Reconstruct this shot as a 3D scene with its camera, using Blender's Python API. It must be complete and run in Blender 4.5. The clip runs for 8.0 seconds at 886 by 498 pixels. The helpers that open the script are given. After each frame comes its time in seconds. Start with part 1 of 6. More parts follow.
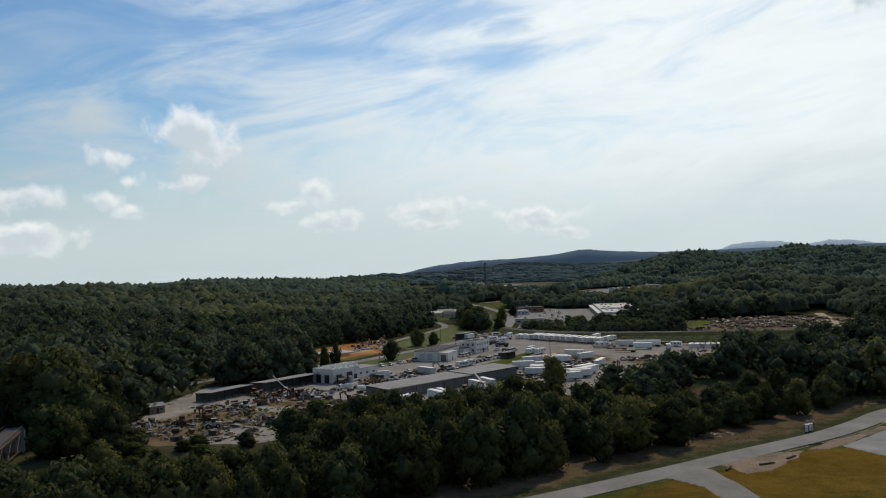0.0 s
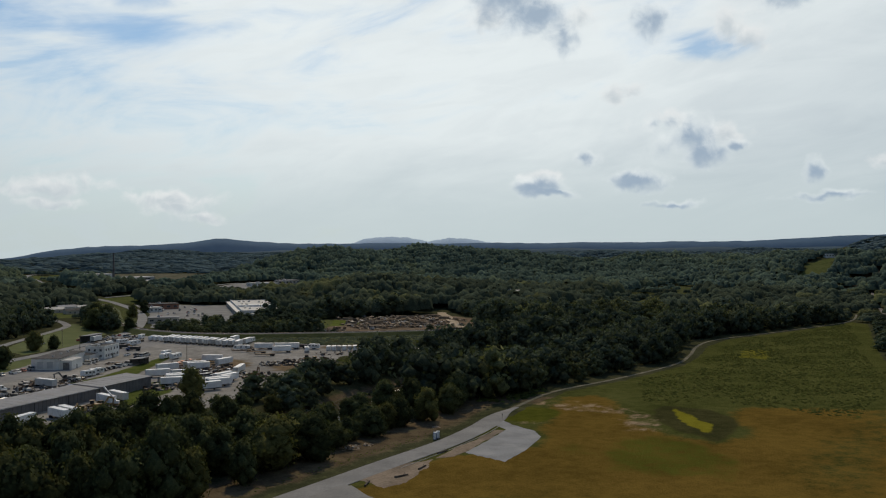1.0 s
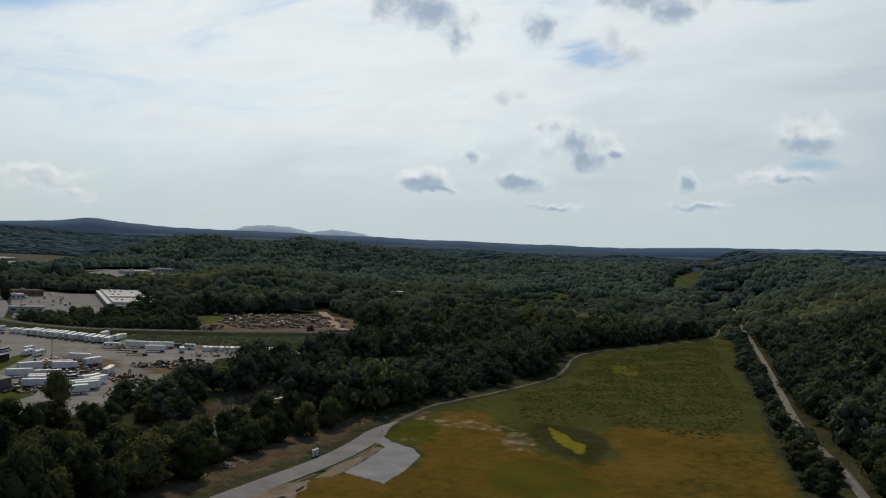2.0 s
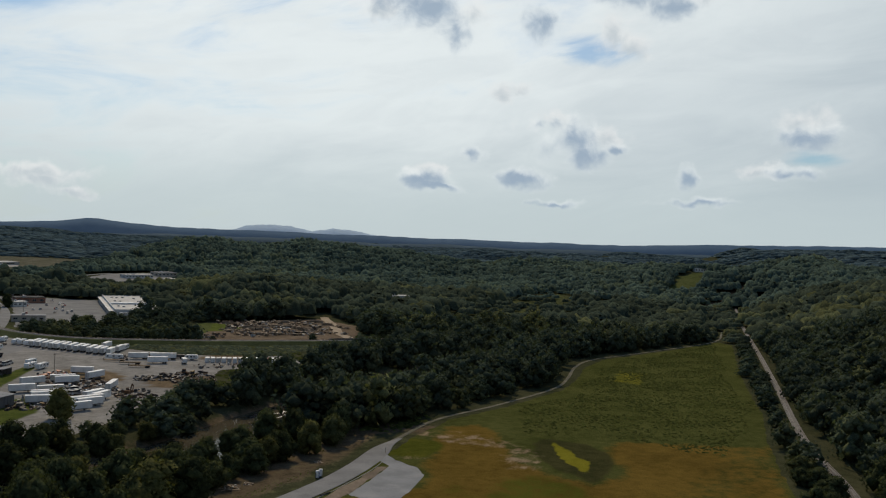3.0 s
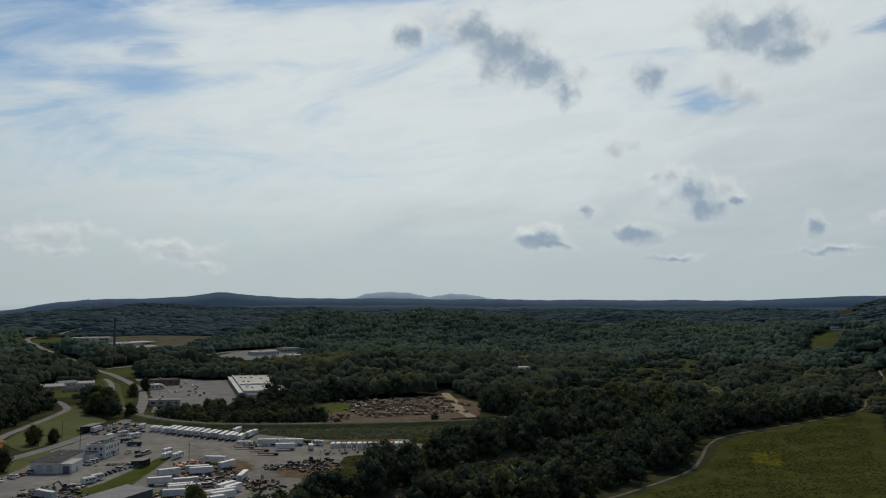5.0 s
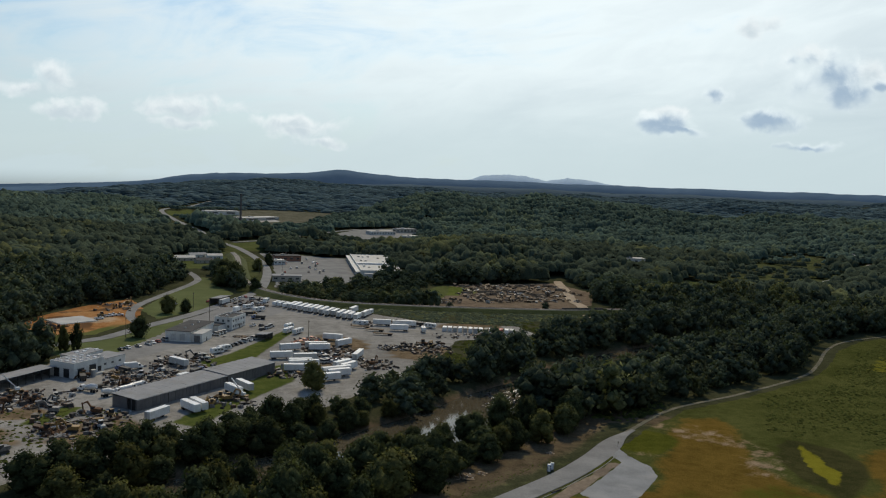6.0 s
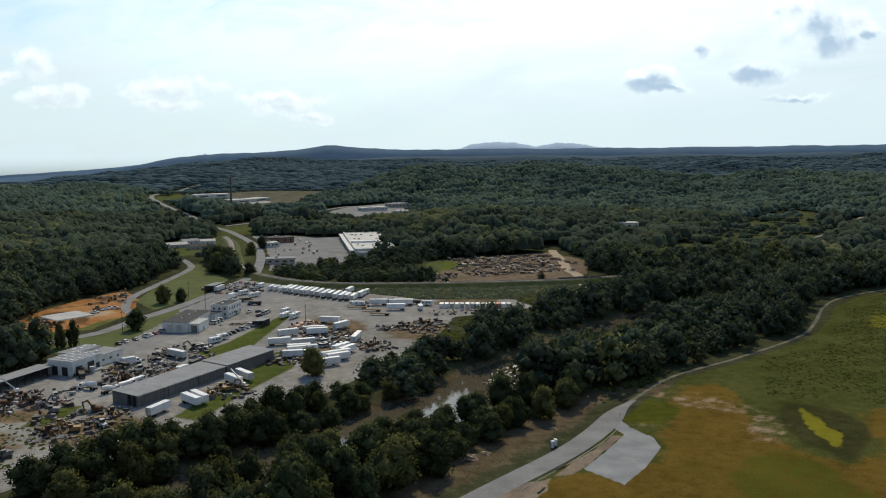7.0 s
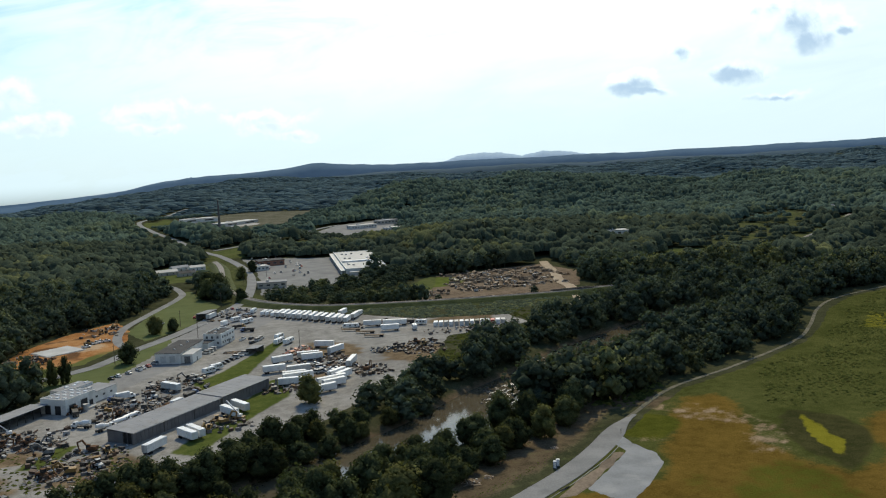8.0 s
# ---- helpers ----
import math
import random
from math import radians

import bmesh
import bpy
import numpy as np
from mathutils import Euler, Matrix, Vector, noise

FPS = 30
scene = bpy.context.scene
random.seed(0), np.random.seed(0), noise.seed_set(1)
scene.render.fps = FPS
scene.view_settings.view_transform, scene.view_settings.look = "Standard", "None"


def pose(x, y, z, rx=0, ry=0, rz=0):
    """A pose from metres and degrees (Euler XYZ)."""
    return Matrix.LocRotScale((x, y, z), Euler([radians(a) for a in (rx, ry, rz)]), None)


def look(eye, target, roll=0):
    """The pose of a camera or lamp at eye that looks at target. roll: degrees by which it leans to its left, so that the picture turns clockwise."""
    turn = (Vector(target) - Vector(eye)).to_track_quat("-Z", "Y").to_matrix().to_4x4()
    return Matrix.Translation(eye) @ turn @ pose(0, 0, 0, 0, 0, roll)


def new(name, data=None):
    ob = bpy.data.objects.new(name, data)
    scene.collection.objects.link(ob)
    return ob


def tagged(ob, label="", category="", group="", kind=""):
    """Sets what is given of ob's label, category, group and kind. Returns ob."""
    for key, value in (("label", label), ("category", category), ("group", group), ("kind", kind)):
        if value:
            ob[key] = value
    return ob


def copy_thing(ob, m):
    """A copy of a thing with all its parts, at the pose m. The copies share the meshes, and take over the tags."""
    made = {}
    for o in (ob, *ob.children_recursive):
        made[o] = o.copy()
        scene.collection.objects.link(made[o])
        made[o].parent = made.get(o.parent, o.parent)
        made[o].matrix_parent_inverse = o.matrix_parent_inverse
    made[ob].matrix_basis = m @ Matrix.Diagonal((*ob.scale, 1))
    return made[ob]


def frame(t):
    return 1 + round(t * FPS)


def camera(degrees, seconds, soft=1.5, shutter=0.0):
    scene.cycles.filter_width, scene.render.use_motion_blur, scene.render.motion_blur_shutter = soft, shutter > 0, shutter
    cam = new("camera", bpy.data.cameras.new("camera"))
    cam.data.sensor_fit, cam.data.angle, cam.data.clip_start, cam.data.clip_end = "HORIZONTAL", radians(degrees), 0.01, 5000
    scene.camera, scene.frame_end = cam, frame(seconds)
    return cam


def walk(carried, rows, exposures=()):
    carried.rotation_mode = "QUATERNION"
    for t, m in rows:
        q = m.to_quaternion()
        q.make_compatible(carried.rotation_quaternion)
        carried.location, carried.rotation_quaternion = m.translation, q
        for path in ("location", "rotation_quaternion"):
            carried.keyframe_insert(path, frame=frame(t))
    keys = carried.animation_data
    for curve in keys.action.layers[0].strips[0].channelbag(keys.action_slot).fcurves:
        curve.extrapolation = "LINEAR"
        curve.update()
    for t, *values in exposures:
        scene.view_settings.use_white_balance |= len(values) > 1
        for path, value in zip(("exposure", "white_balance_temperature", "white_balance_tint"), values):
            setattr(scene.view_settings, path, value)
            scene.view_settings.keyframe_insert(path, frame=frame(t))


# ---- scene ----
# Flight: seconds, east, north, height, heading, pitch, lean (degrees)
LENS = 54.0
PATH = [
    (0.0, -7.76, -22.54, 54.90, -1.88, 0.89, -1.98),
    (0.5, -9.40, -21.18, 59.14, -14.17, 0.37, -1.30),
    (1.0, -10.87, -19.92, 63.34, -25.49, -0.25, -0.00),
    (1.5, -11.91, -18.83, 67.47, -32.76, -0.14, 1.70),
    (1.7, -12.27, -18.43, 69.10, -33.24, -0.36, 3.00),
    (3.0, -13.06, -16.66, 78.83, -33.18, -0.70, 2.70),
    (3.5, -13.28, -16.19, 81.97, -32.97, -0.00, 3.33),
    (4.0, -13.44, -15.78, 84.91, -32.70, 1.31, 1.35),
    (4.5, -13.49, -15.40, 87.63, -32.52, -0.14, 3.36),
    (5.0, -13.37, -15.03, 90.11, -25.42, 3.10, 0.60),
    (5.2, -13.29, -14.86, 91.08, -21.63, 1.15, 2.01),
    (6.3, -12.20, -13.47, 95.88, -17.69, -5.24, 2.20),
    (6.5, -12.07, -13.07, 96.66, -17.94, -5.17, 1.35),
    (7.0, -11.81, -11.94, 98.53, -18.48, -6.86, -0.35),
    (7.5, -11.66, -10.67, 100.28, -18.77, -6.58, -1.80),
    (8.0, -11.55, -9.36, 101.96, -19.15, -6.10, -2.80),
]
EXPOSURES = ((0.0, -0.24, 6500, 10), (0.5, -0.36, 6500, 10), (1.5, -0.4, 6500, 10), (4.5, -0.54, 6480, 9.5), (5.0, -0.66, 6450, 9), (5.2, -0.7, 6440, 9), (6.3, 0.0, 6290, 7), (7.0, 0.12, 6290, 7), (8.0, 0.25, 6170, 4.5))
cam = camera(LENS, 8.0, soft=1.15)
walk(cam, [(t, pose(x, y, z, 90 + p, 0, w) @ pose(0, 0, 0, 0, 0, r)) for t, x, y, z, w, p, r in PATH], EXPOSURES)


# ---- daylight: a high sun ahead of the camera behind a thin veil, cumulus below it ----
SUN_AZ, SUN_EL = 20.0, 44.0
sun_way = Vector((math.sin(radians(SUN_AZ)) * math.cos(radians(SUN_EL)), math.cos(radians(SUN_AZ)) * math.cos(radians(SUN_EL)), math.sin(radians(SUN_EL))))
sun = new("sun", bpy.data.lights.new("sun", "SUN"))
sun.data.energy, sun.data.angle, sun.data.color = 2.7, radians(0.6), (1.0, 0.82, 0.56)
sun.matrix_world = look(sun_way * 300, (0, 0, 0))

# Cumulus clouds: azimuth and height of the middle, half width and half height, all in degrees
CLOUDS = [
    (-14.2, 8.7, 2.5, 1.3), (-12.9, 7.9, 1.4, 0.8), (-18.7, 7.0, 1.5, 1.0), (-17.8, 5.9, 1.0, 0.7), (-19.3, 4.4, 1.5, 0.7), (-17.8, 3.8, 1.5, 0.6), (-15.1, 5.5, 1.2, 0.5), (-24.0, 4.7, 2.2, 0.7),
    (-23.8, 2.4, 3.4, 0.8), (-6.2, 5.0, 1.3, 0.9), (-8.2, 4.2, 1.4, 0.5), (-5.4, 2.9, 2.2, 0.5), (1.0, 3.5, 3.0, 0.7), (1.3, 2.6, 1.9, 0.4), (8.0, 2.8, 2.6, 0.6),
    (43.7, 13.9, 1.4, 1.4), (45.4, 12.8, 1.4, 1.0), (42.3, 17.2, 1.1, 1.1), (24.4, 17.8, 1.8, 1.0), (55.2, 8.0, 1.5, 0.8), (52.8, 5.2, 1.3, 0.6), (37.3, 9.8, 1.5, 0.6), (8.3, 2.4, 2.0, 0.5), (9.9, 1.8, 1.5, 0.4),
    (25.8, 17.6, 2.2, 1.2), (30.6, 16.6, 2.4, 1.2), (34.6, 14.4, 1.3, 1.1), (28.8, 14.7, 1.6, 0.7), (39.6, 8.0, 1.6, 0.8), (43.8, 7.1, 1.3, 0.7), (32.0, 4.4, 1.2, 0.5), (49.0, 16.0, 2.0, 1.2),
]
DARK_CLOUDS = [
    (22.9, 16.8, 1.2, 1.0), (27.4, 17.2, 2.0, 1.3), (29.3, 16.1, 2.3, 1.6), (31.5, 14.9, 2.6, 1.5), (33.4, 13.4, 1.5, 1.2), (39.2, 14.3, 1.5, 1.2), (45.3, 16.6, 3.0, 1.3), (46.9, 15.2, 1.7, 0.9),
    (41.2, 7.0, 1.7, 1.1), (42.2, 6.0, 1.3, 0.9), (39.2, 7.7, 1.0, 0.5), (34.8, 5.7, 0.8, 0.5), (31.6, 3.8, 1.5, 0.6), (32.5, 3.3, 1.9, 0.3), (38.0, 4.2, 1.6, 0.5), (44.3, 6.3, 0.7, 0.35), (48.6, 4.5, 0.6, 0.7),
    (55.1, 7.1, 1.8, 0.7), (54.4, 5.0, 1.1, 0.4), (49.4, 3.0, 2.4, 0.25), (40.5, 2.7, 2.0, 0.25),
]
# where the veil is torn and blue shows
BLUE_GAPS = [(-17.9, 14.9, 7.1, 1.7), (-24.3, 12.9, 3.4, 1.9), (3.7, 15.9, 6.3, 1.4), (5.6, 13.0, 4.5, 0.9), (-15.7, 9.7, 3.0, 0.8), (-6.3, 13.9, 3.0, 0.7), (42.5, 12.4, 3.0, 0.8), (56.2, 5.8, 1.9, 0.5), (54.5, 16.0, 3.0, 0.9)]


class Nodes:
    """Short hand for a node tree."""

    def __init__(self, tree):
        self.tree = tree
        tree.nodes.clear()

    def add(self, kind, **sets):
        n = self.tree.nodes.new(kind)
        for key, value in sets.items():
            setattr(n, key, value)
        return n

    def put(self, value, socket):
        if isinstance(value, bpy.types.NodeSocket):
            self.tree.links.new(value, socket)
        else:
            socket.default_value = value

    def math(self, op, a, b=0.0, c=0.0, clamp=False):
        n = self.add("ShaderNodeMath", operation=op, use_clamp=clamp)
        for value, socket in zip((a, b, c), n.inputs):
            self.put(value, socket)
        return n.outputs[0]

    def ramp(self, value, low, high, to_low=0.0, to_high=1.0, smooth=True):
        n = self.add("ShaderNodeMapRange", interpolation_type="SMOOTHSTEP" if smooth else "LINEAR")
        for v, socket in zip((value, low, high, to_low, to_high), n.inputs):
            self.put(v, socket)
        return n.outputs[0]

    def mix(self, factor, a, b, blend="MIX"):
        n = self.add("ShaderNodeMix", data_type="RGBA", blend_type=blend)
        self.put(factor, n.inputs[0]), self.put(a, n.inputs[6]), self.put(b, n.inputs[7])
        return n.outputs[2]

    def noise(self, vector, scale, detail=4.0, rough=0.55, warp=0.0):
        n = self.add("ShaderNodeTexNoise")
        self.put(vector, n.inputs["Vector"])
        n.inputs["Scale"].default_value, n.inputs["Detail"].default_value = scale, detail
        n.inputs["Roughness"].default_value, n.inputs["Distortion"].default_value = rough, warp
        return n.outputs[0]


def sky():
    world = bpy.data.worlds.new("sky")
    scene.world, world.use_nodes = world, True
    k = Nodes(world.node_tree)
    way = k.add("ShaderNodeTexCoord").outputs["Generated"]
    split = k.add("ShaderNodeSeparateXYZ")
    k.put(way, split.inputs[0])
    x, y, z = split.outputs
    az = k.math("MULTIPLY", k.math("ARCTAN2", x, y), 180 / math.pi)
    el = k.math("MULTIPLY", k.math("ARCSINE", z), 180 / math.pi)
    nishita = k.add("ShaderNodeTexSky", sky_type="NISHITA", sun_disc=False, sun_elevation=radians(SUN_EL), sun_rotation=radians(SUN_AZ))
    nishita.air_density, nishita.dust_density, nishita.ozone_density = 1.2, 0.6, 1.6
    blue = k.mix(1.0, nishita.outputs[0], (0.058, 0.080, 0.100, 1), "MULTIPLY")

    # thin high veil: streaks drawn out sideways, denser towards the sun and the horizon, open to the left and behind
    dot = k.add("ShaderNodeVectorMath", operation="DOT_PRODUCT")
    k.put(way, dot.inputs[0]), k.put(tuple(sun_way), dot.inputs[1])
    near = k.math("MULTIPLY", k.math("ARCCOSINE", dot.outputs["Value"]), 180 / math.pi)
    flat = k.add("ShaderNodeCombineXYZ")
    k.put(k.math("MULTIPLY_ADD", el, 0.035, k.math("MULTIPLY", az, 0.040)), flat.inputs[0]), k.put(k.math("MULTIPLY_ADD", az, -0.03, k.math("MULTIPLY", el, 0.15)), flat.inputs[1])
    streak = k.noise(flat.outputs[0], 1.5, 6, 0.58, 0.9)
    fine = k.noise(flat.outputs[0], 4.0, 4, 0.55, 0.7)
    lean = k.math("ADD", k.math("MULTIPLY", streak, 1.5), k.math("MULTIPLY", fine, 0.4))
    tilt = k.math("ADD", k.math("MULTIPLY", x, 0.62), k.math("MULTIPLY", z, -1.2))
    away = k.math("MULTIPLY", k.ramp(near, 52.0, 95.0), 0.9)
    veil = k.ramp(k.math("SUBTRACT", k.math("ADD", lean, tilt), away), 0.28, 0.98)
    low = k.math("MULTIPLY", k.ramp(el, 11.0, 1.5), k.ramp(near, 100.0, 70.0))
    veil = k.math("MAXIMUM", veil, k.math("MULTIPLY", low, 0.92))
    veil = k.math("MAXIMUM", veil, k.math("MULTIPLY", k.ramp(near, 75.0, 110.0), 0.7))
    glow = k.ramp(k.math("ADD", near, k.math("MULTIPLY", k.math("SUBTRACT", streak, 0.5), 18.0)), 60.0, 30.0)
    white = k.mix(glow, (0.55, 0.65, 0.71, 1), (1.08, 1.15, 1.15, 1))
    white = k.mix(k.math("MULTIPLY", k.ramp(fine, 0.40, 0.66), 0.1), white, (0.50, 0.58, 0.66, 1))
    behind = k.ramp(near, 70.0, 120.0)
    white = k.mix(k.ramp(el, 7.0, 0.5, 0.0, 0.85), white, (0.70, 0.81, 0.84, 1))
    gap = None
    for a, e, w, h in BLUE_GAPS:
        u, v = k.math("MULTIPLY_ADD", az, 1 / w, -a / w), k.math("MULTIPLY_ADD", el, 1 / h, -e / h)
        f = k.math("SUBTRACT", 1.0, k.math("SQRT", k.math("MULTIPLY_ADD", v, v, k.math("MULTIPLY", u, u))))
        gap = k.math("MAXIMUM", gap, f) if gap else f
    torn = k.ramp(k.math("ADD", gap, k.math("MULTIPLY", k.math("SUBTRACT", fine, 0.5), 2.0)), -0.2, 0.8, 1.0, 0.3)
    veil = k.math("MULTIPLY", veil, torn)
    white = k.mix(behind, white, (0.24, 0.245, 0.25, 1))
    colour = k.mix(k.math("MULTIPLY", veil, 0.96), blue, white)

    # cumulus: the nearest cloud's depth, ragged by noise; sunlit rims above, blue-grey shade in the thick of it and at the foot
    lifted = k.add("ShaderNodeVectorMath", operation="ADD")
    k.put(way, lifted.inputs[0]), k.put((0.002, 0.0, 0.012), lifted.inputs[1])
    puffs = []
    for place in (way, lifted.outputs[0]):
        big, small = k.noise(place, 14.0, 3, 0.5, 0.3), k.noise(place, 42.0, 7, 0.6, 0.4)
        rough = k.math("ADD", k.math("MULTIPLY", big, 0.55), k.math("MULTIPLY", small, 0.45))
        puffs.append(k.math("MULTIPLY", k.math("SUBTRACT", rough, 0.5), 4.5))
    # the outlines are pushed about by coarse noise, so that no cloud keeps an even shape
    far_az = k.math("MULTIPLY_ADD", k.math("SUBTRACT", k.noise(way, 20.0, 3, 0.6), 0.5), 3.6, az)
    far_el = k.math("MULTIPLY_ADD", k.math("SUBTRACT", k.noise(lifted.outputs[0], 24.0, 3, 0.6), 0.5), 1.7, el)
    for clouds, rim, body, edge, reach, cover in ((CLOUDS, (1.04, 1.07, 1.07, 1), (0.70, 0.78, 0.83, 1), 1.0, 1.25, 0.85), (DARK_CLOUDS, (1.06, 1.13, 1.14, 1), (0.42, 0.54, 0.68, 1), 1.5, 1.5, 0.92)):
        here = above = None
        for a, e, w, h in clouds:
            u = k.math("MULTIPLY_ADD", far_az, 1 / w, -a / w)
            v = k.math("MULTIPLY_ADD", far_el, 1 / h, -e / h)
            uu = k.math("MULTIPLY", u, u)
            for lift in (0.0, 0.35):
                q = k.math("ADD", v, lift)
                f = k.math("SUBTRACT", reach, k.math("SQRT", k.math("MULTIPLY_ADD", q, q, uu)))
                if lift:
                    above = k.math("MAXIMUM", above, f) if above else f
                else:
                    here = k.math("MAXIMUM", here, f) if here else f
        mask = k.ramp(k.math("ADD", here, puffs[0]), -0.1, edge)
        shade = k.ramp(k.math("ADD", above, puffs[1]), 0.0, 1.35)
        colour = k.mix(k.math("MULTIPLY", mask, cover), colour, k.mix(shade, rim, body))
    below = k.ramp(el, -3.0, -0.5)
    colour = k.mix(below, (0.08, 0.09, 0.07, 1), colour)
    back = k.add("ShaderNodeBackground")
    k.put(colour, back.inputs[0])
    back.inputs[1].default_value = 1.0
    k.tree.links.new(back.outputs[0], k.add("ShaderNodeOutputWorld").inputs[0])


sky()


# ---- materials ----
def surface(name, low, high, rough=0.8, scale=0.5, fine=8.0, metal=0.0, bump=0.0, bump_scale=None, spread=0.0, stain=None, stain_scale=0.05, stain_amount=0.5):
    """A rough or painted surface: two colours mixed by coarse and fine noise in metres, an optional stain, a little difference between pieces."""
    m = bpy.data.materials.new(name)
    m.use_nodes = True
    k = Nodes(m.node_tree)
    where = k.add("ShaderNodeNewGeometry").outputs["Position"]
    mixed = k.math("ADD", k.math("MULTIPLY", k.noise(where, scale, 3), 0.6), k.math("MULTIPLY", k.noise(where, fine, 3), 0.4))
    colour = k.mix(k.ramp(mixed, 0.32, 0.68), (*low, 1), (*high, 1))
    if stain:
        colour = k.mix(k.math("MULTIPLY", k.ramp(k.noise(where, stain_scale, 5, 0.65, 0.4), 0.5, 0.68), stain_amount), colour, (*stain, 1))
    if spread:
        each = k.add("ShaderNodeObjectInfo").outputs["Random"]
        factor = k.ramp(each, 0.0, 1.0, 1 - spread, 1 + spread, smooth=False)
        grey = k.add("ShaderNodeCombineColor")
        for s in grey.inputs[:3]:
            k.put(factor, s)
        colour = k.mix(1.0, colour, grey.outputs[0], "MULTIPLY")
    b = k.add("ShaderNodeBsdfPrincipled")
    k.put(colour, b.inputs["Base Color"])
    b.inputs["Roughness"].default_value, b.inputs["Metallic"].default_value = rough, metal
    if rough >= 0.8:
        b.inputs["Specular IOR Level"].default_value = 0.1
    if bump:
        n = k.add("ShaderNodeBump")
        n.inputs["Strength"].default_value, n.inputs["Distance"].default_value = 1.0, bump
        k.put(k.noise(where, bump_scale or fine, 4), n.inputs["Height"])
        k.put(n.outputs[0], b.inputs["Normal"])
    k.tree.links.new(b.outputs[0], k.add("ShaderNodeOutputMaterial").inputs[0])
    return m


def foliage(name, dark, light, warm, by_object=True, grain=0.5, thin=0.22, relief=0.5):
    """Leaves: each clump and each tree a little different, with fine leafy relief."""
    m = bpy.data.materials.new(name)
    m.use_nodes = True
    k = Nodes(m.node_tree)
    geo = k.add("ShaderNodeNewGeometry")
    clump = geo.outputs["Random Per Island"]
    if by_object:
        tree = k.add("ShaderNodeObjectInfo").outputs["Random"]
    else:
        tree = k.add("ShaderNodeAttribute", attribute_name="tint").outputs["Fac"]
    colour = k.mix(k.ramp(clump, 0.0, 1.0), (*dark, 1), (*light, 1))
    colour = k.mix(k.ramp(tree, 0.66, 1.0, 0.0, 0.6), colour, (*warm, 1))
    grey = k.add("ShaderNodeCombineColor")
    for s in grey.inputs[:3]:
        k.put(k.ramp(k.math("FRACT", k.math("MULTIPLY", tree, 7.31)), 0.0, 1.0, 0.72, 1.28, smooth=False), s)
    colour = k.mix(1.0, colour, grey.outputs[0], "MULTIPLY")
    leafy = k.noise(geo.outputs["Position"], grain, 5, 0.7)
    speck = k.ramp(leafy, 0.36, 0.66)
    colour = k.mix(speck, k.mix(1.0, colour, (0.70, 0.74, 0.78, 1), "MULTIPLY"), k.mix(1.0, colour, (1.25, 1.25, 1.15, 1), "MULTIPLY"))
    b = k.add("ShaderNodeBsdfPrincipled")
    k.put(colour, b.inputs["Base Color"])
    b.inputs["Roughness"].default_value = 0.85
    b.inputs["Specular IOR Level"].default_value = 0.0
    bent = k.add("ShaderNodeBump")
    bent.inputs["Strength"].default_value, bent.inputs["Distance"].default_value = 1.0, relief
    k.put(leafy, bent.inputs["Height"]), k.put(bent.outputs[0], b.inputs["Normal"])
    through_leaf = k.add("ShaderNodeBsdfTranslucent")
    k.put(k.mix(1.0, colour, (1.15, 1.25, 0.8, 1), "MULTIPLY"), through_leaf.inputs[0])
    both = k.add("ShaderNodeMixShader")
    both.inputs[0].default_value = thin
    k.tree.links.new(b.outputs[0], both.inputs[1]), k.tree.links.new(through_leaf.outputs[0], both.inputs[2])
    k.tree.links.new(both.outputs[0], k.add("ShaderNodeOutputMaterial").inputs[0])
    return m


def assorted(name, colours, rough=0.75):
    """Loose pieces, each in one of some colours."""
    m = bpy.data.materials.new(name)
    m.use_nodes = True
    k = Nodes(m.node_tree)
    geo = k.add("ShaderNodeNewGeometry")
    ramp = k.add("ShaderNodeValToRGB")
    ramp.color_ramp.interpolation = "CONSTANT"
    stops, share = ramp.color_ramp.elements, 0.0
    for n, (part_of, colour) in enumerate(colours):
        stop = stops[n] if n < 2 else stops.new(share)
        stop.position, stop.color = share, (*colour, 1)
        share += part_of
    k.put(geo.outputs["Random Per Island"], ramp.inputs[0])
    grime = k.ramp(k.noise(geo.outputs["Position"], 1.8, 5, 0.65), 0.4, 0.7, 0.0, 0.55)
    b = k.add("ShaderNodeBsdfPrincipled")
    k.put(k.mix(grime, ramp.outputs[0], (0.09, 0.065, 0.045, 1)), b.inputs["Base Color"])
    b.inputs["Roughness"].default_value = rough
    k.tree.links.new(b.outputs[0], k.add("ShaderNodeOutputMaterial").inputs[0])
    return m


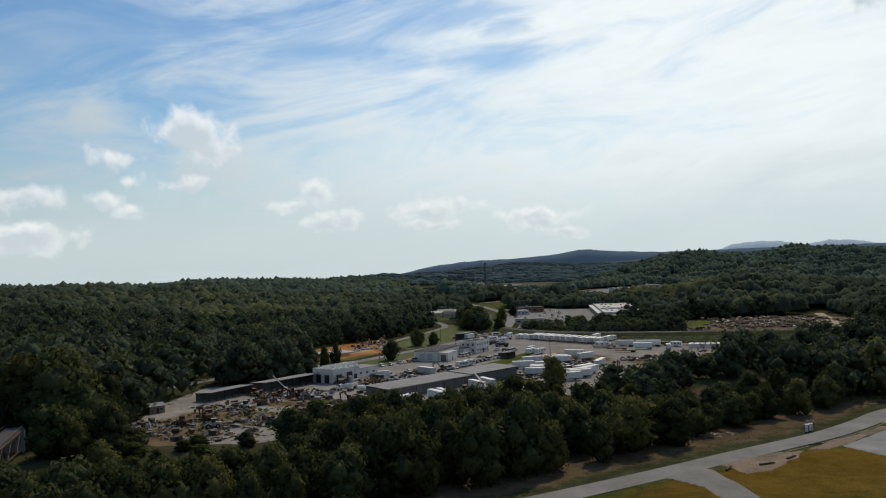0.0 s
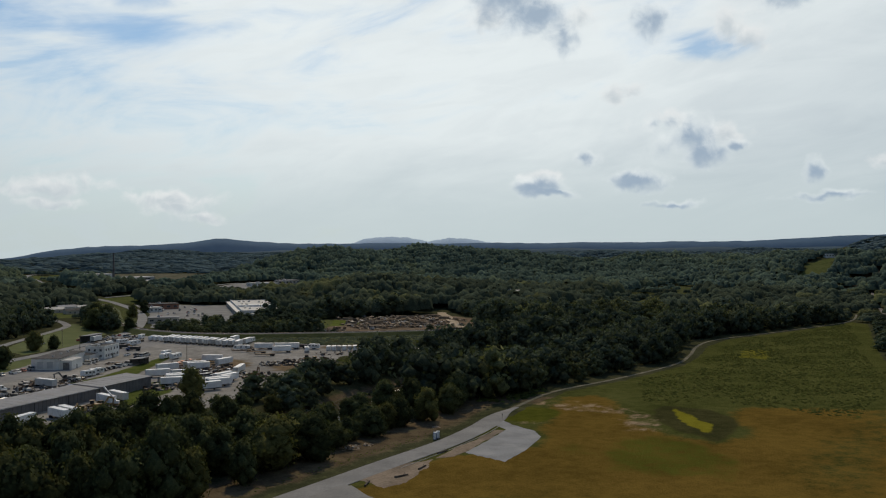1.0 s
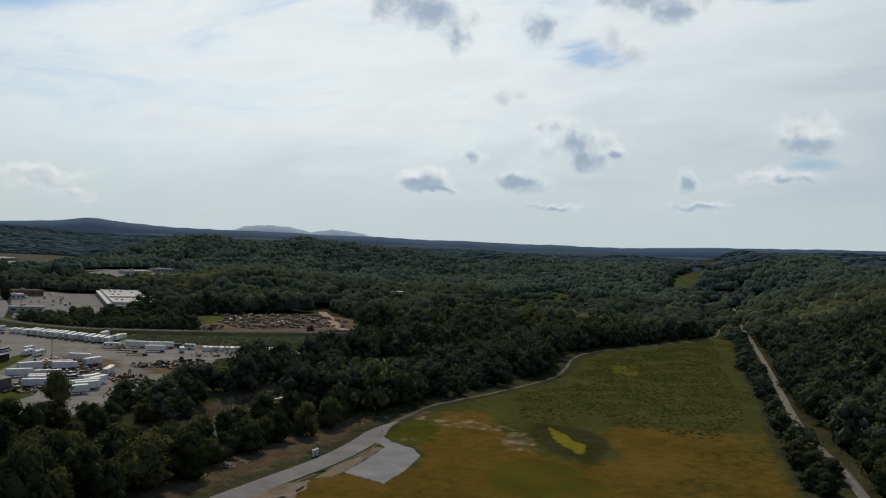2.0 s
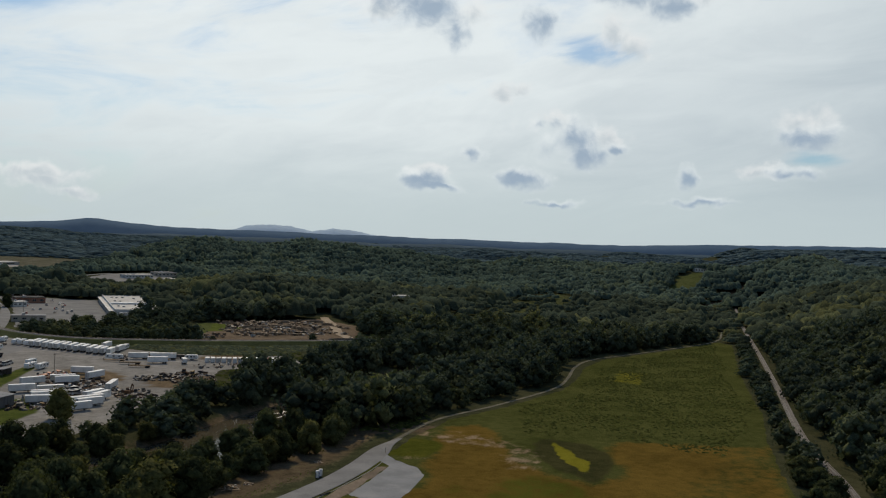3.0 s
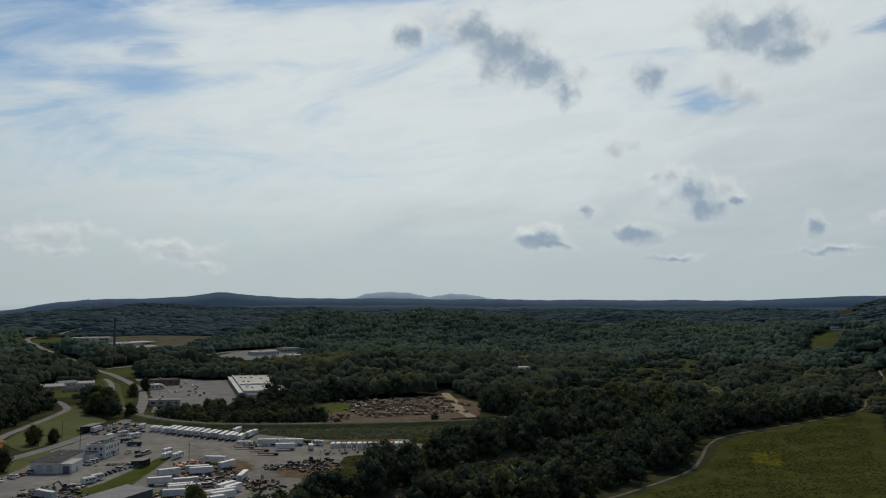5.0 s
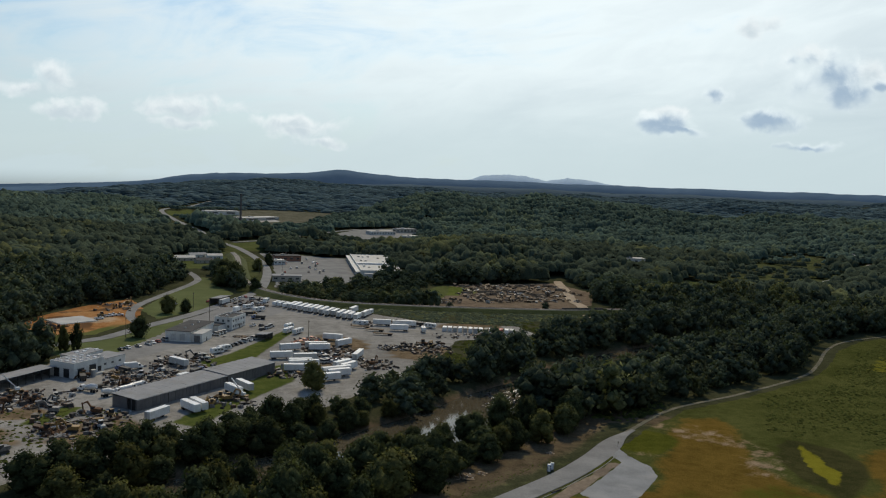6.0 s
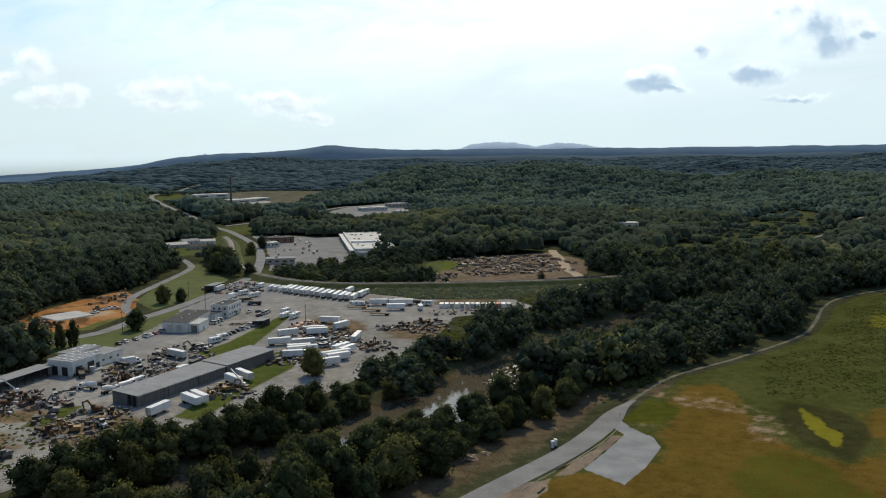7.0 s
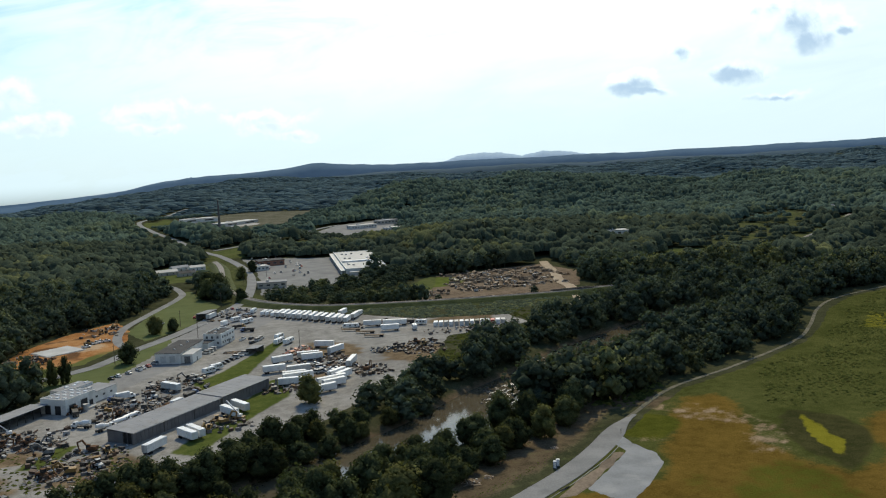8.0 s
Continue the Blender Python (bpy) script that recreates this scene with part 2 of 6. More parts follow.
def zoned(name, base, zones, rough=0.95, fine=1.5, bump=0.05):
    """Ground whose zones (a vertex layer each) carry their own two colours, with ragged borders."""
    m = bpy.data.materials.new(name)
    m.use_nodes = True
    k = Nodes(m.node_tree)
    where = k.add("ShaderNodeNewGeometry").outputs["Position"]
    coarse, mid, tiny = k.noise(where, 0.035, 5, 0.6), k.noise(where, 0.22, 5, 0.62), k.noise(where, fine, 4, 0.65)
    speck = k.ramp(k.math("ADD", k.math("ADD", k.math("MULTIPLY", coarse, 0.35), k.math("MULTIPLY", mid, 0.35)), k.math("MULTIPLY", tiny, 0.3)), 0.38, 0.62)
    colour = k.mix(speck, (*base[0], 1), (*base[1], 1))
    rag = k.math("MULTIPLY", k.math("SUBTRACT", k.math("ADD", k.math("MULTIPLY", mid, 0.7), k.math("MULTIPLY", tiny, 0.3)), 0.5), 1.6)
    for layer, low, high in zones:
        amount = k.math("ADD", k.add("ShaderNodeAttribute", attribute_name=layer).outputs["Fac"], rag)
        colour = k.mix(k.ramp(amount, 0.22, 0.78), colour, k.mix(speck, (*low, 1), (*high, 1)))
    b = k.add("ShaderNodeBsdfPrincipled")
    k.put(colour, b.inputs["Base Color"])
    b.inputs["Roughness"].default_value = rough
    b.inputs["Specular IOR Level"].default_value = 0.0
    if bump:
        n = k.add("ShaderNodeBump")
        n.inputs["Distance"].default_value = bump
        k.put(k.math("ADD", tiny, mid), n.inputs["Height"])
        k.put(n.outputs[0], b.inputs["Normal"])
    k.tree.links.new(b.outputs[0], k.add("ShaderNodeOutputMaterial").inputs[0])
    return m


LEAF = foliage("leaves", (0.050, 0.060, 0.030), (0.085, 0.097, 0.046), (0.150, 0.140, 0.048), grain=1.1)
WOODS = foliage("woods", (0.070, 0.087, 0.060), (0.086, 0.104, 0.069), (0.190, 0.190, 0.074), by_object=False, grain=0.9)
# the next two carry aerial haze in the leaf colour, bluer and paler with distance
THIN_HAZE_LEAF = foliage("hill_woods", (0.084, 0.116, 0.092), (0.110, 0.146, 0.110), (0.160, 0.186, 0.102), by_object=False, grain=0.4, relief=0.7)
THICK_HAZE_LEAF = foliage("distant_woods", (0.095, 0.134, 0.146), (0.115, 0.158, 0.170), (0.130, 0.174, 0.172), by_object=False, grain=0.2, relief=1.5)
BARK = surface("bark", (0.06, 0.05, 0.04), (0.13, 0.11, 0.09), 0.9, 2.0, 12.0)
ASPHALT = surface("worn_asphalt", (0.17, 0.17, 0.165), (0.24, 0.235, 0.22), 0.9, 0.08, 2.0, stain=(0.12, 0.12, 0.12), stain_scale=0.06)
HIGHWAY = surface("pale_asphalt", (0.18, 0.18, 0.175), (0.26, 0.257, 0.248), 0.9, 0.08, 2.0, stain=(0.13, 0.13, 0.128), stain_scale=0.12, stain_amount=0.4)
GRAVEL = surface("gravel", (0.20, 0.205, 0.205), (0.29, 0.295, 0.295), 0.95, 0.12, 3.0, bump=0.03, stain=(0.36, 0.35, 0.33), stain_scale=0.09, stain_amount=0.35)
PATH_DIRT = surface("path_dirt", (0.08, 0.078, 0.05), (0.19, 0.175, 0.13), 0.95, 0.2, 3.0)
TAN_DIRT = surface("tan_dirt", (0.30, 0.235, 0.16), (0.42, 0.34, 0.245), 0.95, 0.1, 1.5)
DIRT = surface("dirt", (0.14, 0.11, 0.08), (0.28, 0.22, 0.16), 0.95, 0.1, 1.2, stain=(0.08, 0.06, 0.04))
BALLAST = surface("ballast", (0.20, 0.18, 0.16), (0.32, 0.30, 0.27), 0.95, 0.3, 4.0)
STEEL = surface("rail_steel", (0.16, 0.13, 0.11), (0.28, 0.25, 0.23), 0.5, 1.0, 8.0, metal=0.7)
ROOF_METAL = surface("grey_metal_roof", (0.25, 0.255, 0.26), (0.31, 0.31, 0.31), 0.8, 0.15, 2.0, stain=(0.22, 0.20, 0.18), stain_scale=0.12)
ROOF_DARK = surface("dark_felt_roof", (0.05, 0.048, 0.048), (0.09, 0.088, 0.085), 0.85, 0.2, 2.0)
ROOF_PALE = surface("pale_membrane_roof", (0.32, 0.32, 0.305), (0.45, 0.445, 0.425), 0.7, 0.1, 1.5, stain=(0.35, 0.34, 0.32), stain_scale=0.08)
WALL_GREY = surface("grey_wall_sheet", (0.10, 0.098, 0.10), (0.155, 0.15, 0.15), 0.6, 0.3, 4.0)
WALL_WHITE = surface("white_wall", (0.60, 0.59, 0.55), (0.74, 0.73, 0.69), 0.75, 0.2, 3.0, stain=(0.40, 0.38, 0.34), stain_scale=0.15)
WALL_TAN = surface("tan_wall", (0.40, 0.36, 0.30), (0.50, 0.46, 0.39), 0.8, 0.2, 3.0)
# near-black: painted shade of open bays, also plain dark doors and pickup beds
DARK = surface("dark_opening", (0.012, 0.012, 0.013), (0.03, 0.03, 0.03), 0.7, 0.5, 3.0)
GLASS = surface("window_glass", (0.02, 0.025, 0.03), (0.04, 0.045, 0.05), 0.08, 0.5, 3.0)
WHITE_PAINT = surface("white_paint", (0.70, 0.70, 0.68), (0.82, 0.82, 0.80), 0.45, 0.4, 4.0, spread=0.12, stain=(0.45, 0.42, 0.38), stain_scale=0.5, stain_amount=0.4)
RUBBER = surface("tyre_rubber", (0.015, 0.015, 0.015), (0.03, 0.03, 0.03), 0.9, 2.0, 10.0)
FRAME_DARK = surface("dark_frame", (0.03, 0.03, 0.03), (0.06, 0.055, 0.05), 0.7, 1.0, 6.0)


# ---- plan ----
def smooth_line(points, step=6.0):
    """A Catmull-Rom line through the points, as an array."""
    p = np.array([points[0], *points, points[-1]], float)
    p[0], p[-1] = 2 * p[1] - p[2], 2 * p[-2] - p[-3]
    out = []
    for a, b, c, d in zip(p, p[1:], p[2:], p[3:]):
        n = max(1, int(np.linalg.norm(c - b) / step))
        for t in np.arange(n)[:, None] / n:
            out.append(0.5 * (2 * b + (c - a) * t + (2 * a - 5 * b + 4 * c - d) * t**2 + (3 * b - a - 3 * c + d) * t**3))
    return np.array([*out, p[-2]])


def line_gap(x, y, line):
    """How far places lie from a line of points."""
    best = np.full(np.shape(x), 1e9)
    for a, b in zip(line, line[1:]):
        d = b - a
        t = np.clip(((x - a[0]) * d[0] + (y - a[1]) * d[1]) / (d @ d), 0, 1)
        best = np.minimum(best, np.hypot(x - a[0] - t * d[0], y - a[1] - t * d[1]))
    return best


def inside_by(x, y, shape):
    """How far places lie inside a closed shape; less than nothing outside."""
    shape = np.array(shape, float)
    inside = np.zeros(np.shape(x), bool)
    for (ax, ay), (bx, by) in zip(shape, np.roll(shape, -1, 0)):
        if ay != by:
            inside ^= ((ay > y) != (by > y)) & (x < (bx - ax) * (y - ay) / (by - ay) + ax)
    return np.where(inside, 1, -1) * line_gap(x, y, np.vstack([shape, shape[:1]]))


def step01(v, low, high):
    t = np.clip((v - low) / (high - low), 0, 1)
    return t * t * (3 - 2 * t)


def ripple(x, y, size, seed=0):
    """Soft noise from crossing waves, about -1 to 1, with humps of the given size."""
    rng, out = np.random.RandomState(seed), 0
    for n in range(7):
        a, s, f = rng.uniform(0, 6.28), rng.uniform(0.6, 1.8), rng.uniform(0, 6.28)
        out = out + np.sin((x * math.cos(a) + y * math.sin(a)) * 3.1 * s / size + f)
    return out / 3.2


RIVER = smooth_line([(-420, 120), (-260, 175), (-150, 205), (-60, 222), (-4, 243), (42, 272), (88, 298), (130, 332), (165, 356), (205, 388), (262, 418), (330, 446), (430, 510), (600, 600), (900, 760), (1300, 900)], 9)
ROAD = smooth_line([(-90, 114), (-30, 147), (42, 188.5), (79, 211.5), (108.5, 229.5), (127, 243.5), (140, 255.5), (150, 265.5), (161, 274)], 4)
TRAIL = smooth_line([(156, 271), (164, 277), (195, 299), (240, 316), (298, 343), (330, 368), (370, 405), (410, 428), (500, 452), (600, 484), (680, 540)])
HIGHWAY_LINE = smooth_line([(-160, 330), (-110, 420), (-60, 463), (-40, 478), (-24, 505), (10, 556), (52, 640), (66, 690), (80, 790), (82, 890), (72, 1000), (52, 1080), (28, 1250), (-12, 1520), (10, 1700), (90, 1980)], 12)
SIDE_ROAD = smooth_line([(-22, 510), (-30, 545), (-27, 586), (-12, 632), (12, 700), (16, 735), (4, 790), (-40, 850)])
RAIL = smooth_line([(820, 840), (669, 728), (522, 630), (420, 562), (350, 543), (283, 541), (258, 541), (200, 552), (145, 567), (102, 586), (72, 622), (56, 668), (52, 720), (55, 790), (60, 916), (40, 1100), (-40, 1400)], 8)
RAIL_EAST = smooth_line([(140, 42), (200, 94), (262, 148), (321, 206), (440, 306), (563, 410), (756, 575), (960, 745)], 10)

FIELD = [(-100, -120), (-95, 105), (-30, 142), (42, 184), (112, 226), (146, 256), (166, 273), (199, 296), (243, 312), (300, 338), (333, 363), (374, 401), (412, 424), (500, 448), (600, 480), (596, 462), (444, 334), (352, 250), (305, 213), (247, 161), (180, 95), (120, 20), (110, -120)]
YARD = [(-104, 268), (-113, 300), (-115, 345), (-108, 388), (-92, 396), (-66, 405), (-50, 440), (-20, 498), (13, 552), (52, 634), (72, 606), (100, 572), (128, 541), (150, 513), (205, 493), (205, 462), (150, 452), (118, 395), (95, 366), (48, 322), (4, 288), (-60, 254), (-92, 256)]
CLEARING = [(-92, 500), (-84, 545), (-62, 585), (-32, 618), (-22, 575), (-25, 530), (-46, 488), (-72, 476)]
LAWN = [(-26, 570), (-8, 640), (14, 720), (6, 800), (14, 822), (22, 812), (27, 725), (32, 672), (40, 644), (14, 572), (-14, 535)]
VERGE = [(-66, 446), (-24, 503), (4, 540), (-2, 505), (-34, 432), (-52, 420)]
PLAZA = [(73, 676), (84, 760), (92, 860), (90, 955), (130, 938), (168, 910), (216, 896), (206, 770), (160, 716), (120, 690)]
LUMBER = [(176, 584), (205, 640), (224, 690), (330, 706), (336, 640), (300, 575), (262, 558), (200, 566)]
MEADOWS = [[(-4, 800), (34, 800), (52, 905), (10, 925), (-12, 890)], [(66, 975), (60, 1040), (112, 1095), (100, 970)], [(144, 1020), (150, 1098), (200, 1075), (190, 1000)], [(-8, 1440), (-6, 1540), (40, 1660), (50, 1440)], [(930, 845), (1000, 895), (1075, 938), (1110, 925), (1085, 895), (1000, 852)], [(412, 640), (424, 665), (470, 712), (505, 706), (450, 660)], [(178, 600), (186, 650), (214, 690), (230, 680), (205, 620)], [(-96, 462), (-88, 500), (-64, 482), (-52, 470), (-58, 455), (-84, 440)]]
FLATS = [(405, 600), (424, 660), (472, 716), (543, 748), (690, 905), (786, 960), (860, 960), (669, 735), (522, 640)]
BANKSIDE = [(101, 573), (128, 541), (150, 513), (205, 493), (232, 500), (262, 520), (270, 540), (145, 565), (106, 584), (72, 622)]
WORKS = [(40, 1490), (50, 1620), (200, 1760), (330, 1700), (240, 1480), (205, 1340), (130, 1235), (95, 1330), (100, 1460)]
CAMPUS = [(196, 1140), (236, 1080), (300, 1095), (350, 1230), (340, 1320), (270, 1260)]
OPEN_SPACES = [BANKSIDE, FIELD, YARD, CLEARING, LAWN, VERGE, PLAZA, LUMBER, WORKS, CAMPUS, *MEADOWS]


RIM = np.array([(-180, 0), (-60, -100), (-9, -95), (-4, -66), (0, -36), (4, -12), (8, 4), (12, 12), (20, 14), (28, 16), (36, 22), (44, 28), (52, 36), (60, 40), (80, 45), (120, 40), (180, 0)], float)


def hills(x, y):
    """The lie of the land: a flat valley, wooded ridges beside it, hills behind."""
    # low ridge on the far side of the highway
    gap = ((x + 100) * -0.96 + (y - 480) * 0.28)
    ridge = step01(gap, 20, 520) * 30 * step01(y, 150, 700)
    # slope above the eastern railway
    east = (x - 440) * 0.656 - (y - 300) * 0.755
    slope = step01(east, 3, 150) * 40 + step01(east, 150, 500) * 12
    # knoll behind the lumber yard, spur with houses, and rolling country behind
    knoll = 20 * np.exp(-((x - 310) / 150) ** 2 - ((y - 850) / 110) ** 2) + 24 * np.exp(-((x - 1150) / 190) ** 2 - ((y - 915) / 130) ** 2)
    r, az = np.hypot(x, y), np.degrees(np.arctan2(x, y))
    far = step01(r, 900, 4700) * np.interp(az, RIM[:, 0], RIM[:, 1]) * 1.12
    roll = (ripple(x, y, 420, 5) * (7 + 5 * step01(az, 12, 24)) + ripple(x, y, 170, 6) * 4.5) * step01(np.hypot(x - 120, y - 420), 600, 1500)
    flat = np.minimum.reduce([step01(-inside_by(x, y, s), 5, 120) for s in (WORKS, CAMPUS, PLAZA, LUMBER)])
    shelf = 8 * step01(y, 950, 1250) * np.exp(-((x - 180) / 260) ** 2) * step01(-y, -2100, -1700)
    hump = np.exp(-((r - 1640) / 260) ** 2) * (31 * step01(az, 11, 17) * step01(az, 62, 40) + 9 * np.exp(-((az - 27.5) / 4.5) ** 2) - 8 * np.exp(-((az - 35) / 4) ** 2))
    knoll = knoll + hump
    return ridge + slope + (knoll + roll) * flat + far + shelf


def land(x, y):
    """Ground height, with the river's bed and the railway's bank."""
    h = hills(x, y)
    bed = line_gap(x, y, RIVER)
    h = h - 4.4 * (1 - step01(bed, 13, 24))
    return h


def mesh_object(name, verts, faces, material, parent=None, smooth=False):
    me = bpy.data.meshes.new(name)
    me.from_pydata(np.asarray(verts).tolist() if not isinstance(verts, list) else verts, [], faces.tolist() if hasattr(faces, "tolist") else faces)
    me.materials.append(material)
    if smooth:
        me.polygons.foreach_set("use_smooth", np.ones(len(me.polygons), bool))
    ob = new(name, me)
    ob.parent = parent
    return ob


def layer(ob, name, values):
    ob.data.attributes.new(name, "FLOAT", "POINT").data.foreach_set("value", np.asarray(values, np.float32))


def grid_faces(nx, ny):
    i = (np.arange(ny - 1)[:, None] * nx + np.arange(nx - 1)).ravel()
    return np.stack([i, i + 1, i + 1 + nx, i + nx], 1)


def spaced(middle, near, step, far, grow=1.09):
    v = list(np.arange(0, near, step))
    while v[-1] < far:
        v.append(v[-1] + step)
        step *= grow
    v = np.array(v)
    return middle + np.concatenate([-v[:0:-1], v])


GROUND = zoned("forest_floor", ((0.035, 0.040, 0.020), (0.075, 0.075, 0.040)), [("mud", (0.075, 0.056, 0.034), (0.15, 0.115, 0.075)), ("grass", (0.066, 0.082, 0.026), (0.112, 0.122, 0.046))])
xs, ys = spaced(120, 420, 6.0, 4900), spaced(400, 400, 6.0, 4900)
gx, gy = [a.ravel() for a in np.meshgrid(xs, ys)]
ground = mesh_object("ground", np.stack([gx, gy, land(gx, gy)], 1), grid_faces(len(xs), len(ys)), GROUND, smooth=True)
tagged(ground, "dark leaf-strewn valley ground between wooded hills", "ground", kind="structure")
bank = line_gap(gx, gy, RIVER)
strip = line_gap(gx, gy, ROAD)
layer(ground, "mud", np.maximum.reduce([step01(bank, 24, 14), step01(strip, 34, 24) * step01(strip, 8, 11) * 0.75, step01(inside_by(gx, gy, FLATS), -4, 8) * (0.1 + 0.35 * ripple(gx, gy, 45, 51))]))
meadow = np.max([step01(inside_by(gx, gy, s), -4, 6) for s in MEADOWS], axis=0)
layer(ground, "grass", np.maximum.reduce([meadow, step01(line_gap(gx, gy, RAIL), 24, 16) * 0.5, step01(inside_by(gx, gy, FLATS), -8, 8) * 0.5, step01(strip, 36, 20) * 0.25]))


def sheet(name, shape, material, top=0.08, step=2.5, label="", category="", fall=0.12, rise=None, ragged=0.6):
    """A flat sheet on the ground: it dips under the ground at its border."""
    s = np.array(shape, float)
    x, y = np.arange(s[:, 0].min() - 6, s[:, 0].max() + 6, step), np.arange(s[:, 1].min() - 6, s[:, 1].max() + 6, step)
    nx, ny = len(x), len(y)
    px, py = [a.ravel() for a in np.meshgrid(x, y)]
    d = inside_by(px, py, shape) + ragged * ripple(px, py, 7, 9)
    base = rise(px, py) if rise else 0
    pz = base + np.clip(d * fall, -0.6, top)
    faces = grid_faces(nx, ny)
    faces = faces[(d[faces] > -5).any(1)]
    used, faces = np.unique(faces, return_inverse=True)
    ob = mesh_object(name, np.stack([px, py, pz], 1)[used], faces.reshape(-1, 4), material)
    return tagged(ob, label, category, kind="structure"), px[used], py[used], d[used]


def ribbon(name, line, width, top, material, label, category, thick=0.12, rise=None):
    """A road: a crowned strip with thickness along a line."""
    d = np.gradient(line, axis=0)
    n = np.stack([-d[:, 1], d[:, 0]], 1) / np.linalg.norm(d, axis=1)[:, None]
    rows = []
    for off, dz in ((-0.5, -thick - 0.3), (-0.5, 0), (-0.25, 0.03), (0, 0.05), (0.25, 0.03), (0.5, 0), (0.5, -thick - 0.3)):
        q = line + n * (np.ones(len(line)) * width)[:, None] * off
        base = rise(line[:, 0], line[:, 1]) if rise else 0
        rows.append(np.stack([q[:, 0], q[:, 1], base + top + dz + 0 * q[:, 0]], 1))
    v = np.stack(rows, 1).reshape(-1, 3)
    ob = mesh_object(name, v, grid_faces(7, len(line)), material)
    return tagged(ob, label, category, kind="structure")


FIELD_MAT = zoned("field_growth", ((0.046, 0.054, 0.014), (0.094, 0.098, 0.030)), [
    ("dry", (0.092, 0.062, 0.014), (0.165, 0.108, 0.024)), ("lush", (0.048, 0.058, 0.009), (0.092, 0.094, 0.016)), ("dark", (0.030, 0.033, 0.012), (0.066, 0.062, 0.024)),
    ("pool", (0.15, 0.14, 0.014), (0.21, 0.19, 0.022)), ("sand", (0.14, 0.10, 0.055), (0.32, 0.24, 0.155))], bump=0.25)
field, fx, fy, fd = sheet("field", FIELD, FIELD_MAT, label="green and rust-coloured meadow with weeds and bare streaks", category="field")
DRY = [(30, 172), (70, 200), (104, 216), (131, 214), (150, 236), (161, 252), (173, 270), (188, 286), (208, 284), (206, 268), (198, 254), (191, 243), (186, 232), (185, 210), (188, 193), (206, 200), (227, 233), (240, 240), (265, 223), (300, 202), (250, 162), (180, 95), (120, 20), (20, 20), (-40, 100)]
HOLLOW = [(213, 251), (195, 235), (188, 212), (189, 195), (207, 202), (223, 223), (229, 238)]
POOL = [(214, 245), (206, 234), (201, 225), (197, 214), (195, 206), (200, 207), (206, 215), (205, 224), (212, 231)]
warp = 2.0 * ripple(fx, fy, 26, 2) + 1.2 * ripple(fx, fy, 9, 12)
layer(field, "dry", step01(inside_by(fx, fy, DRY) + warp, -5, 9) * (1 - 0.5 * step01(ripple(fx, fy, 80, 8), 0.2, 0.9)))
layer(field, "lush", np.maximum(0.6 * step01(np.hypot((fx - 165) / 26, (fy - 190) / 20) + 0.5 * ripple(fx, fy, 26, 4) + 0.2 * ripple(fx, fy, 8, 44), 1.4, 0.4), step01(np.hypot((fx - 156) / 17, (fy - 262) / 14) + 0.2 * ripple(fx, fy, 22, 4), 1.2, 0.6)))
layer(field, "dark", 0.85 * step01(inside_by(fx, fy, HOLLOW) + warp, -3, 3))
layer(field, "pool", np.maximum(step01(inside_by(fx, fy, POOL) + 0.7 * warp, -0.5, 1.5), 0.5 * step01(inside_by(fx, fy, [(345, 352), (384, 382), (397, 366), (358, 333)]), -2, 5)))
vein = np.abs(ripple(fx, fy, 12, 41) + 0.6 * ripple(fx, fy, 5, 42))
bare = line_gap(fx, fy, np.array([(170, 281), (178, 272), (184, 261), (191, 251), (193, 243), (188, 232), (183, 222)], float)) + 1.6 * warp
layer(field, "sand", step01(bare, 13, 1) * (0.34 + 0.5 * step01(vein, 0.42, 0.05)) + 0.5 * step01(line_gap(fx, fy, np.array([(148, 246), (157, 243)], float)) + warp, 6, 0))

YARD_MAT = zoned("yard_ground", ((0.190, 0.180, 0.160), (0.345, 0.330, 0.300)), [("asphalt", (0.21, 0.205, 0.195), (0.285, 0.278, 0.262)), ("dirt", (0.105, 0.078, 0.046), (0.24, 0.18, 0.115)), ("grass", (0.055, 0.075, 0.018), (0.11, 0.125, 0.035))])
yard, yx, yy, yd = sheet("yard", YARD, YARD_MAT, top=0.07, step=2.0, label="grey gravel and worn asphalt scrapyard ground with dirt patches", category="yard")
island = np.max([step01(inside_by(yx, yy, s), -2, 2) for s in ([(6, 413), (22, 431), (40, 462), (62, 500), (66, 497), (44, 446), (29, 410), (9, 386)], [(-8, 312), (22, 362), (40, 400), (51, 402), (45, 369), (26, 344), (0, 304)], [(-60, 318), (-48, 340), (-40, 338), (-50, 315)])], axis=0)
layer(yard, "grass", island)
layer(yard, "asphalt", step01(inside_by(yx, yy, [(-60, 400), (-20, 498), (50, 630), (75, 575), (10, 470), (-25, 420)]), -2, 2))
patchy = 7 * ripple(yx, yy, 28, 14) + 3 * ripple(yx, yy, 9, 15)
layer(yard, "dirt", np.max([step01(np.hypot(yx - a, yy - b) + patchy, r * 1.1, r * 0.5) for a, b, r in ((-32, 300, 22), (-80, 300, 26), (120, 420, 30), (85, 450, 22), (175, 500, 24), (-100, 270, 28), (-60, 330, 14), (20, 372, 10), (60, 395, 14))], axis=0))

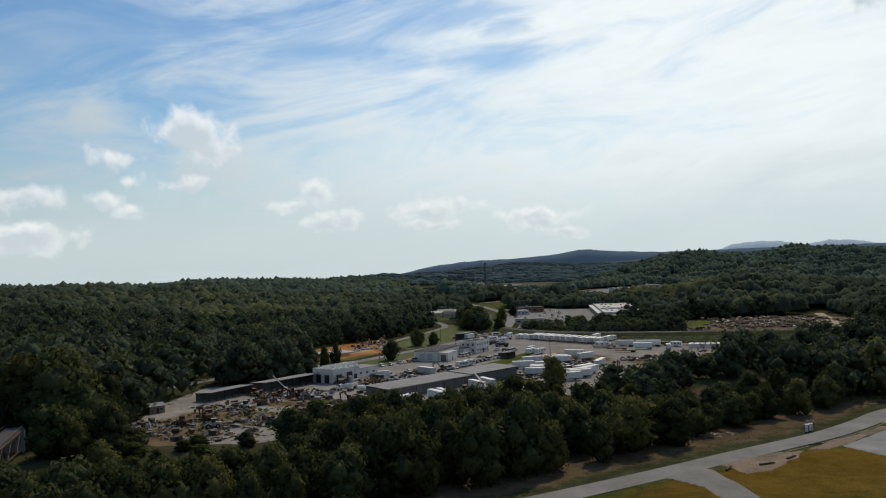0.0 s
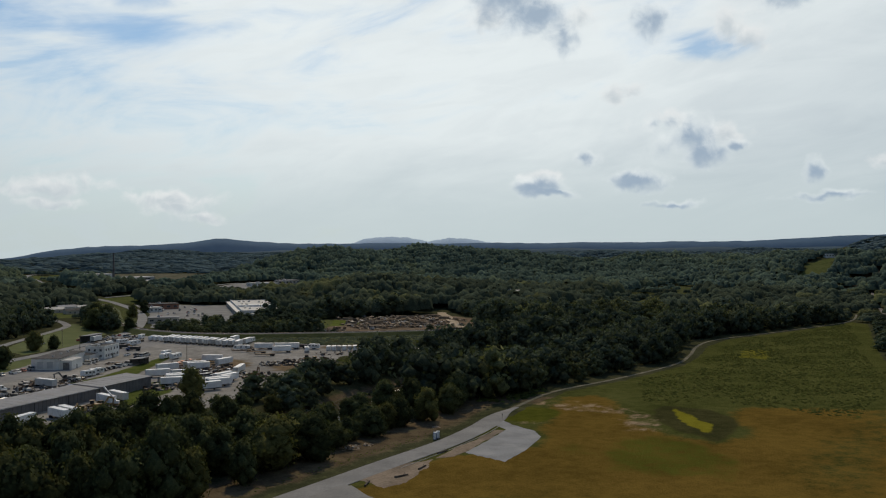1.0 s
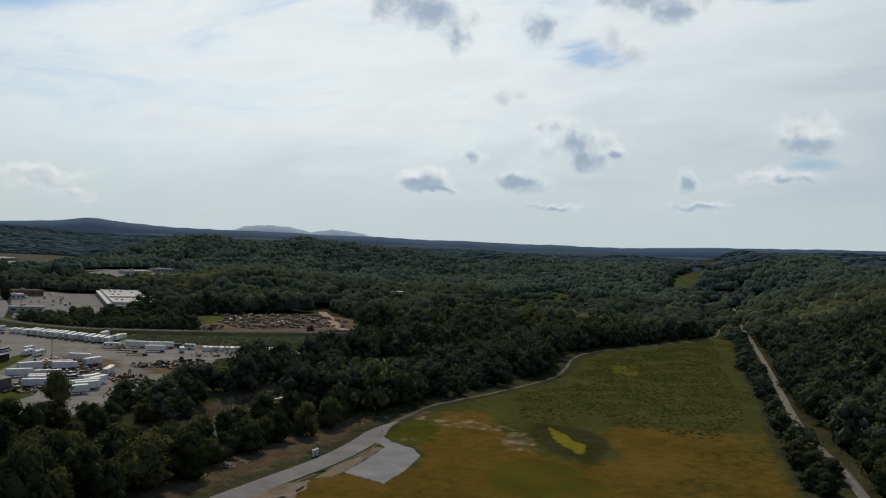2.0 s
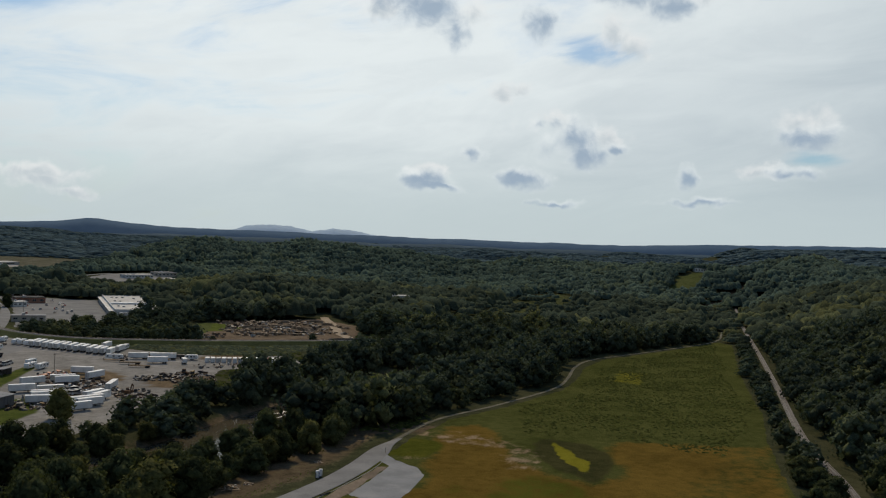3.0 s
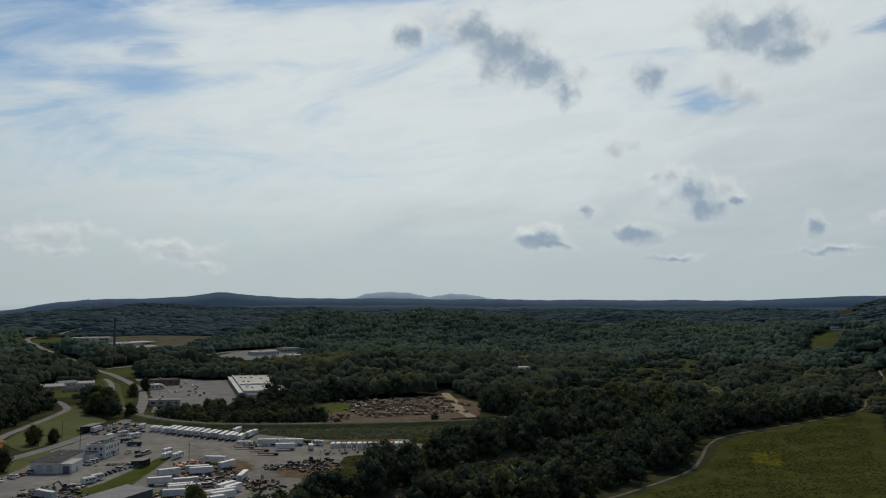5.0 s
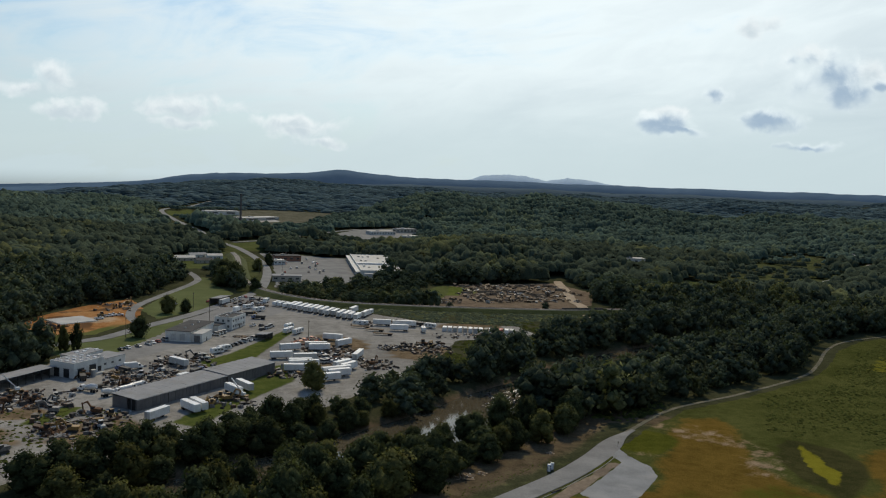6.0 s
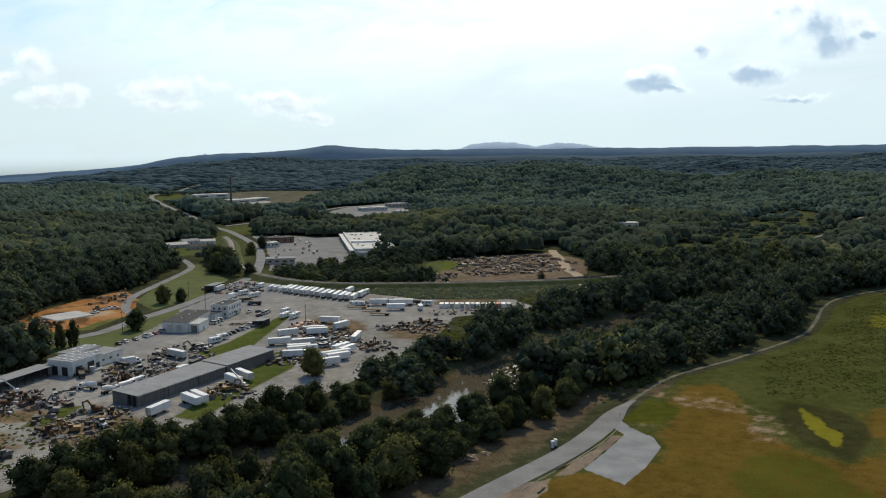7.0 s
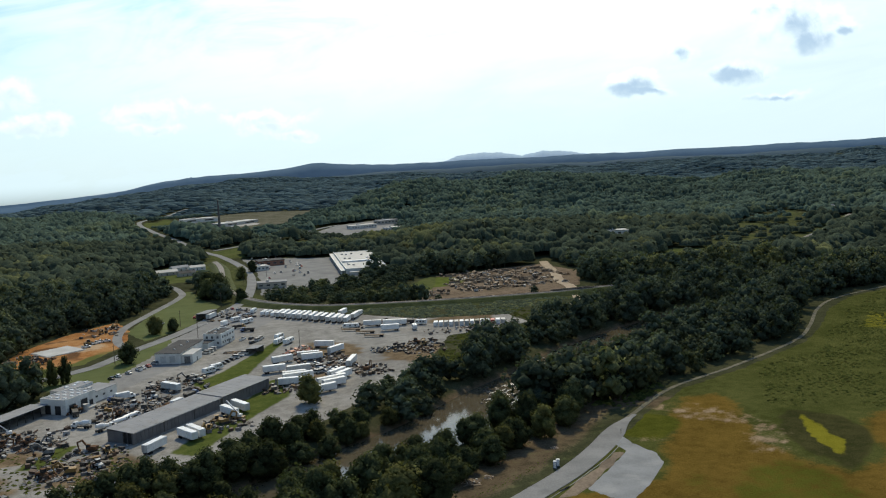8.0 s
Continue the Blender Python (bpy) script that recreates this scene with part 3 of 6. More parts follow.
clearing, cx, cy, cd = sheet("building_site", CLEARING, zoned("red_clay", ((0.25, 0.105, 0.035), (0.42, 0.235, 0.10)), [("soil", (0.10, 0.055, 0.028), (0.18, 0.105, 0.055)), ("pale", (0.34, 0.24, 0.15), (0.46, 0.34, 0.22)), ("grass", (0.08, 0.10, 0.03), (0.14, 0.14, 0.05))]), label="bare orange clay building site below the woods", category="building site")
layer(clearing, "soil", 0.75 * step01(ripple(cx, cy, 17, 33) + 0.5 * ripple(cx, cy, 7, 34), 0.25, 0.9))
layer(clearing, "pale", 0.8 * step01(np.hypot(cx + 48, cy - 535), 18, 6))
layer(clearing, "grass", step01(cd, 10, 5) * step01(cy, 540, 490))
LAWN_MAT = surface("mown_grass", (0.074, 0.092, 0.024), (0.112, 0.130, 0.042), 0.95, 0.06, 1.5)
sheet("lawn", LAWN, LAWN_MAT, label="mown green lawn inside the road's bend", category="lawn")
sheet("roadside_lawn", VERGE, LAWN_MAT, label="mown green verge between road and yard", category="lawn")
sheet("car_park", PLAZA, ASPHALT, label="wide grey asphalt car park of the shopping plaza", category="car park", step=4)
lumber, lx, ly, ld = sheet("lumber_yard", LUMBER, zoned("lumber_dirt", ((0.10, 0.075, 0.050), (0.22, 0.17, 0.12)), [("grass", (0.07, 0.09, 0.02), (0.13, 0.15, 0.04))]), label="bare brown earth of the lumber yard", category="yard")
layer(lumber, "grass", step01(np.hypot(lx - 205, ly - 660), 36, 24))
works, wx, wy, wd = sheet("works_ground", WORKS, zoned("works_dirt", ((0.07, 0.075, 0.045), (0.17, 0.155, 0.115)), [("pale", (0.34, 0.32, 0.28), (0.46, 0.44, 0.40))]), step=10, top=0.3, label="pale levelled ground of a distant works", category="yard", rise=hills)
layer(works, "pale", -0.8 + 1.8 * np.maximum(step01(np.hypot((wx - 142) / 34, (wy - 1415) / 42), 1.1, 0.8), step01(np.hypot((wx - 55) / 30, (wy - 1530) / 30), 1.1, 0.8)))
sheet("campus_ground", CAMPUS, ASPHALT, step=10, top=0.3, label="grey car park around distant white buildings", category="car park", rise=hills)
PAD = [(137.5, 250.5), (144.5, 258), (143.5, 246), (145, 234), (142.5, 225), (128.5, 211.5), (114.5, 200.5), (108.5, 216.5), (124.5, 229.5), (136.5, 240)]
sheet("gravel_pad", PAD, GRAVEL, top=0.14, step=1.2, fall=0.3, ragged=0.2, label="blue-grey gravel pad beside the road", category="gravel pad")
ribbon("road", ROAD, 8.4 - 6.2 * step01(ROAD[:, 0], 140, 160), 0.14, HIGHWAY, "worn pale grey road beside the meadow", "road")
ribbon("trail", TRAIL, 1.9, 0.12, PATH_DIRT, "narrow pale track along the wood's edge", "track")
ribbon("highway", HIGHWAY_LINE, 7.8, 0.22, HIGHWAY, "pale grey two-lane highway through the woods", "road", rise=hills)
ribbon("side_road", SIDE_ROAD, 5.6, 0.16, HIGHWAY, "pale side road bending round the lawn", "road", rise=hills)

CAMPUS_ROAD = smooth_line([(70, 1062), (105, 1084), (138, 1112), (200, 1180), (266, 1256)], 10)
ribbon("campus_road", CAMPUS_ROAD, 7.0, 0.35, HIGHWAY, "pale road climbing to the school", "road", rise=hills)
ribbon("dirt_road", smooth_line([(283, 553), (291, 575), (296, 600), (312, 640), (322, 668), (334, 705), (345, 730)], 4), 8.0, 0.12, TAN_DIRT, "pale tan dirt road beside the lumber yard", "track")
ribbon("creek", smooth_line([(285, 556), (277, 541), (268, 520), (252, 495), (236, 455)], 4), 5.0, 0.1, TAN_DIRT, "pale gravelly creek bed under the railway", "creek")
CONCRETE_EDGE = surface("edge_concrete", (0.24, 0.23, 0.21), (0.34, 0.33, 0.30), 0.9, 0.5, 4.0)
# dirt strip and its pale kerb between road and pad
sheet("dirt_strip", [(111, 224.8), (133, 240.8), (136.5, 239.5), (124.5, 229), (112, 218), (104, 213), (98, 214)], DIRT, top=0.22, step=1.0, fall=0.4, label="bare dirt strip between road and gravel pad", category="dirt strip")
sheet("bare_patch", [(68, 203), (86, 212), (98, 214), (92, 205), (80, 193), (72, 190)], DIRT, top=0.13, step=1.2, fall=0.3, label="bare brown dirt patch between road and meadow", category="dirt patch")
sheet("drive", [(49, 195), (62, 203), (66, 197), (67, 184), (70, 150), (60, 150), (58, 180)], ASPHALT, top=0.16, step=1.2, fall=0.4, ragged=0.2, label="short grey asphalt drive into the meadow", category="drive")
ribbon("road_edging", smooth_line([(84, 207.5), (104, 219.8), (113, 226), (128, 237), (139, 247)], 3), 0.25, 0.2, CONCRETE_EDGE, "thin pale concrete edging along the road", "edging")


def bank(name, line, top, foot, height, material, label):
    """A raised bed with sloping sides along a line."""
    d = np.gradient(line, axis=0)
    n = np.stack([-d[:, 1], d[:, 0]], 1) / np.linalg.norm(d, axis=1)[:, None]
    base = hills(line[:, 0], line[:, 1])
    rows = [np.column_stack([line + n * off, base + z]) for off, z in ((-foot, -0.5), (-top, height), (0, height + 0.1), (top, height), (foot, -0.5))]
    v = np.stack(rows, 1).reshape(-1, 3)
    return tagged(mesh_object(name, v, grid_faces(5, len(line)), material), label, "railway bank", kind="structure")


def rails(line, height, name, label):
    """The two steel rails of a track, one thing."""
    track = tagged(new(name), label, "railway track")
    d = np.gradient(line, axis=0)
    n = np.stack([-d[:, 1], d[:, 0]], 1) / np.linalg.norm(d, axis=1)[:, None]
    base = hills(line[:, 0], line[:, 1]) + height
    for side in (-0.75, 0.75):
        rows = [np.column_stack([line + n * (side + o), base + z]) for o, z in ((-0.09, 0), (-0.07, 0.2), (0.07, 0.2), (0.09, 0))]
        mesh_object("rail", np.stack(rows, 1).reshape(-1, 3), grid_faces(4, len(line)), STEEL, track)
    return track


EAST_BALLAST = surface("worn_ballast", (0.16, 0.15, 0.135), (0.25, 0.235, 0.215), 0.95, 0.3, 4.0)
BANK_GREEN = surface("bank_scrub", (0.045, 0.060, 0.018), (0.10, 0.11, 0.04), 0.95, 0.12, 1.2, bump=0.3)
bank("railway_embankment", RAIL[(RAIL[:, 1] < 930)], 4.5, 9.0, 2.6, BANK_GREEN, "green scrubby railway embankment behind the yard")
bank("railway_ballast", RAIL[(RAIL[:, 1] < 930)], 2.4, 3.6, 3.0, BALLAST, "pale stone ballast of the curving railway")
rails(RAIL[(RAIL[:, 1] < 930)], 3.1, "railway_track", "rusty steel track on the curving embankment")
bank("ballast_east", RAIL_EAST, 1.35, 2.1, 0.7, EAST_BALLAST, "pale stone ballast through the eastern woods")
rails(RAIL_EAST, 0.85, "railway_track", "straight steel track through the eastern woods")

WATER = surface("river_water", (0.080, 0.068, 0.045), (0.11, 0.094, 0.062), 0.07, 0.02, 0.5, bump=0.02, bump_scale=0.8)
ribbon("river", RIVER, 40.0, -3.0, WATER, "muddy brown slow river between wooded banks", "river")


# ---- trees ----
CORE_V = np.array([(1, 0, 0), (-1, 0, 0), (0, 1, 0), (0, -1, 0), (0, 0, 1), (0, 0, -1)], float)
CORE_F = np.array([(0, 2, 4), (2, 1, 4), (1, 3, 4), (3, 0, 4), (2, 0, 5), (1, 2, 5), (3, 1, 5), (0, 3, 5)])


def crown(seed, lumps, leaves, leaf, core=0.95):
    """A crown 1 high and about 1 wide: lumps round a stem, each set with leaf clumps. Vertices, triangles and soft normals."""
    rng = np.random.RandomState(seed)
    centres, radii = [], []
    for n in range(lumps):
        z = (n + 0.5) / lumps
        wide = 0.36 * math.sin(math.pi * min(1, 0.18 + 0.8 * z)) ** 0.8
        a = n * 2.4 + rng.uniform(-0.6, 0.6)
        out = wide * rng.uniform(0.35, 1.0) if lumps > 1 else 0
        centres.append((math.cos(a) * out, math.sin(a) * out, 0.16 + 0.68 * z + rng.uniform(-0.05, 0.05)))
        radii.append(rng.uniform(0.19, 0.28) * (1.1 - 0.3 * z) * (1 if lumps > 3 else 1.35))
    centres, radii = np.array(centres), np.array(radii)
    verts, faces, normals, count = [], [], [], 0
    for c, r in zip(centres, radii):
        v = CORE_V * rng.uniform(0.8, 1.1, (len(CORE_V), 1)) * r * core
        verts.append(v + c), faces.append(CORE_F + count), normals.append(v)
        count += len(v)
    pick = rng.choice(lumps, leaves, p=radii**2 / (radii**2).sum())
    way = rng.normal(size=(leaves, 3))
    way[:, 2] += 0.3
    way /= np.linalg.norm(way, axis=1)[:, None]
    at = centres[pick] + way * (radii[pick] * rng.uniform(0.8, 1.15, leaves))[:, None]
    tilt = way + rng.normal(size=(leaves, 3)) * 0.45
    tilt /= np.linalg.norm(tilt, axis=1)[:, None]
    side = np.cross(tilt, rng.normal(size=(leaves, 3)))
    side /= np.linalg.norm(side, axis=1)[:, None]
    up = np.cross(side, tilt)
    size = (leaf * rng.uniform(0.6, 1.3, leaves))[:, None]
    quad = [at + size * (side * a + up * b + tilt * c) for a, b, c in ((-1, -0.8, -0.2), (0.95, -0.9, 0.12), (1.0, 0.8, -0.2), (-0.85, 0.95, 0.12))]
    verts.append(np.stack(quad, 1).reshape(-1, 3))
    middle = at - (0, 0, 0.42)
    soft = 0.42 * way + 0.16 * tilt + 0.62 * middle / np.linalg.norm(middle, axis=1)[:, None]
    normals.append(np.repeat(soft, 4, 0))
    base = count + 4 * np.arange(leaves)[:, None]
    faces.append((base[:, :, None] + np.array([[0, 2, 1], [0, 3, 2]])).reshape(-1, 3))
    n = np.vstack(normals)
    return np.vstack(verts), np.vstack(faces), n / np.linalg.norm(n, axis=1)[:, None]


def canopy(seed, lumps, leaves, leaf, rings=2):
    """A tree seen from afar, 1 high: rounded uneven domes with some leaf clumps on them. Vertices, triangles and soft normals."""
    rng = np.random.RandomState(seed)
    verts, faces, normals, count = [], [], [], 0
    for n in range(lumps):
        a, out = n * 2.3 + rng.uniform(-0.5, 0.5), (0.30 * rng.uniform(0.7, 1.1) if lumps > 1 else 0)
        r, top = (rng.uniform(0.30, 0.40) if lumps > 1 else 0.62), rng.uniform(0.76, 1.0)
        c = np.array((math.cos(a) * out, math.sin(a) * out, 0))
        v, around = [(0, 0, 1.0)], 6
        for ring in range(rings):
            e = 1.5708 * (1 - (ring + 1) / (rings + 0.15))
            v += [(math.cos(b + ring * 0.5) * math.cos(e), math.sin(b + ring * 0.5) * math.cos(e), max(0.12, math.sin(e))) for b in np.arange(around) * 6.283 / around]
        v = np.array(v) * rng.uniform(0.86, 1.12, (len(v), 1))
        f = [(0, 1 + i, 1 + (i + 1) % around) for i in range(around)]
        for ring in range(rings - 1):
            for i in range(around):
                p, q = 1 + ring * around + i, 1 + ring * around + (i + 1) % around
                f += [(p, p + around, q + around), (p, q + around, q)]
        verts.append(v * (r, r, top - 0.2) + c + (0, 0, 0.2)), faces.append(np.array(f) + count), normals.append(v * (1, 1, 0.8) + (0, 0, 0.15))
        count += len(v)
    base = np.vstack(verts)
    pick = rng.randint(len(base), size=leaves)
    way = np.vstack(normals)[pick]
    at = base[pick] + rng.normal(size=(leaves, 3)) * 0.05
    side = np.cross(way, rng.normal(size=(leaves, 3)))
    side /= np.linalg.norm(side, axis=1)[:, None] + 1e-6
    up = np.cross(side, way)
    quad = [at + leaf * (side * a + up * b) for a, b in ((-1, -0.8), (0.95, -0.9), (1.0, 0.8), (-0.85, 0.95))]
    verts.append(np.stack(quad, 1).reshape(-1, 3)), normals.append(np.repeat(way, 4, 0))
    start = count + 4 * np.arange(leaves)[:, None]
    faces.append((start[:, :, None] + np.array([[0, 1, 2], [0, 2, 3]])).reshape(-1, 3))
    n = np.vstack(normals)
    return np.vstack(verts), np.vstack(faces), n / np.linalg.norm(n, axis=1)[:, None]


def trunk_mesh(name, seed):
    """A tapered, slightly bent stem with limbs, 1 high."""
    rng, bm = random.Random(seed), bmesh.new()

    def limb(a, b, ra, rb, sides=6):
        a, b = Vector(a), Vector(b)
        turn = (b - a).to_track_quat("Z", "Y")
        rings = [[bm.verts.new(p + turn @ Vector((math.cos(i * 6.283 / sides) * r, math.sin(i * 6.283 / sides) * r, 0))) for i in range(sides)] for p, r in ((a, ra), (b, rb))]
        for i in range(sides):
            bm.faces.new((rings[0][i], rings[0][(i + 1) % sides], rings[1][(i + 1) % sides], rings[1][i]))

    bend = [(rng.uniform(-0.02, 0.02) * n, rng.uniform(-0.02, 0.02) * n, z) for n, z in enumerate((-0.04, 0.2, 0.45, 0.8))]
    for n in range(3):
        limb(bend[n], bend[n + 1], 0.026 - 0.006 * n, 0.020 - 0.006 * n)
    for n in range(5):
        a, z = n * 2.4, 0.3 + 0.09 * n
        limb((bend[2][0], bend[2][1], z), (math.cos(a) * 0.24, math.sin(a) * 0.24, z + 0.17), 0.011, 0.004, 4)
    me = bpy.data.meshes.new(name)
    bm.to_mesh(me)
    bm.free()
    me.materials.append(BARK)
    return me


# scrub and young trees in front of the works, the campus, the side houses, the plaza; tall trees by the yard's western end
LOW_STANDS = [[(425, 740), (440, 830), (500, 830), (490, 750)], [(-88, 180), (-45, 195), (-40, 246), (-62, 262), (-104, 258)], [(-20, 1190), (25, 1150), (125, 1130), (180, 1120), (260, 1330), (420, 1850), (100, 1900), (-30, 1560)], [(140, 1010), (225, 990), (330, 1010), (380, 1240), (300, 1250), (190, 1150)], [(-14, 770), (60, 770), (60, 860), (-20, 850)], [(60, 640), (90, 690), (160, 715), (215, 765), (225, 700), (175, 580), (100, 590)]]
GROVE = [(16, 1240), (34, 1310), (128, 1165), (118, 1122), (40, 1160)]
TALL_STAND = [(-205, 330), (-172, 288), (-118, 268), (-117, 300), (-120, 395), (-112, 400), (-125, 425), (-175, 420)]
YARD_FRINGE = [(-100, 232), (-40, 236), (0, 247), (44, 276), (92, 302), (112, 318), (124, 385), (95, 366), (48, 322), (4, 288), (-60, 256), (-100, 262)]
CREEK_GAP = [(228, 456), (246, 462), (294, 505), (300, 550), (345, 700), (352, 735), (328, 735), (284, 575), (255, 548)]
BRIDGE_GAP = [(-124, 190), (-112, 192), (-126, 262), (-146, 268), (-142, 225)]
MARGIN = [(95, 366), (113, 369), (140, 393), (175, 421), (212, 452), (232, 490), (205, 530), (205, 462), (150, 452), (118, 395)]


def stature(x, y):
    """How tall trees grow: shrubs beside the eastern railway, taller and lower stands elsewhere."""
    shrubs = (line_gap(x, y, RAIL_EAST) < 45) & ((x - 440) * 0.656 - (y - 300) * 0.755 < 0)
    screen = inside_by(x, y, [(170, 565), (260, 560), (262, 535), (140, 552)]) > -8
    low = np.zeros(np.shape(x), bool)
    for s in LOW_STANDS:
        low |= inside_by(x, y, s) > 0
    low |= inside_by(x, y, FLATS) > -6
    low |= (line_gap(x, y, HIGHWAY_LINE) < 26) & (y > 850)
    tall = inside_by(x, y, TALL_STAND) > 0
    fringe = np.where(inside_by(x, y, YARD_FRINGE) > 0, 0.74, 1.0)
    grove = inside_by(x, y, GROVE) > 0
    return fringe * np.where(grove, 1.45, 1.0) * np.where((shrubs | screen) & ~grove, 0.5, np.where(low & ~grove, 0.5, np.where(tall, 1.6, 1.0))) * (1 + 0.22 * ripple(x, y, 70, 21))


def taken(x, y, margin=3.0):
    """Whether a place is kept free of trees."""
    out = np.zeros(np.shape(x), bool)
    for s in [*OPEN_SPACES, MARGIN, BRIDGE_GAP, CREEK_GAP]:
        out |= inside_by(x, y, s) > -margin
    for line, width in ((RIVER[RIVER[:, 0] < 80], 11), (RIVER[(RIVER[:, 0] > 60) & (RIVER[:, 0] < 130)], 13.5), (RIVER[(RIVER[:, 0] > 110) & (RIVER[:, 0] < 330)], 16.5), (RIVER[RIVER[:, 0] > 315], 5), (ROAD, 16), (TRAIL, 5), (HIGHWAY_LINE, 10), (CAMPUS_ROAD, 10), (SIDE_ROAD, 9), (RAIL, 9), (RAIL_EAST, 3.5)):
        out |= line_gap(x, y, line) < width + margin
    return out


def scatter(low, high, spacing, seed, centre=(0.0, 0.0)):
    """Jittered places between two distances from the flight, in the wedge of land that comes into view and some way beside it."""
    rng = np.random.RandomState(seed)
    c = np.arange(-high, high, spacing)
    x, y = [a.ravel() + rng.uniform(-0.45, 0.45, a.size) * spacing for a in np.meshgrid(c, c)]
    r, az = np.hypot(x, y), np.degrees(np.arctan2(x, y))
    keep = (r > low) & (r <= high) & (az > -38) & (az < 72)
    x, y = x[keep], y[keep]
    keep = ~taken(x, y) & ((inside_by(x, y, FLATS) < 0) | (rng.uniform(size=len(x)) < 0.28))
    return x[keep], y[keep], rng


def woods(name, label, x, y, rng, tall, kinds, material=None, spread=1.0):
    """Trees joined into one stand: each a turned, stretched copy of one of some crowns."""
    verts, faces, tints, normals, count = [], [], [], [], 0
    z = land(x, y)
    pick = rng.randint(len(kinds), size=len(x))
    grown = stature(x, y)
    height = (tall[0] + (tall[1] - tall[0]) * rng.beta(2, 2, len(x))) * grown
    hue = np.clip(0.66 * rng.uniform(0, 1, len(x)) + 0.16 + 0.22 * ripple(x, y, 90, 31) + 0.2 * ripple(x, y, 300, 37) + 0.7 * np.exp(-(((x - 380) / 70) ** 2 + ((y - 965) / 50) ** 2)), 0, 1)
    for kind, (v, f, soft) in enumerate(kinds):
        i = np.where(pick == kind)[0]
        a, h = rng.uniform(0, 6.283, len(i)), height[i]
        w = h * rng.uniform(1.0, 1.4, len(i)) * spread / np.sqrt(np.minimum(grown[i], 1))
        c, s = np.cos(a) * w, np.sin(a) * w
        px = x[i, None] + c[:, None] * v[:, 0] - s[:, None] * v[:, 1]
        py = y[i, None] + s[:, None] * v[:, 0] + c[:, None] * v[:, 1]
        pz = z[i, None] - 0.04 * h[:, None] + h[:, None] * v[:, 2]
        verts.append(np.stack([px, py, pz], 2).reshape(-1, 3))
        faces.append((count + len(v) * np.arange(len(i))[:, None, None] + f).reshape(-1, 3))
        tints.append(np.repeat(hue[i], len(v)))
        c, s = np.cos(a)[:, None], np.sin(a)[:, None]
        normals.append(np.stack([c * soft[:, 0] - s * soft[:, 1], s * soft[:, 0] + c * soft[:, 1], 0 * c + soft[:, 2]], 2).reshape(-1, 3))
        count += len(v) * len(i)
    v, f = np.vstack(verts).astype(np.float32), np.vstack(faces).astype(np.int32)
    me = bpy.data.meshes.new(name)
    me.vertices.add(len(v)), me.loops.add(f.size), me.polygons.add(len(f))
    me.vertices.foreach_set("co", v.ravel())
    me.loops.foreach_set("vertex_index", f.ravel())
    me.polygons.foreach_set("loop_start", np.arange(0, f.size, 3, dtype=np.int32))
    me.update(calc_edges=True)
    me.polygons.foreach_set("use_smooth", np.ones(len(f), bool))
    me.normals_split_custom_set_from_vertices(np.vstack(normals).astype(np.float32))
    me.materials.append(material or WOODS)
    ob = new(name, me)
    layer(ob, "tint", np.concatenate(tints))
    return tagged(ob, label, "woods", kind="stuff")


def tree(kind, x, y, height, label, wide=1.0, turn=0.0):
    """A single tree of its own: trunk and crown from shared meshes."""
    ob = tagged(new("tree"), label, "tree")
    for name, me in (("trunk", TRUNKS[kind % 3]), ("crown", CROWNS[kind])):
        p = new(name, me)
        p.parent = ob
    ob.matrix_world = Matrix.LocRotScale((x, y, float(land(np.array([x]), np.array([y]))[0]) - 0.2), Euler((0, 0, turn)), (height * wide, height * wide, height))
    return ob


def crown_mesh(name, seed, lumps, leaves, leaf):
    v, f, soft = crown(seed, lumps, leaves, leaf)
    me = bpy.data.meshes.new(name)
    me.from_pydata(v.tolist(), [], f.tolist())
    me.polygons.foreach_set("use_smooth", np.ones(len(f), bool))
    me.normals_split_custom_set_from_vertices(soft.tolist())
    me.materials.append(LEAF)
    return me


CROWNS = [crown_mesh("crown", 80 + n, 16, 1500, 0.022) for n in range(7)]
TRUNKS = [trunk_mesh("trunk", 90 + n) for n in range(3)]
MID = [crown(20 + n, 9, 200, 0.039, core=0.78) for n in range(7)]
FAR = [canopy(40 + n, 4, 5, 0.055) for n in range(6)]
FARTHEST = [canopy(60 + n, 1, 0, 0.1) for n in range(6)]

near_x, near_y, rng = scatter(110, 322, 9.2, 1)
river_gap = line_gap(near_x, near_y, RIVER)
near_bank = (river_gap < 45) & ((near_y - 243) * 0.84 - (near_x + 4) * 0.5 < 0)
keep = ~near_bank | (rng.uniform(size=len(near_x)) < 0.95)
for x, y, low in zip(near_x[keep], near_y[keep], near_bank[keep]):
    grown = float(stature(np.array([x]), np.array([y]))[0])
    tall = (rng.uniform(8.5, 15) if low else rng.uniform(10, 18)) * grown
    ob = tree(rng.randint(7), x, y, tall, "leafy riverside tree on the muddy bank" if low else "tall leafy tree at the wood's edge", rng.uniform(0.8, 1.15) / math.sqrt(min(1.2, grown)), rng.uniform(0, 6.28))
    ob["group"] = "riverside trees"
x, y, rng = scatter(322, 760, 9.8, 2)
woods("middle_woods", "dense dark green broadleaf woods along the river and hills", x, y, rng, (9, 21), MID, spread=0.86)
x, y, rng = scatter(760, 1150, 12.4, 3)
woods("hillside_woods", "dark green broadleaf woods on the knolls behind the river", x, y, rng, (9, 20), FAR, WOODS, 1.0)
# beyond 1150 m the haze comes from the leaf colour itself
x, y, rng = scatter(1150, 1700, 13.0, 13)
woods("far_woods", "green woods on the valley's far slopes, haze painted into their colour", x, y, rng, (9, 19), FAR, THIN_HAZE_LEAF, 1.0)
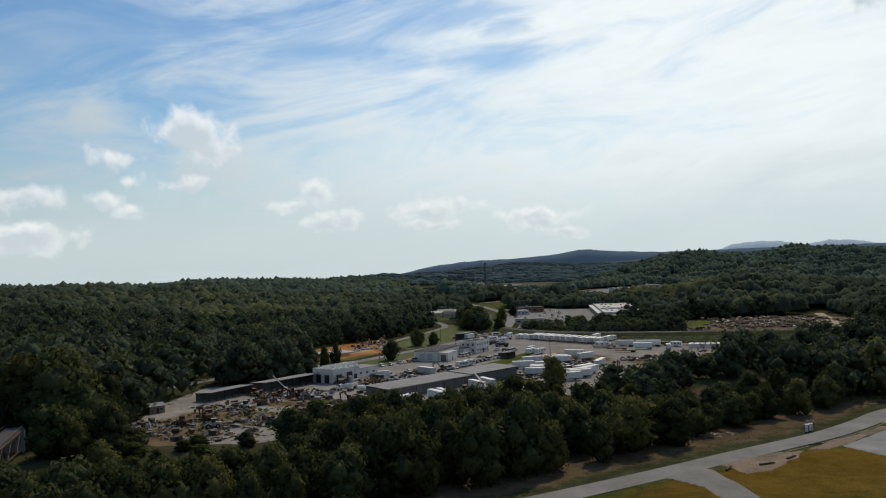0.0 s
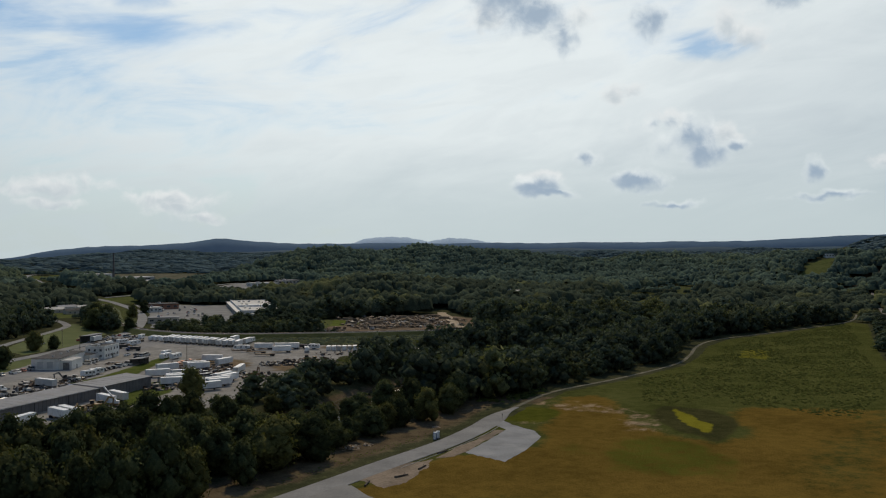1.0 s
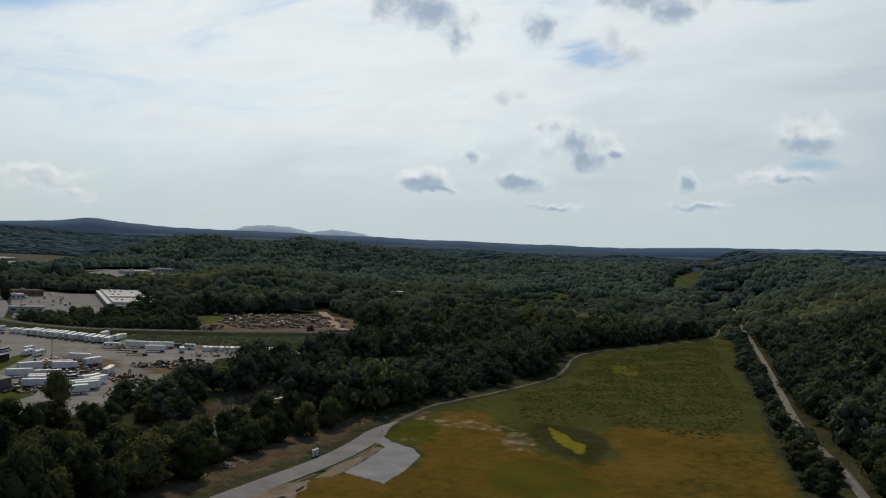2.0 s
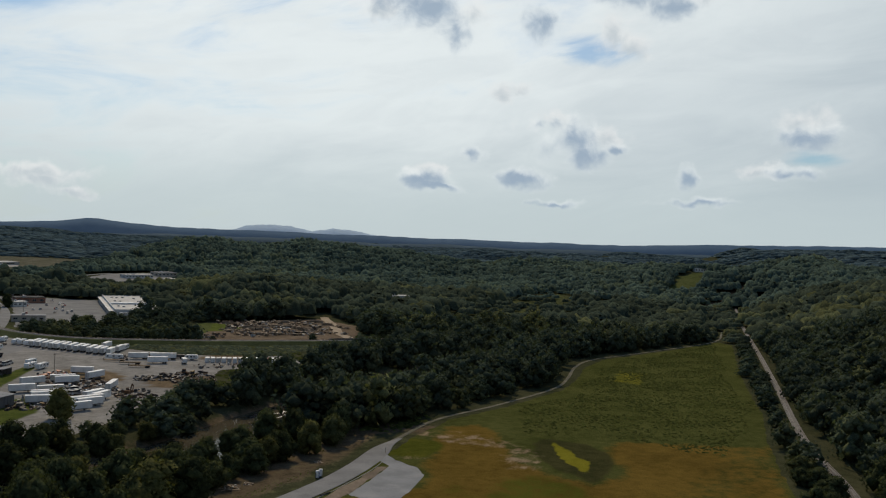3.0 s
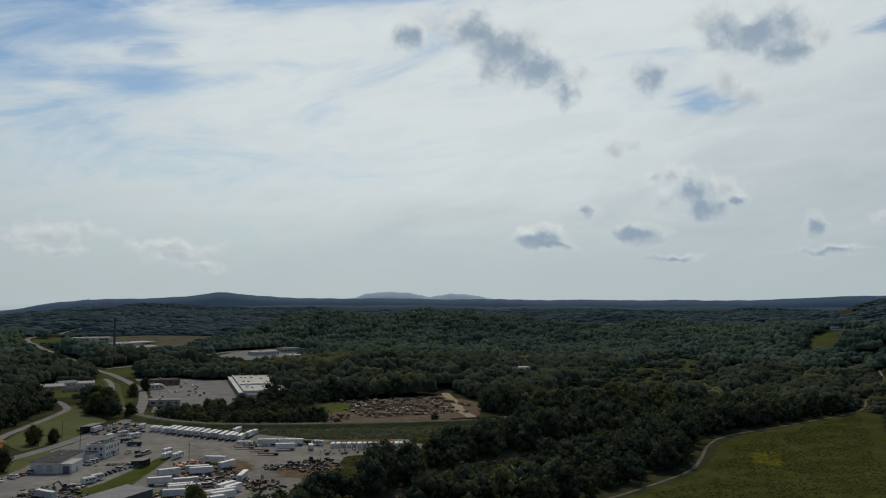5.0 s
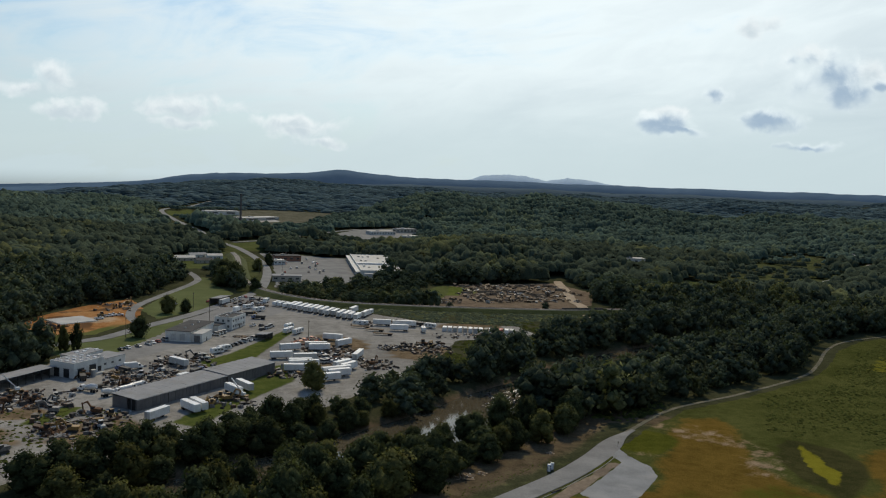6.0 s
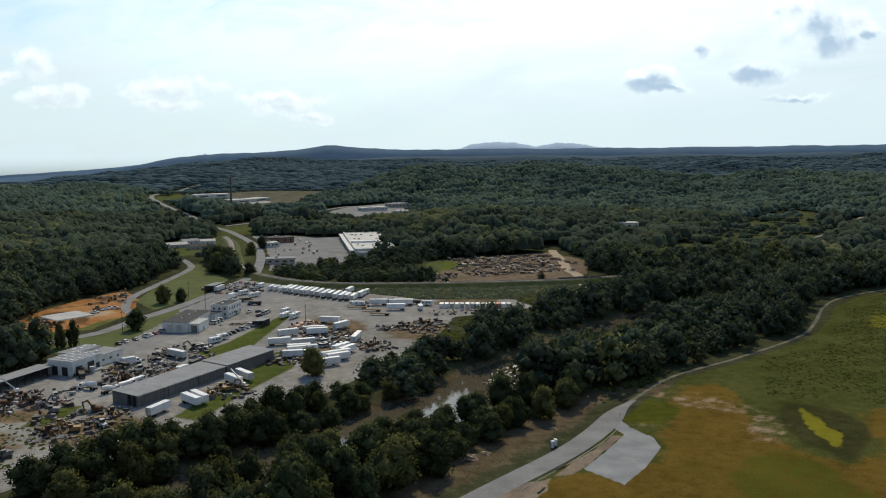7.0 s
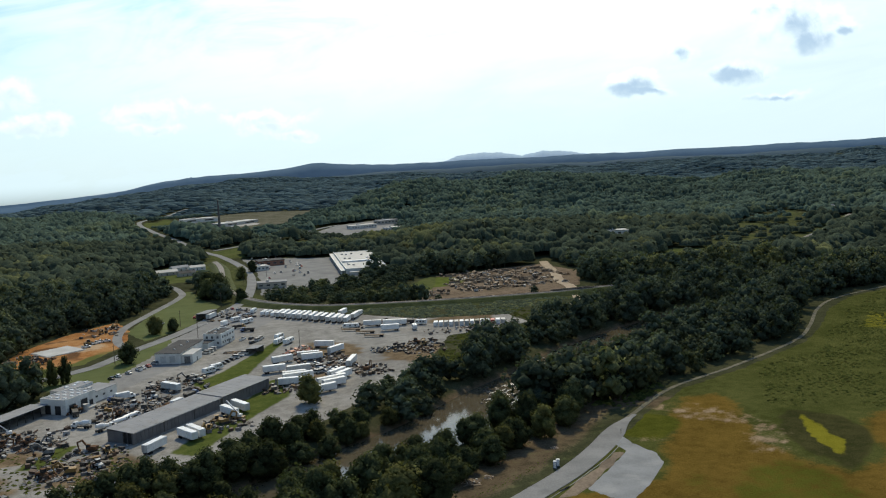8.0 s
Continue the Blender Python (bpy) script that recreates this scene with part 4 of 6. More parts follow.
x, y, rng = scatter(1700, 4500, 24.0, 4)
woods("distant_woods", "dark woods on distant hills, blue haze painted into their colour", x, y, rng, (8, 13), FARTHEST, THICK_HAZE_LEAF, 2.6)

# single trees in the open
for x, y, tall, kind in ((-23, 478, 12, 0), (-8, 557, 12, 3), (3, 560, 9, 4), (-6, 598, 3.5, 2), (-10, 602, 3.2, 1), (50, 352, 13, 5), (87, 836, 12, 6), (34, 684, 17, 2), (43, 690, 18, 3), (36, 706, 19, 5), (46, 676, 14, 1), (45, 712, 17, 0), (38, 728, 16, 6), (56, 655, 11, 1), (72, 790, 12, 2), (44, 745, 13, 4)):
    tree(kind, x, y, tall, "rounded dark green tree standing alone on grass", 1.0, x)
for x, y, tall in ((-64, 447, 12), (-58, 446, 13), (-52, 447, 14), (-70, 450, 11)):
    tree(0, x, y, tall, "narrow dark evergreen behind the workshop", 0.5, y)


def tufts(name, label, shape, spacing, size, seed, material, keep_out=(), ragged=0.0):
    """Knee-high weeds over a stretch of ground, as one thing nobody could count."""
    rng, s = np.random.RandomState(seed), np.array(shape, float)
    gx, gy = np.meshgrid(np.arange(s[:, 0].min(), s[:, 0].max(), spacing), np.arange(s[:, 1].min(), s[:, 1].max(), spacing))
    x, y = gx.ravel() + rng.uniform(-0.5, 0.5, gx.size) * spacing, gy.ravel() + rng.uniform(-0.5, 0.5, gx.size) * spacing
    keep = (inside_by(x, y, shape) > 1.5 + ragged * (1 + ripple(x, y, 30, seed + 3))) & (ripple(x, y, 16, seed) + 0.5 * ripple(x, y, 6, seed + 1) > rng.uniform(-1.2, 0.8, len(x)))
    for out in keep_out:
        keep &= inside_by(x, y, out) < 0
    x, y = x[keep], y[keep]
    v, f = np.array([(-1, -1, -0.2), (1, -0.9, -0.2), (1.1, 1, -0.2), (-0.9, 1.1, -0.2), (-0.5, -0.4, 0.8), (0.5, -0.5, 0.9), (0.4, 0.6, 0.75), (-0.5, 0.4, 1.0)]) * (1, 1, 0.55), np.array([(0, 1, 5), (0, 5, 4), (1, 2, 6), (1, 6, 5), (2, 3, 7), (2, 7, 6), (3, 0, 4), (3, 4, 7), (4, 5, 6), (4, 6, 7)])
    a, h = rng.uniform(0, 6.28, len(x)), size * rng.uniform(0.4, 1.3, len(x))
    c, q = np.cos(a) * h, np.sin(a) * h
    px, py = x[:, None] + c[:, None] * v[:, 0] - q[:, None] * v[:, 1], y[:, None] + q[:, None] * v[:, 0] + c[:, None] * v[:, 1]
    pz = land(x, y)[:, None] + h[:, None] * v[:, 2]
    verts, faces = np.stack([px, py, pz], 2).reshape(-1, 3), (8 * np.arange(len(x))[:, None, None] + f).reshape(-1, 3)
    ob = mesh_object(name, verts, faces, material, smooth=True)
    out = np.stack([c[:, None] * v[:, 0] - q[:, None] * v[:, 1], q[:, None] * v[:, 0] + c[:, None] * v[:, 1], 3.0 * h[:, None] + 0 * px], 2).reshape(-1, 3)
    ob.data.normals_split_custom_set_from_vertices(out / np.linalg.norm(out, axis=1)[:, None])
    layer(ob, "tint", np.repeat(rng.uniform(0, 1, len(x)), 8))
    return tagged(ob, label, "weeds", kind="stuff")


WEED = foliage("weeds", (0.068, 0.082, 0.024), (0.108, 0.120, 0.036), (0.130, 0.128, 0.040), by_object=False, thin=0.45, relief=0.2)
tufts("meadow_weeds", "rough green weeds over the far meadow", [(212, 262), (243, 310), (300, 336), (333, 361), (374, 399), (412, 422), (500, 446), (596, 476), (444, 336), (352, 252), (305, 215), (262, 200), (234, 236)], 1.7, 0.75, 5, WEED, ragged=5.0)
tufts("bank_weeds", "tall green weeds between track and trees", [(150, 292), (160, 285), (168, 283), (199, 303), (192, 314), (165, 302)], 1.3, 1.0, 6, WEED)
tufts("verge_weeds", "ragged grass along the road's edge", [(30, 192), (72, 219), (106, 239), (124, 252), (121, 255), (102, 243), (68, 224), (28, 197)], 1.1, 0.28, 7, WEED)
tufts("riverside_scrub", "low scrub between yard and riverside trees", MARGIN, 2.0, 1.4, 9, WEED)
tufts("embankment_scrub", "low dark scrub on the railway embankment", [(64, 618), (78, 598), (101, 573), (128, 541), (150, 513), (205, 493), (232, 500), (262, 522), (266, 535), (200, 547), (145, 561), (108, 580), (84, 602), (68, 624)], 1.5, 1.5, 8, WOODS)
tufts("yard_weeds", "patches of green weeds between rows of scrap", [(-110, 268), (-62, 260), (-16, 296), (-22, 332), (-60, 338), (-104, 332)], 2.0, 0.7, 12, WEED)


# ---- building blocks ----
def part(name, bm, material, parent, label=""):
    """Link a bmesh as one mesh object under a thing or a part."""
    me = bpy.data.meshes.new(name)
    bm.to_mesh(me)
    bm.free()
    me.materials.append(material)
    ob = new(name, me)
    ob.parent = parent
    return tagged(ob, label)


def thing(name, label, category, group="", kind=""):
    return tagged(new(name), label, category, group, kind)


def box(x0, x1, y0, y1, z0, z1, bm=None, taper=0.0):
    bm = bm or bmesh.new()
    lo = [bm.verts.new(p) for p in ((x0, y0, z0), (x1, y0, z0), (x1, y1, z0), (x0, y1, z0))]
    hi = [bm.verts.new(p) for p in ((x0 + taper, y0 + taper, z1), (x1 - taper, y0 + taper, z1), (x1 - taper, y1 - taper, z1), (x0 + taper, y1 - taper, z1))]
    bm.faces.new(lo[::-1]), bm.faces.new(hi)
    for i in range(4):
        bm.faces.new((lo[i], lo[(i + 1) % 4], hi[(i + 1) % 4], hi[i]))
    return bm


def rod(a, b, r, bm=None, sides=8, r2=None):
    bm = bm or bmesh.new()
    a, b = Vector(a), Vector(b)
    turn = (b - a).to_track_quat("Z", "Y")
    rings = [[bm.verts.new(p + turn @ Vector((math.cos(i * 6.2832 / sides) * q, math.sin(i * 6.2832 / sides) * q, 0))) for i in range(sides)] for p, q in ((a, r), (b, r if r2 is None else r2))]
    for i in range(sides):
        bm.faces.new((rings[0][i], rings[0][(i + 1) % sides], rings[1][(i + 1) % sides], rings[1][i]))
    bm.faces.new(rings[0][::-1]), bm.faces.new(rings[1])
    return bm


def extrude(profile, y0, y1, bm=None):
    """A side view (x, z) drawn out across y."""
    bm = bm or bmesh.new()
    a, b = [bm.verts.new((x, y0, z)) for x, z in profile], [bm.verts.new((x, y1, z)) for x, z in profile]
    bm.faces.new(a), bm.faces.new(b[::-1])
    for i in range(len(profile)):
        j = (i + 1) % len(profile)
        bm.faces.new((a[j], a[i], b[i], b[j]))
    bmesh.ops.recalc_face_normals(bm, faces=bm.faces)
    return bm


def put(ob, x, y, turn=0.0, z=None, scale=1.0, tilt=0.0):
    """Stand a thing at a place of the plan, turned by degrees."""
    z = float(hills(np.array([float(x)]), np.array([float(y)]))[0]) + 0.06 if z is None else z
    ob.matrix_basis = Matrix.LocRotScale((x, y, z), Euler((radians(tilt), 0, radians(turn))), (scale, scale, scale))
    return ob


def again(ob, x, y, turn=0.0, z=None, scale=1.0):
    z = float(hills(np.array([float(x)]), np.array([float(y)]))[0]) + 0.06 if z is None else z
    c = copy_thing(ob, Matrix.Identity(4))
    c.matrix_basis = Matrix.LocRotScale((x, y, z), Euler((0, 0, radians(turn))), (scale, scale, scale))
    return c


def window(parent, x, y, z, w, h, along="x", out=-1):
    """A window set into a wall: frame, pane and sill; the wall runs along x or y and faces out."""
    frame_part = bmesh.new()
    d0, d1 = sorted((0.02 * out, 0.12 * out))
    for a0, a1, b0, b1 in ((-w / 2, w / 2, -h / 2, -h / 2 + 0.1), (-w / 2, w / 2, h / 2 - 0.1, h / 2), (-w / 2, -w / 2 + 0.1, -h / 2, h / 2), (w / 2 - 0.1, w / 2, -h / 2, h / 2), (-0.04, 0.04, -h / 2, h / 2)):
        if along == "x":
            box(x + a0, x + a1, y + d0, y + d1, z + b0, z + b1, frame_part)
        else:
            box(x + d0, x + d1, y + a0, y + a1, z + b0, z + b1, frame_part)
    ob = part("window", frame_part, FRAME_GREY, parent)
    e0, e1 = sorted((0.01 * out, 0.06 * out))
    part("pane", box(x - w / 2, x + w / 2, y + e0, y + e1, z - h / 2, z + h / 2) if along == "x" else box(x + e0, x + e1, y - w / 2, y + w / 2, z - h / 2, z + h / 2), GLASS, ob)


FRAME_GREY = surface("window_frame_grey", (0.30, 0.30, 0.29), (0.40, 0.40, 0.39), 0.6, 1.0, 6.0)
RUST = surface("rusty_iron", (0.085, 0.050, 0.030), (0.185, 0.105, 0.060), 0.9, 1.0, 6.0, spread=0.3)
SCRAP = surface("grey_scrap", (0.10, 0.10, 0.10), (0.24, 0.235, 0.225), 0.6, 1.0, 6.0, metal=0.3, spread=0.4)
YELLOW = surface("machine_yellow", (0.22, 0.135, 0.04), (0.31, 0.19, 0.06), 0.55, 1.0, 6.0, stain=(0.14, 0.08, 0.04), stain_scale=0.8, spread=0.2)
ORANGE = surface("orange_paint", (0.30, 0.075, 0.03), (0.42, 0.12, 0.05), 0.6, 1.0, 6.0, stain=(0.16, 0.06, 0.04), stain_scale=0.8)
RED = surface("red_paint", (0.32, 0.04, 0.03), (0.42, 0.07, 0.05), 0.55, 1.0, 6.0, spread=0.2)
BLUE = surface("blue_paint", (0.05, 0.09, 0.20), (0.08, 0.13, 0.27), 0.5, 1.0, 6.0, spread=0.2)
SILVER = surface("silver_paint", (0.36, 0.37, 0.38), (0.46, 0.47, 0.48), 0.4, 1.0, 6.0, metal=0.3, spread=0.2)
BLACK = surface("black_paint", (0.012, 0.012, 0.014), (0.03, 0.03, 0.03), 0.35, 1.0, 6.0)
CONCRETE = surface("concrete", (0.36, 0.36, 0.34), (0.50, 0.49, 0.46), 0.9, 0.3, 4.0, stain=(0.28, 0.26, 0.23), stain_scale=0.15)
BRICK = surface("red_brick", (0.22, 0.11, 0.075), (0.32, 0.17, 0.12), 0.9, 0.5, 5.0)
TIMBER = surface("weathered_timber", (0.16, 0.12, 0.08), (0.30, 0.23, 0.16), 0.9, 1.0, 8.0, spread=0.35)
GREY_PAINT = surface("pale_grey_paint", (0.40, 0.40, 0.38), (0.52, 0.52, 0.50), 0.6, 0.4, 4.0, spread=0.2, stain=(0.30, 0.26, 0.22), stain_scale=0.4)


# ---- the yard's buildings ----
def long_shed():
    """Low grey shed of two stepped lengths, open at its near end."""
    ob = thing("storage_shed", "long low grey metal storage shed with an open end", "shed")
    for x0, x1, lift, out in ((0, 50, 0.0, 0.0), (50, 82, 0.35, 0.5)):
        part("front_wall", box(x0, x1, -out, 0.15 - out, 0, 4.6 + lift), WALL_GREY, ob)
        ribs = bmesh.new()
        for n in range(int((x1 - x0) / 2)):
            box(x0 + 2 * n, x0 + 2 * n + 0.18, -0.09 - out, -out, 0, 4.6 + lift, ribs)
        part("wall_ribs", ribs, WALL_GREY, ob)
        part("back_wall", box(x0, x1, 12.85, 13, 0, 5.0 + lift), WALL_GREY, ob)
        roof = bmesh.new()
        ridge = [(-0.6 - out, 4.62 + lift), (6.5, 4.95 + lift), (13.5, 5.25 + lift), (13.5, 5.07 + lift), (6.5, 4.77 + lift), (-0.6 - out, 4.44 + lift)]
        a, b = [roof.verts.new((x0 - 0.4, y, z)) for y, z in ridge], [roof.verts.new((x1 + 0.3, y, z)) for y, z in ridge]
        roof.faces.new(a), roof.faces.new(b[::-1])
        for i in range(6):
            roof.faces.new((a[i], b[i], b[(i + 1) % 6], a[(i + 1) % 6]))
        bmesh.ops.recalc_face_normals(roof, faces=roof.faces)
        part("roof", roof, ROOF_METAL, ob)
        seams = bmesh.new()
        for n in range(1, int((x1 - x0) / 4)):
            s = extrude([(-0.6 - out, 4.60 + lift), (13.5, 5.24 + lift), (13.5, 5.28 + lift), (-0.6 - out, 4.65 + lift)], 0, 0.06)
            for v in s.verts:
                v.co = Vector((x0 + 4 * n + v.co.y, v.co.x, v.co.z))
            me = bpy.data.meshes.new("seam")
            s.to_mesh(me), s.free()
            seams.from_mesh(me)
            bpy.data.meshes.remove(me)
        part("roof_seams", seams, ROOF_METAL, ob)
    part("end_wall", box(81.8, 82, -0.35, 12.85, 0, 4.7), WALL_GREY, ob)
    part("end_wall", box(-0.15, 0, 5, 12.85, 0, 4.5), WALL_GREY, ob)
    for y in (0.2, 2.6, 4.9):
        part("post", box(-0.2, 0.1, y, y + 0.25, 0, 4.5), WALL_GREY, ob)
    # a near-black sheet stands in for the shade inside the open end
    part("bay_opening", box(0.3, 0.34, 0.5, 4.9, 0.05, 4.3), DARK, ob, "near-black sheet painted as the open bay's shade")
    part("gutter", box(-0.4, 50, -0.78, -0.62, 4.3, 4.5), FRAME_GREY, ob)
    for x in (16, 33):
        part("wall_seam", box(x, x + 0.3, -0.12, 0.02, 0, 4.6), FRAME_DARK, ob)
    return put(ob, -20.5, 329, math.degrees(math.atan2(56, 57)), z=0.05)


def workshop():
    """White flat-roofed hall with bay doors, a lower wing and a canopy."""
    ob = thing("workshop", "white flat-roofed workshop with dark bay doors and skylights", "workshop")
    part("hall", box(0, 19, 0, 15, 0, 7), WALL_WHITE, ob)
    part("roof", box(0.3, 18.7, 0.3, 14.7, 7, 7.1), ROOF_METAL, ob, "grey flat roof with white skylights")
    for x0, x1, y0, y1 in ((-0.05, 19.05, -0.05, 0.25), (-0.05, 19.05, 14.75, 15.05), (-0.05, 0.25, 0.25, 14.75), (18.75, 19.05, 0.25, 14.75)):
        part("parapet", box(x0, x1, y0, y1, 6.9, 7.35), WALL_WHITE, ob)
    part("wing", box(19, 37, 3, 15, 0, 5), WALL_WHITE, ob)
    part("wing_roof", box(18.8, 37.3, 2.7, 15.3, 5, 5.25), ROOF_METAL, ob)
    part("rear_hall", box(15, 34, 15, 24, 0, 6.2), WALL_WHITE, ob)
    part("rear_roof", box(14.8, 34.3, 14.8, 24.3, 6.2, 6.4), ROOF_METAL, ob)
    for x, w, h in ((2.2, 4.0, 4.2), (9.5, 4.2, 4.8), (15.0, 2.2, 3.2)):
        # solid near-black panel, the hall's inner shade painted on
        d = part("bay_door", box(x, x + w, -0.12, 0.02, 0.05, h), DARK, ob, "open bay door, its inner shade painted near-black")
        part("frame", box(x - 0.15, x + w + 0.15, -0.06, 0.01, h, h + 0.25), FRAME_GREY, d)
    for y in (3, 9):
        d = part("bay_door", box(-0.1, 0.02, y, y + 3.4, 0.05, 4.2), DARK, ob, "dark side door")
        part("frame", box(-0.05, 0.01, y - 0.15, y + 3.55, 4.2, 4.4), FRAME_GREY, d)
    for x in (23, 28, 33):
        window(ob, x, 3, 2.6, 1.6, 1.1)
    for n in range(12):
        x, y = 2.5 + (n % 4) * 4.4, 2.2 + (n // 4) * 4.2
        s = part("skylight", box(x, x + 1.1, y, y + 2.0, 7.1, 7.45, taper=0.12), WHITE_PAINT, ob, "white dome skylight")
    for x, y in ((21, 20), (25, 19), (29, 21), (31.5, 17.5)):
        part("skylight", box(x, x + 2.4, y, y + 1.1, 6.4, 6.8, taper=0.1), WHITE_PAINT, ob)
    part("roof_unit", box(24, 26, 8, 9.6, 5.25, 6.4), GREY_PAINT, ob)
    part("tank", rod((9.0, -3.2, 0), (9.0, -3.2, 3.2), 1.3, sides=12), GREY_PAINT, ob, "pale tank beside the door")
    part("ramp", box(10, 16, -3.5, -0.1, 0.0, 0.9), CONCRETE, ob)
    return put(ob, -47.5, 385, 50, z=0.05, scale=0.92)


def open_shed(name, label, length, depth, high, bays):
    """A lean-to roof on posts, closed at the back."""
    ob = thing(name, label, "shed")
    part("back_wall", box(0, length, depth - 0.15, depth, 0, high - 0.4), WALL_GREY, ob)
    for n in range(bays):
        roof = bmesh.new()
        x0, x1 = n * length / bays, (n + 1) * length / bays - 0.05
        lo, hi = [roof.verts.new(p) for p in ((x0, -0.8, high), (x1, -0.8, high), (x1, depth + 0.4, high - 0.6), (x0, depth + 0.4, high - 0.6))], None
        up = [roof.verts.new((v.co.x, v.co.y, v.co.z + 0.15)) for v in lo]
        roof.faces.new(lo[::-1]), roof.faces.new(up)
        for i in range(4):
            roof.faces.new((lo[i], lo[(i + 1) % 4], up[(i + 1) % 4], up[i]))
        part("roof_panel", roof, ROOF_METAL, ob)
    for n in range(bays + 1):
        x = min(n * length / bays, length - 0.3)
        part("post", box(x, x + 0.25, -0.1, 0.15, 0, high), FRAME_DARK, ob)
    part("side_wall", box(length - 0.15, length, 0.2, depth - 0.2, 0, high - 0.4), WALL_GREY, ob)
    return ob


def grey_building():
    ob = thing("warehouse", "low white warehouse with a dark flat roof and a pale annex", "warehouse")
    part("hall", box(0, 34, 0, 14, 0, 5.6), WALL_WHITE, ob)
    part("roof", box(-0.2, 34.2, -0.2, 14.2, 5.6, 5.85), ROOF_DARK, ob, "dark felt roof")
    part("annex", box(1, 15, -6, -0.02, 0, 4.6), WALL_WHITE, ob)
    part("annex_roof", box(0.7, 15.3, -6.3, 0.2, 4.6, 4.8), ROOF_PALE, ob, "white sheet roof")
    d = part("bay_door", box(0.86, 1.02, -4.8, -1.6, 0.05, 3.6), SCRAP, ob, "grey roller door")
    part("frame", box(0.9, 1.0, -5.0, -1.4, 3.6, 3.8), FRAME_GREY, d)
    part("door", box(7, 8, -6.1, -5.95, 0.05, 2.1), DARK, ob)
    for y in (3, 8):
        d = part("loading_door", box(-0.1, 0.02, y, y + 3, 0.9, 3.9), GREY_PAINT, ob)
        part("frame", box(-0.06, 0.01, y - 0.1, y + 3.1, 3.9, 4.1), FRAME_GREY, d)
    for x in (8, 18, 27):
        part("roof_vent", box(x, x + 1.1, 6, 7.1, 5.85, 6.5, taper=0.15), GREY_PAINT, ob)
    part("gutter", box(-0.3, 34.3, -0.38, -0.2, 5.35, 5.55), FRAME_GREY, ob)
    return put(ob, 3, 461, 66, z=0.05)


def office():
    ob = thing("office_building", "white two-storey flat-roofed office with small windows", "office building")
    part("wall", box(0, 18, 0, 11, 0, 6.8), WALL_WHITE, ob)
    part("roof", box(0.3, 17.7, 0.3, 10.7, 6.8, 6.9), ROOF_DARK, ob)
    for x0, x1, y0, y1 in ((-0.06, 18.06, -0.06, 0.25), (-0.06, 18.06, 10.75, 11.06), (-0.06, 0.25, 0.25, 10.75), (17.75, 18.06, 0.25, 10.75)):
        part("parapet", box(x0, x1, y0, y1, 6.7, 7.3), WALL_WHITE, ob)
    for z in (1.9, 5.1):
        for x in (2, 5, 8, 12, 15.5):
            window(ob, x, 0, z, 1.3, 1.4)
        for y in (2.2, 5.5, 8.8):
            window(ob, 0, y, z, 1.3, 1.4, "y")
    part("door", box(9.4, 10.6, -0.1, 0.02, 0.05, 2.2), DARK, ob)
    part("canopy", box(8.8, 11.2, -1.4, 0, 2.5, 2.7), GREY_PAINT, ob)
    part("wing", box(-9, 0, 4, 13, 0, 3.6), WALL_WHITE, ob)
    part("wing_roof", box(-9.2, -0.05, 3.8, 13.2, 3.6, 3.8), ROOF_DARK, ob)
    for x, y in ((4, 5), (12, 7)):
        part("roof_unit", box(x, x + 1.6, y, y + 1.2, 6.9, 7.8), GREY_PAINT, ob)
    return put(ob, 27, 495, 60, z=0.05)


def hut(name, label, x, y, turn, lx, ly, h, wall, roof):
    """A small building with a low gable roof, a door and two windows."""
    ob = thing(name, label, "building")
    part("wall", box(0, lx, 0, ly, 0, h), wall, ob)
    g = bmesh.new()
    ridge = [(-0.4, h - 0.1), (ly / 2, h + ly * 0.16), (ly + 0.4, h - 0.1), (ly / 2, h + ly * 0.16 + 0.2)]
    a, b = [g.verts.new((-0.4, p, q)) for p, q in ridge], [g.verts.new((lx + 0.4, p, q)) for p, q in ridge]
    g.faces.new(a), g.faces.new(b[::-1])
    for i in range(4):
        g.faces.new((a[i], b[i], b[(i + 1) % 4], a[(i + 1) % 4]))
    bmesh.ops.recalc_face_normals(g, faces=g.faces)
    part("roof", g, roof, ob)
    gable = bmesh.new()
    for x0 in (0.02, lx - 0.14):
        tri = [(x0, 0, h), (x0, ly, h), (x0, ly / 2, h + ly * 0.155)]
        p, q = [gable.verts.new(v) for v in tri], [gable.verts.new((v[0] + 0.12, v[1], v[2])) for v in tri]
        gable.faces.new(p), gable.faces.new(q[::-1])
        for i in range(3):
            gable.faces.new((p[i], q[i], q[(i + 1) % 3], p[(i + 1) % 3]))
    part("gable", gable, wall, ob)
    part("door", box(lx * 0.45, lx * 0.45 + 1.0, -0.08, 0.02, 0.05, 2.1), DARK, ob)
    for n in (0.22, 0.78):
        window(ob, lx * n, 0, 1.5, 1.3, 1.1)
    return put(ob, x, y, turn)


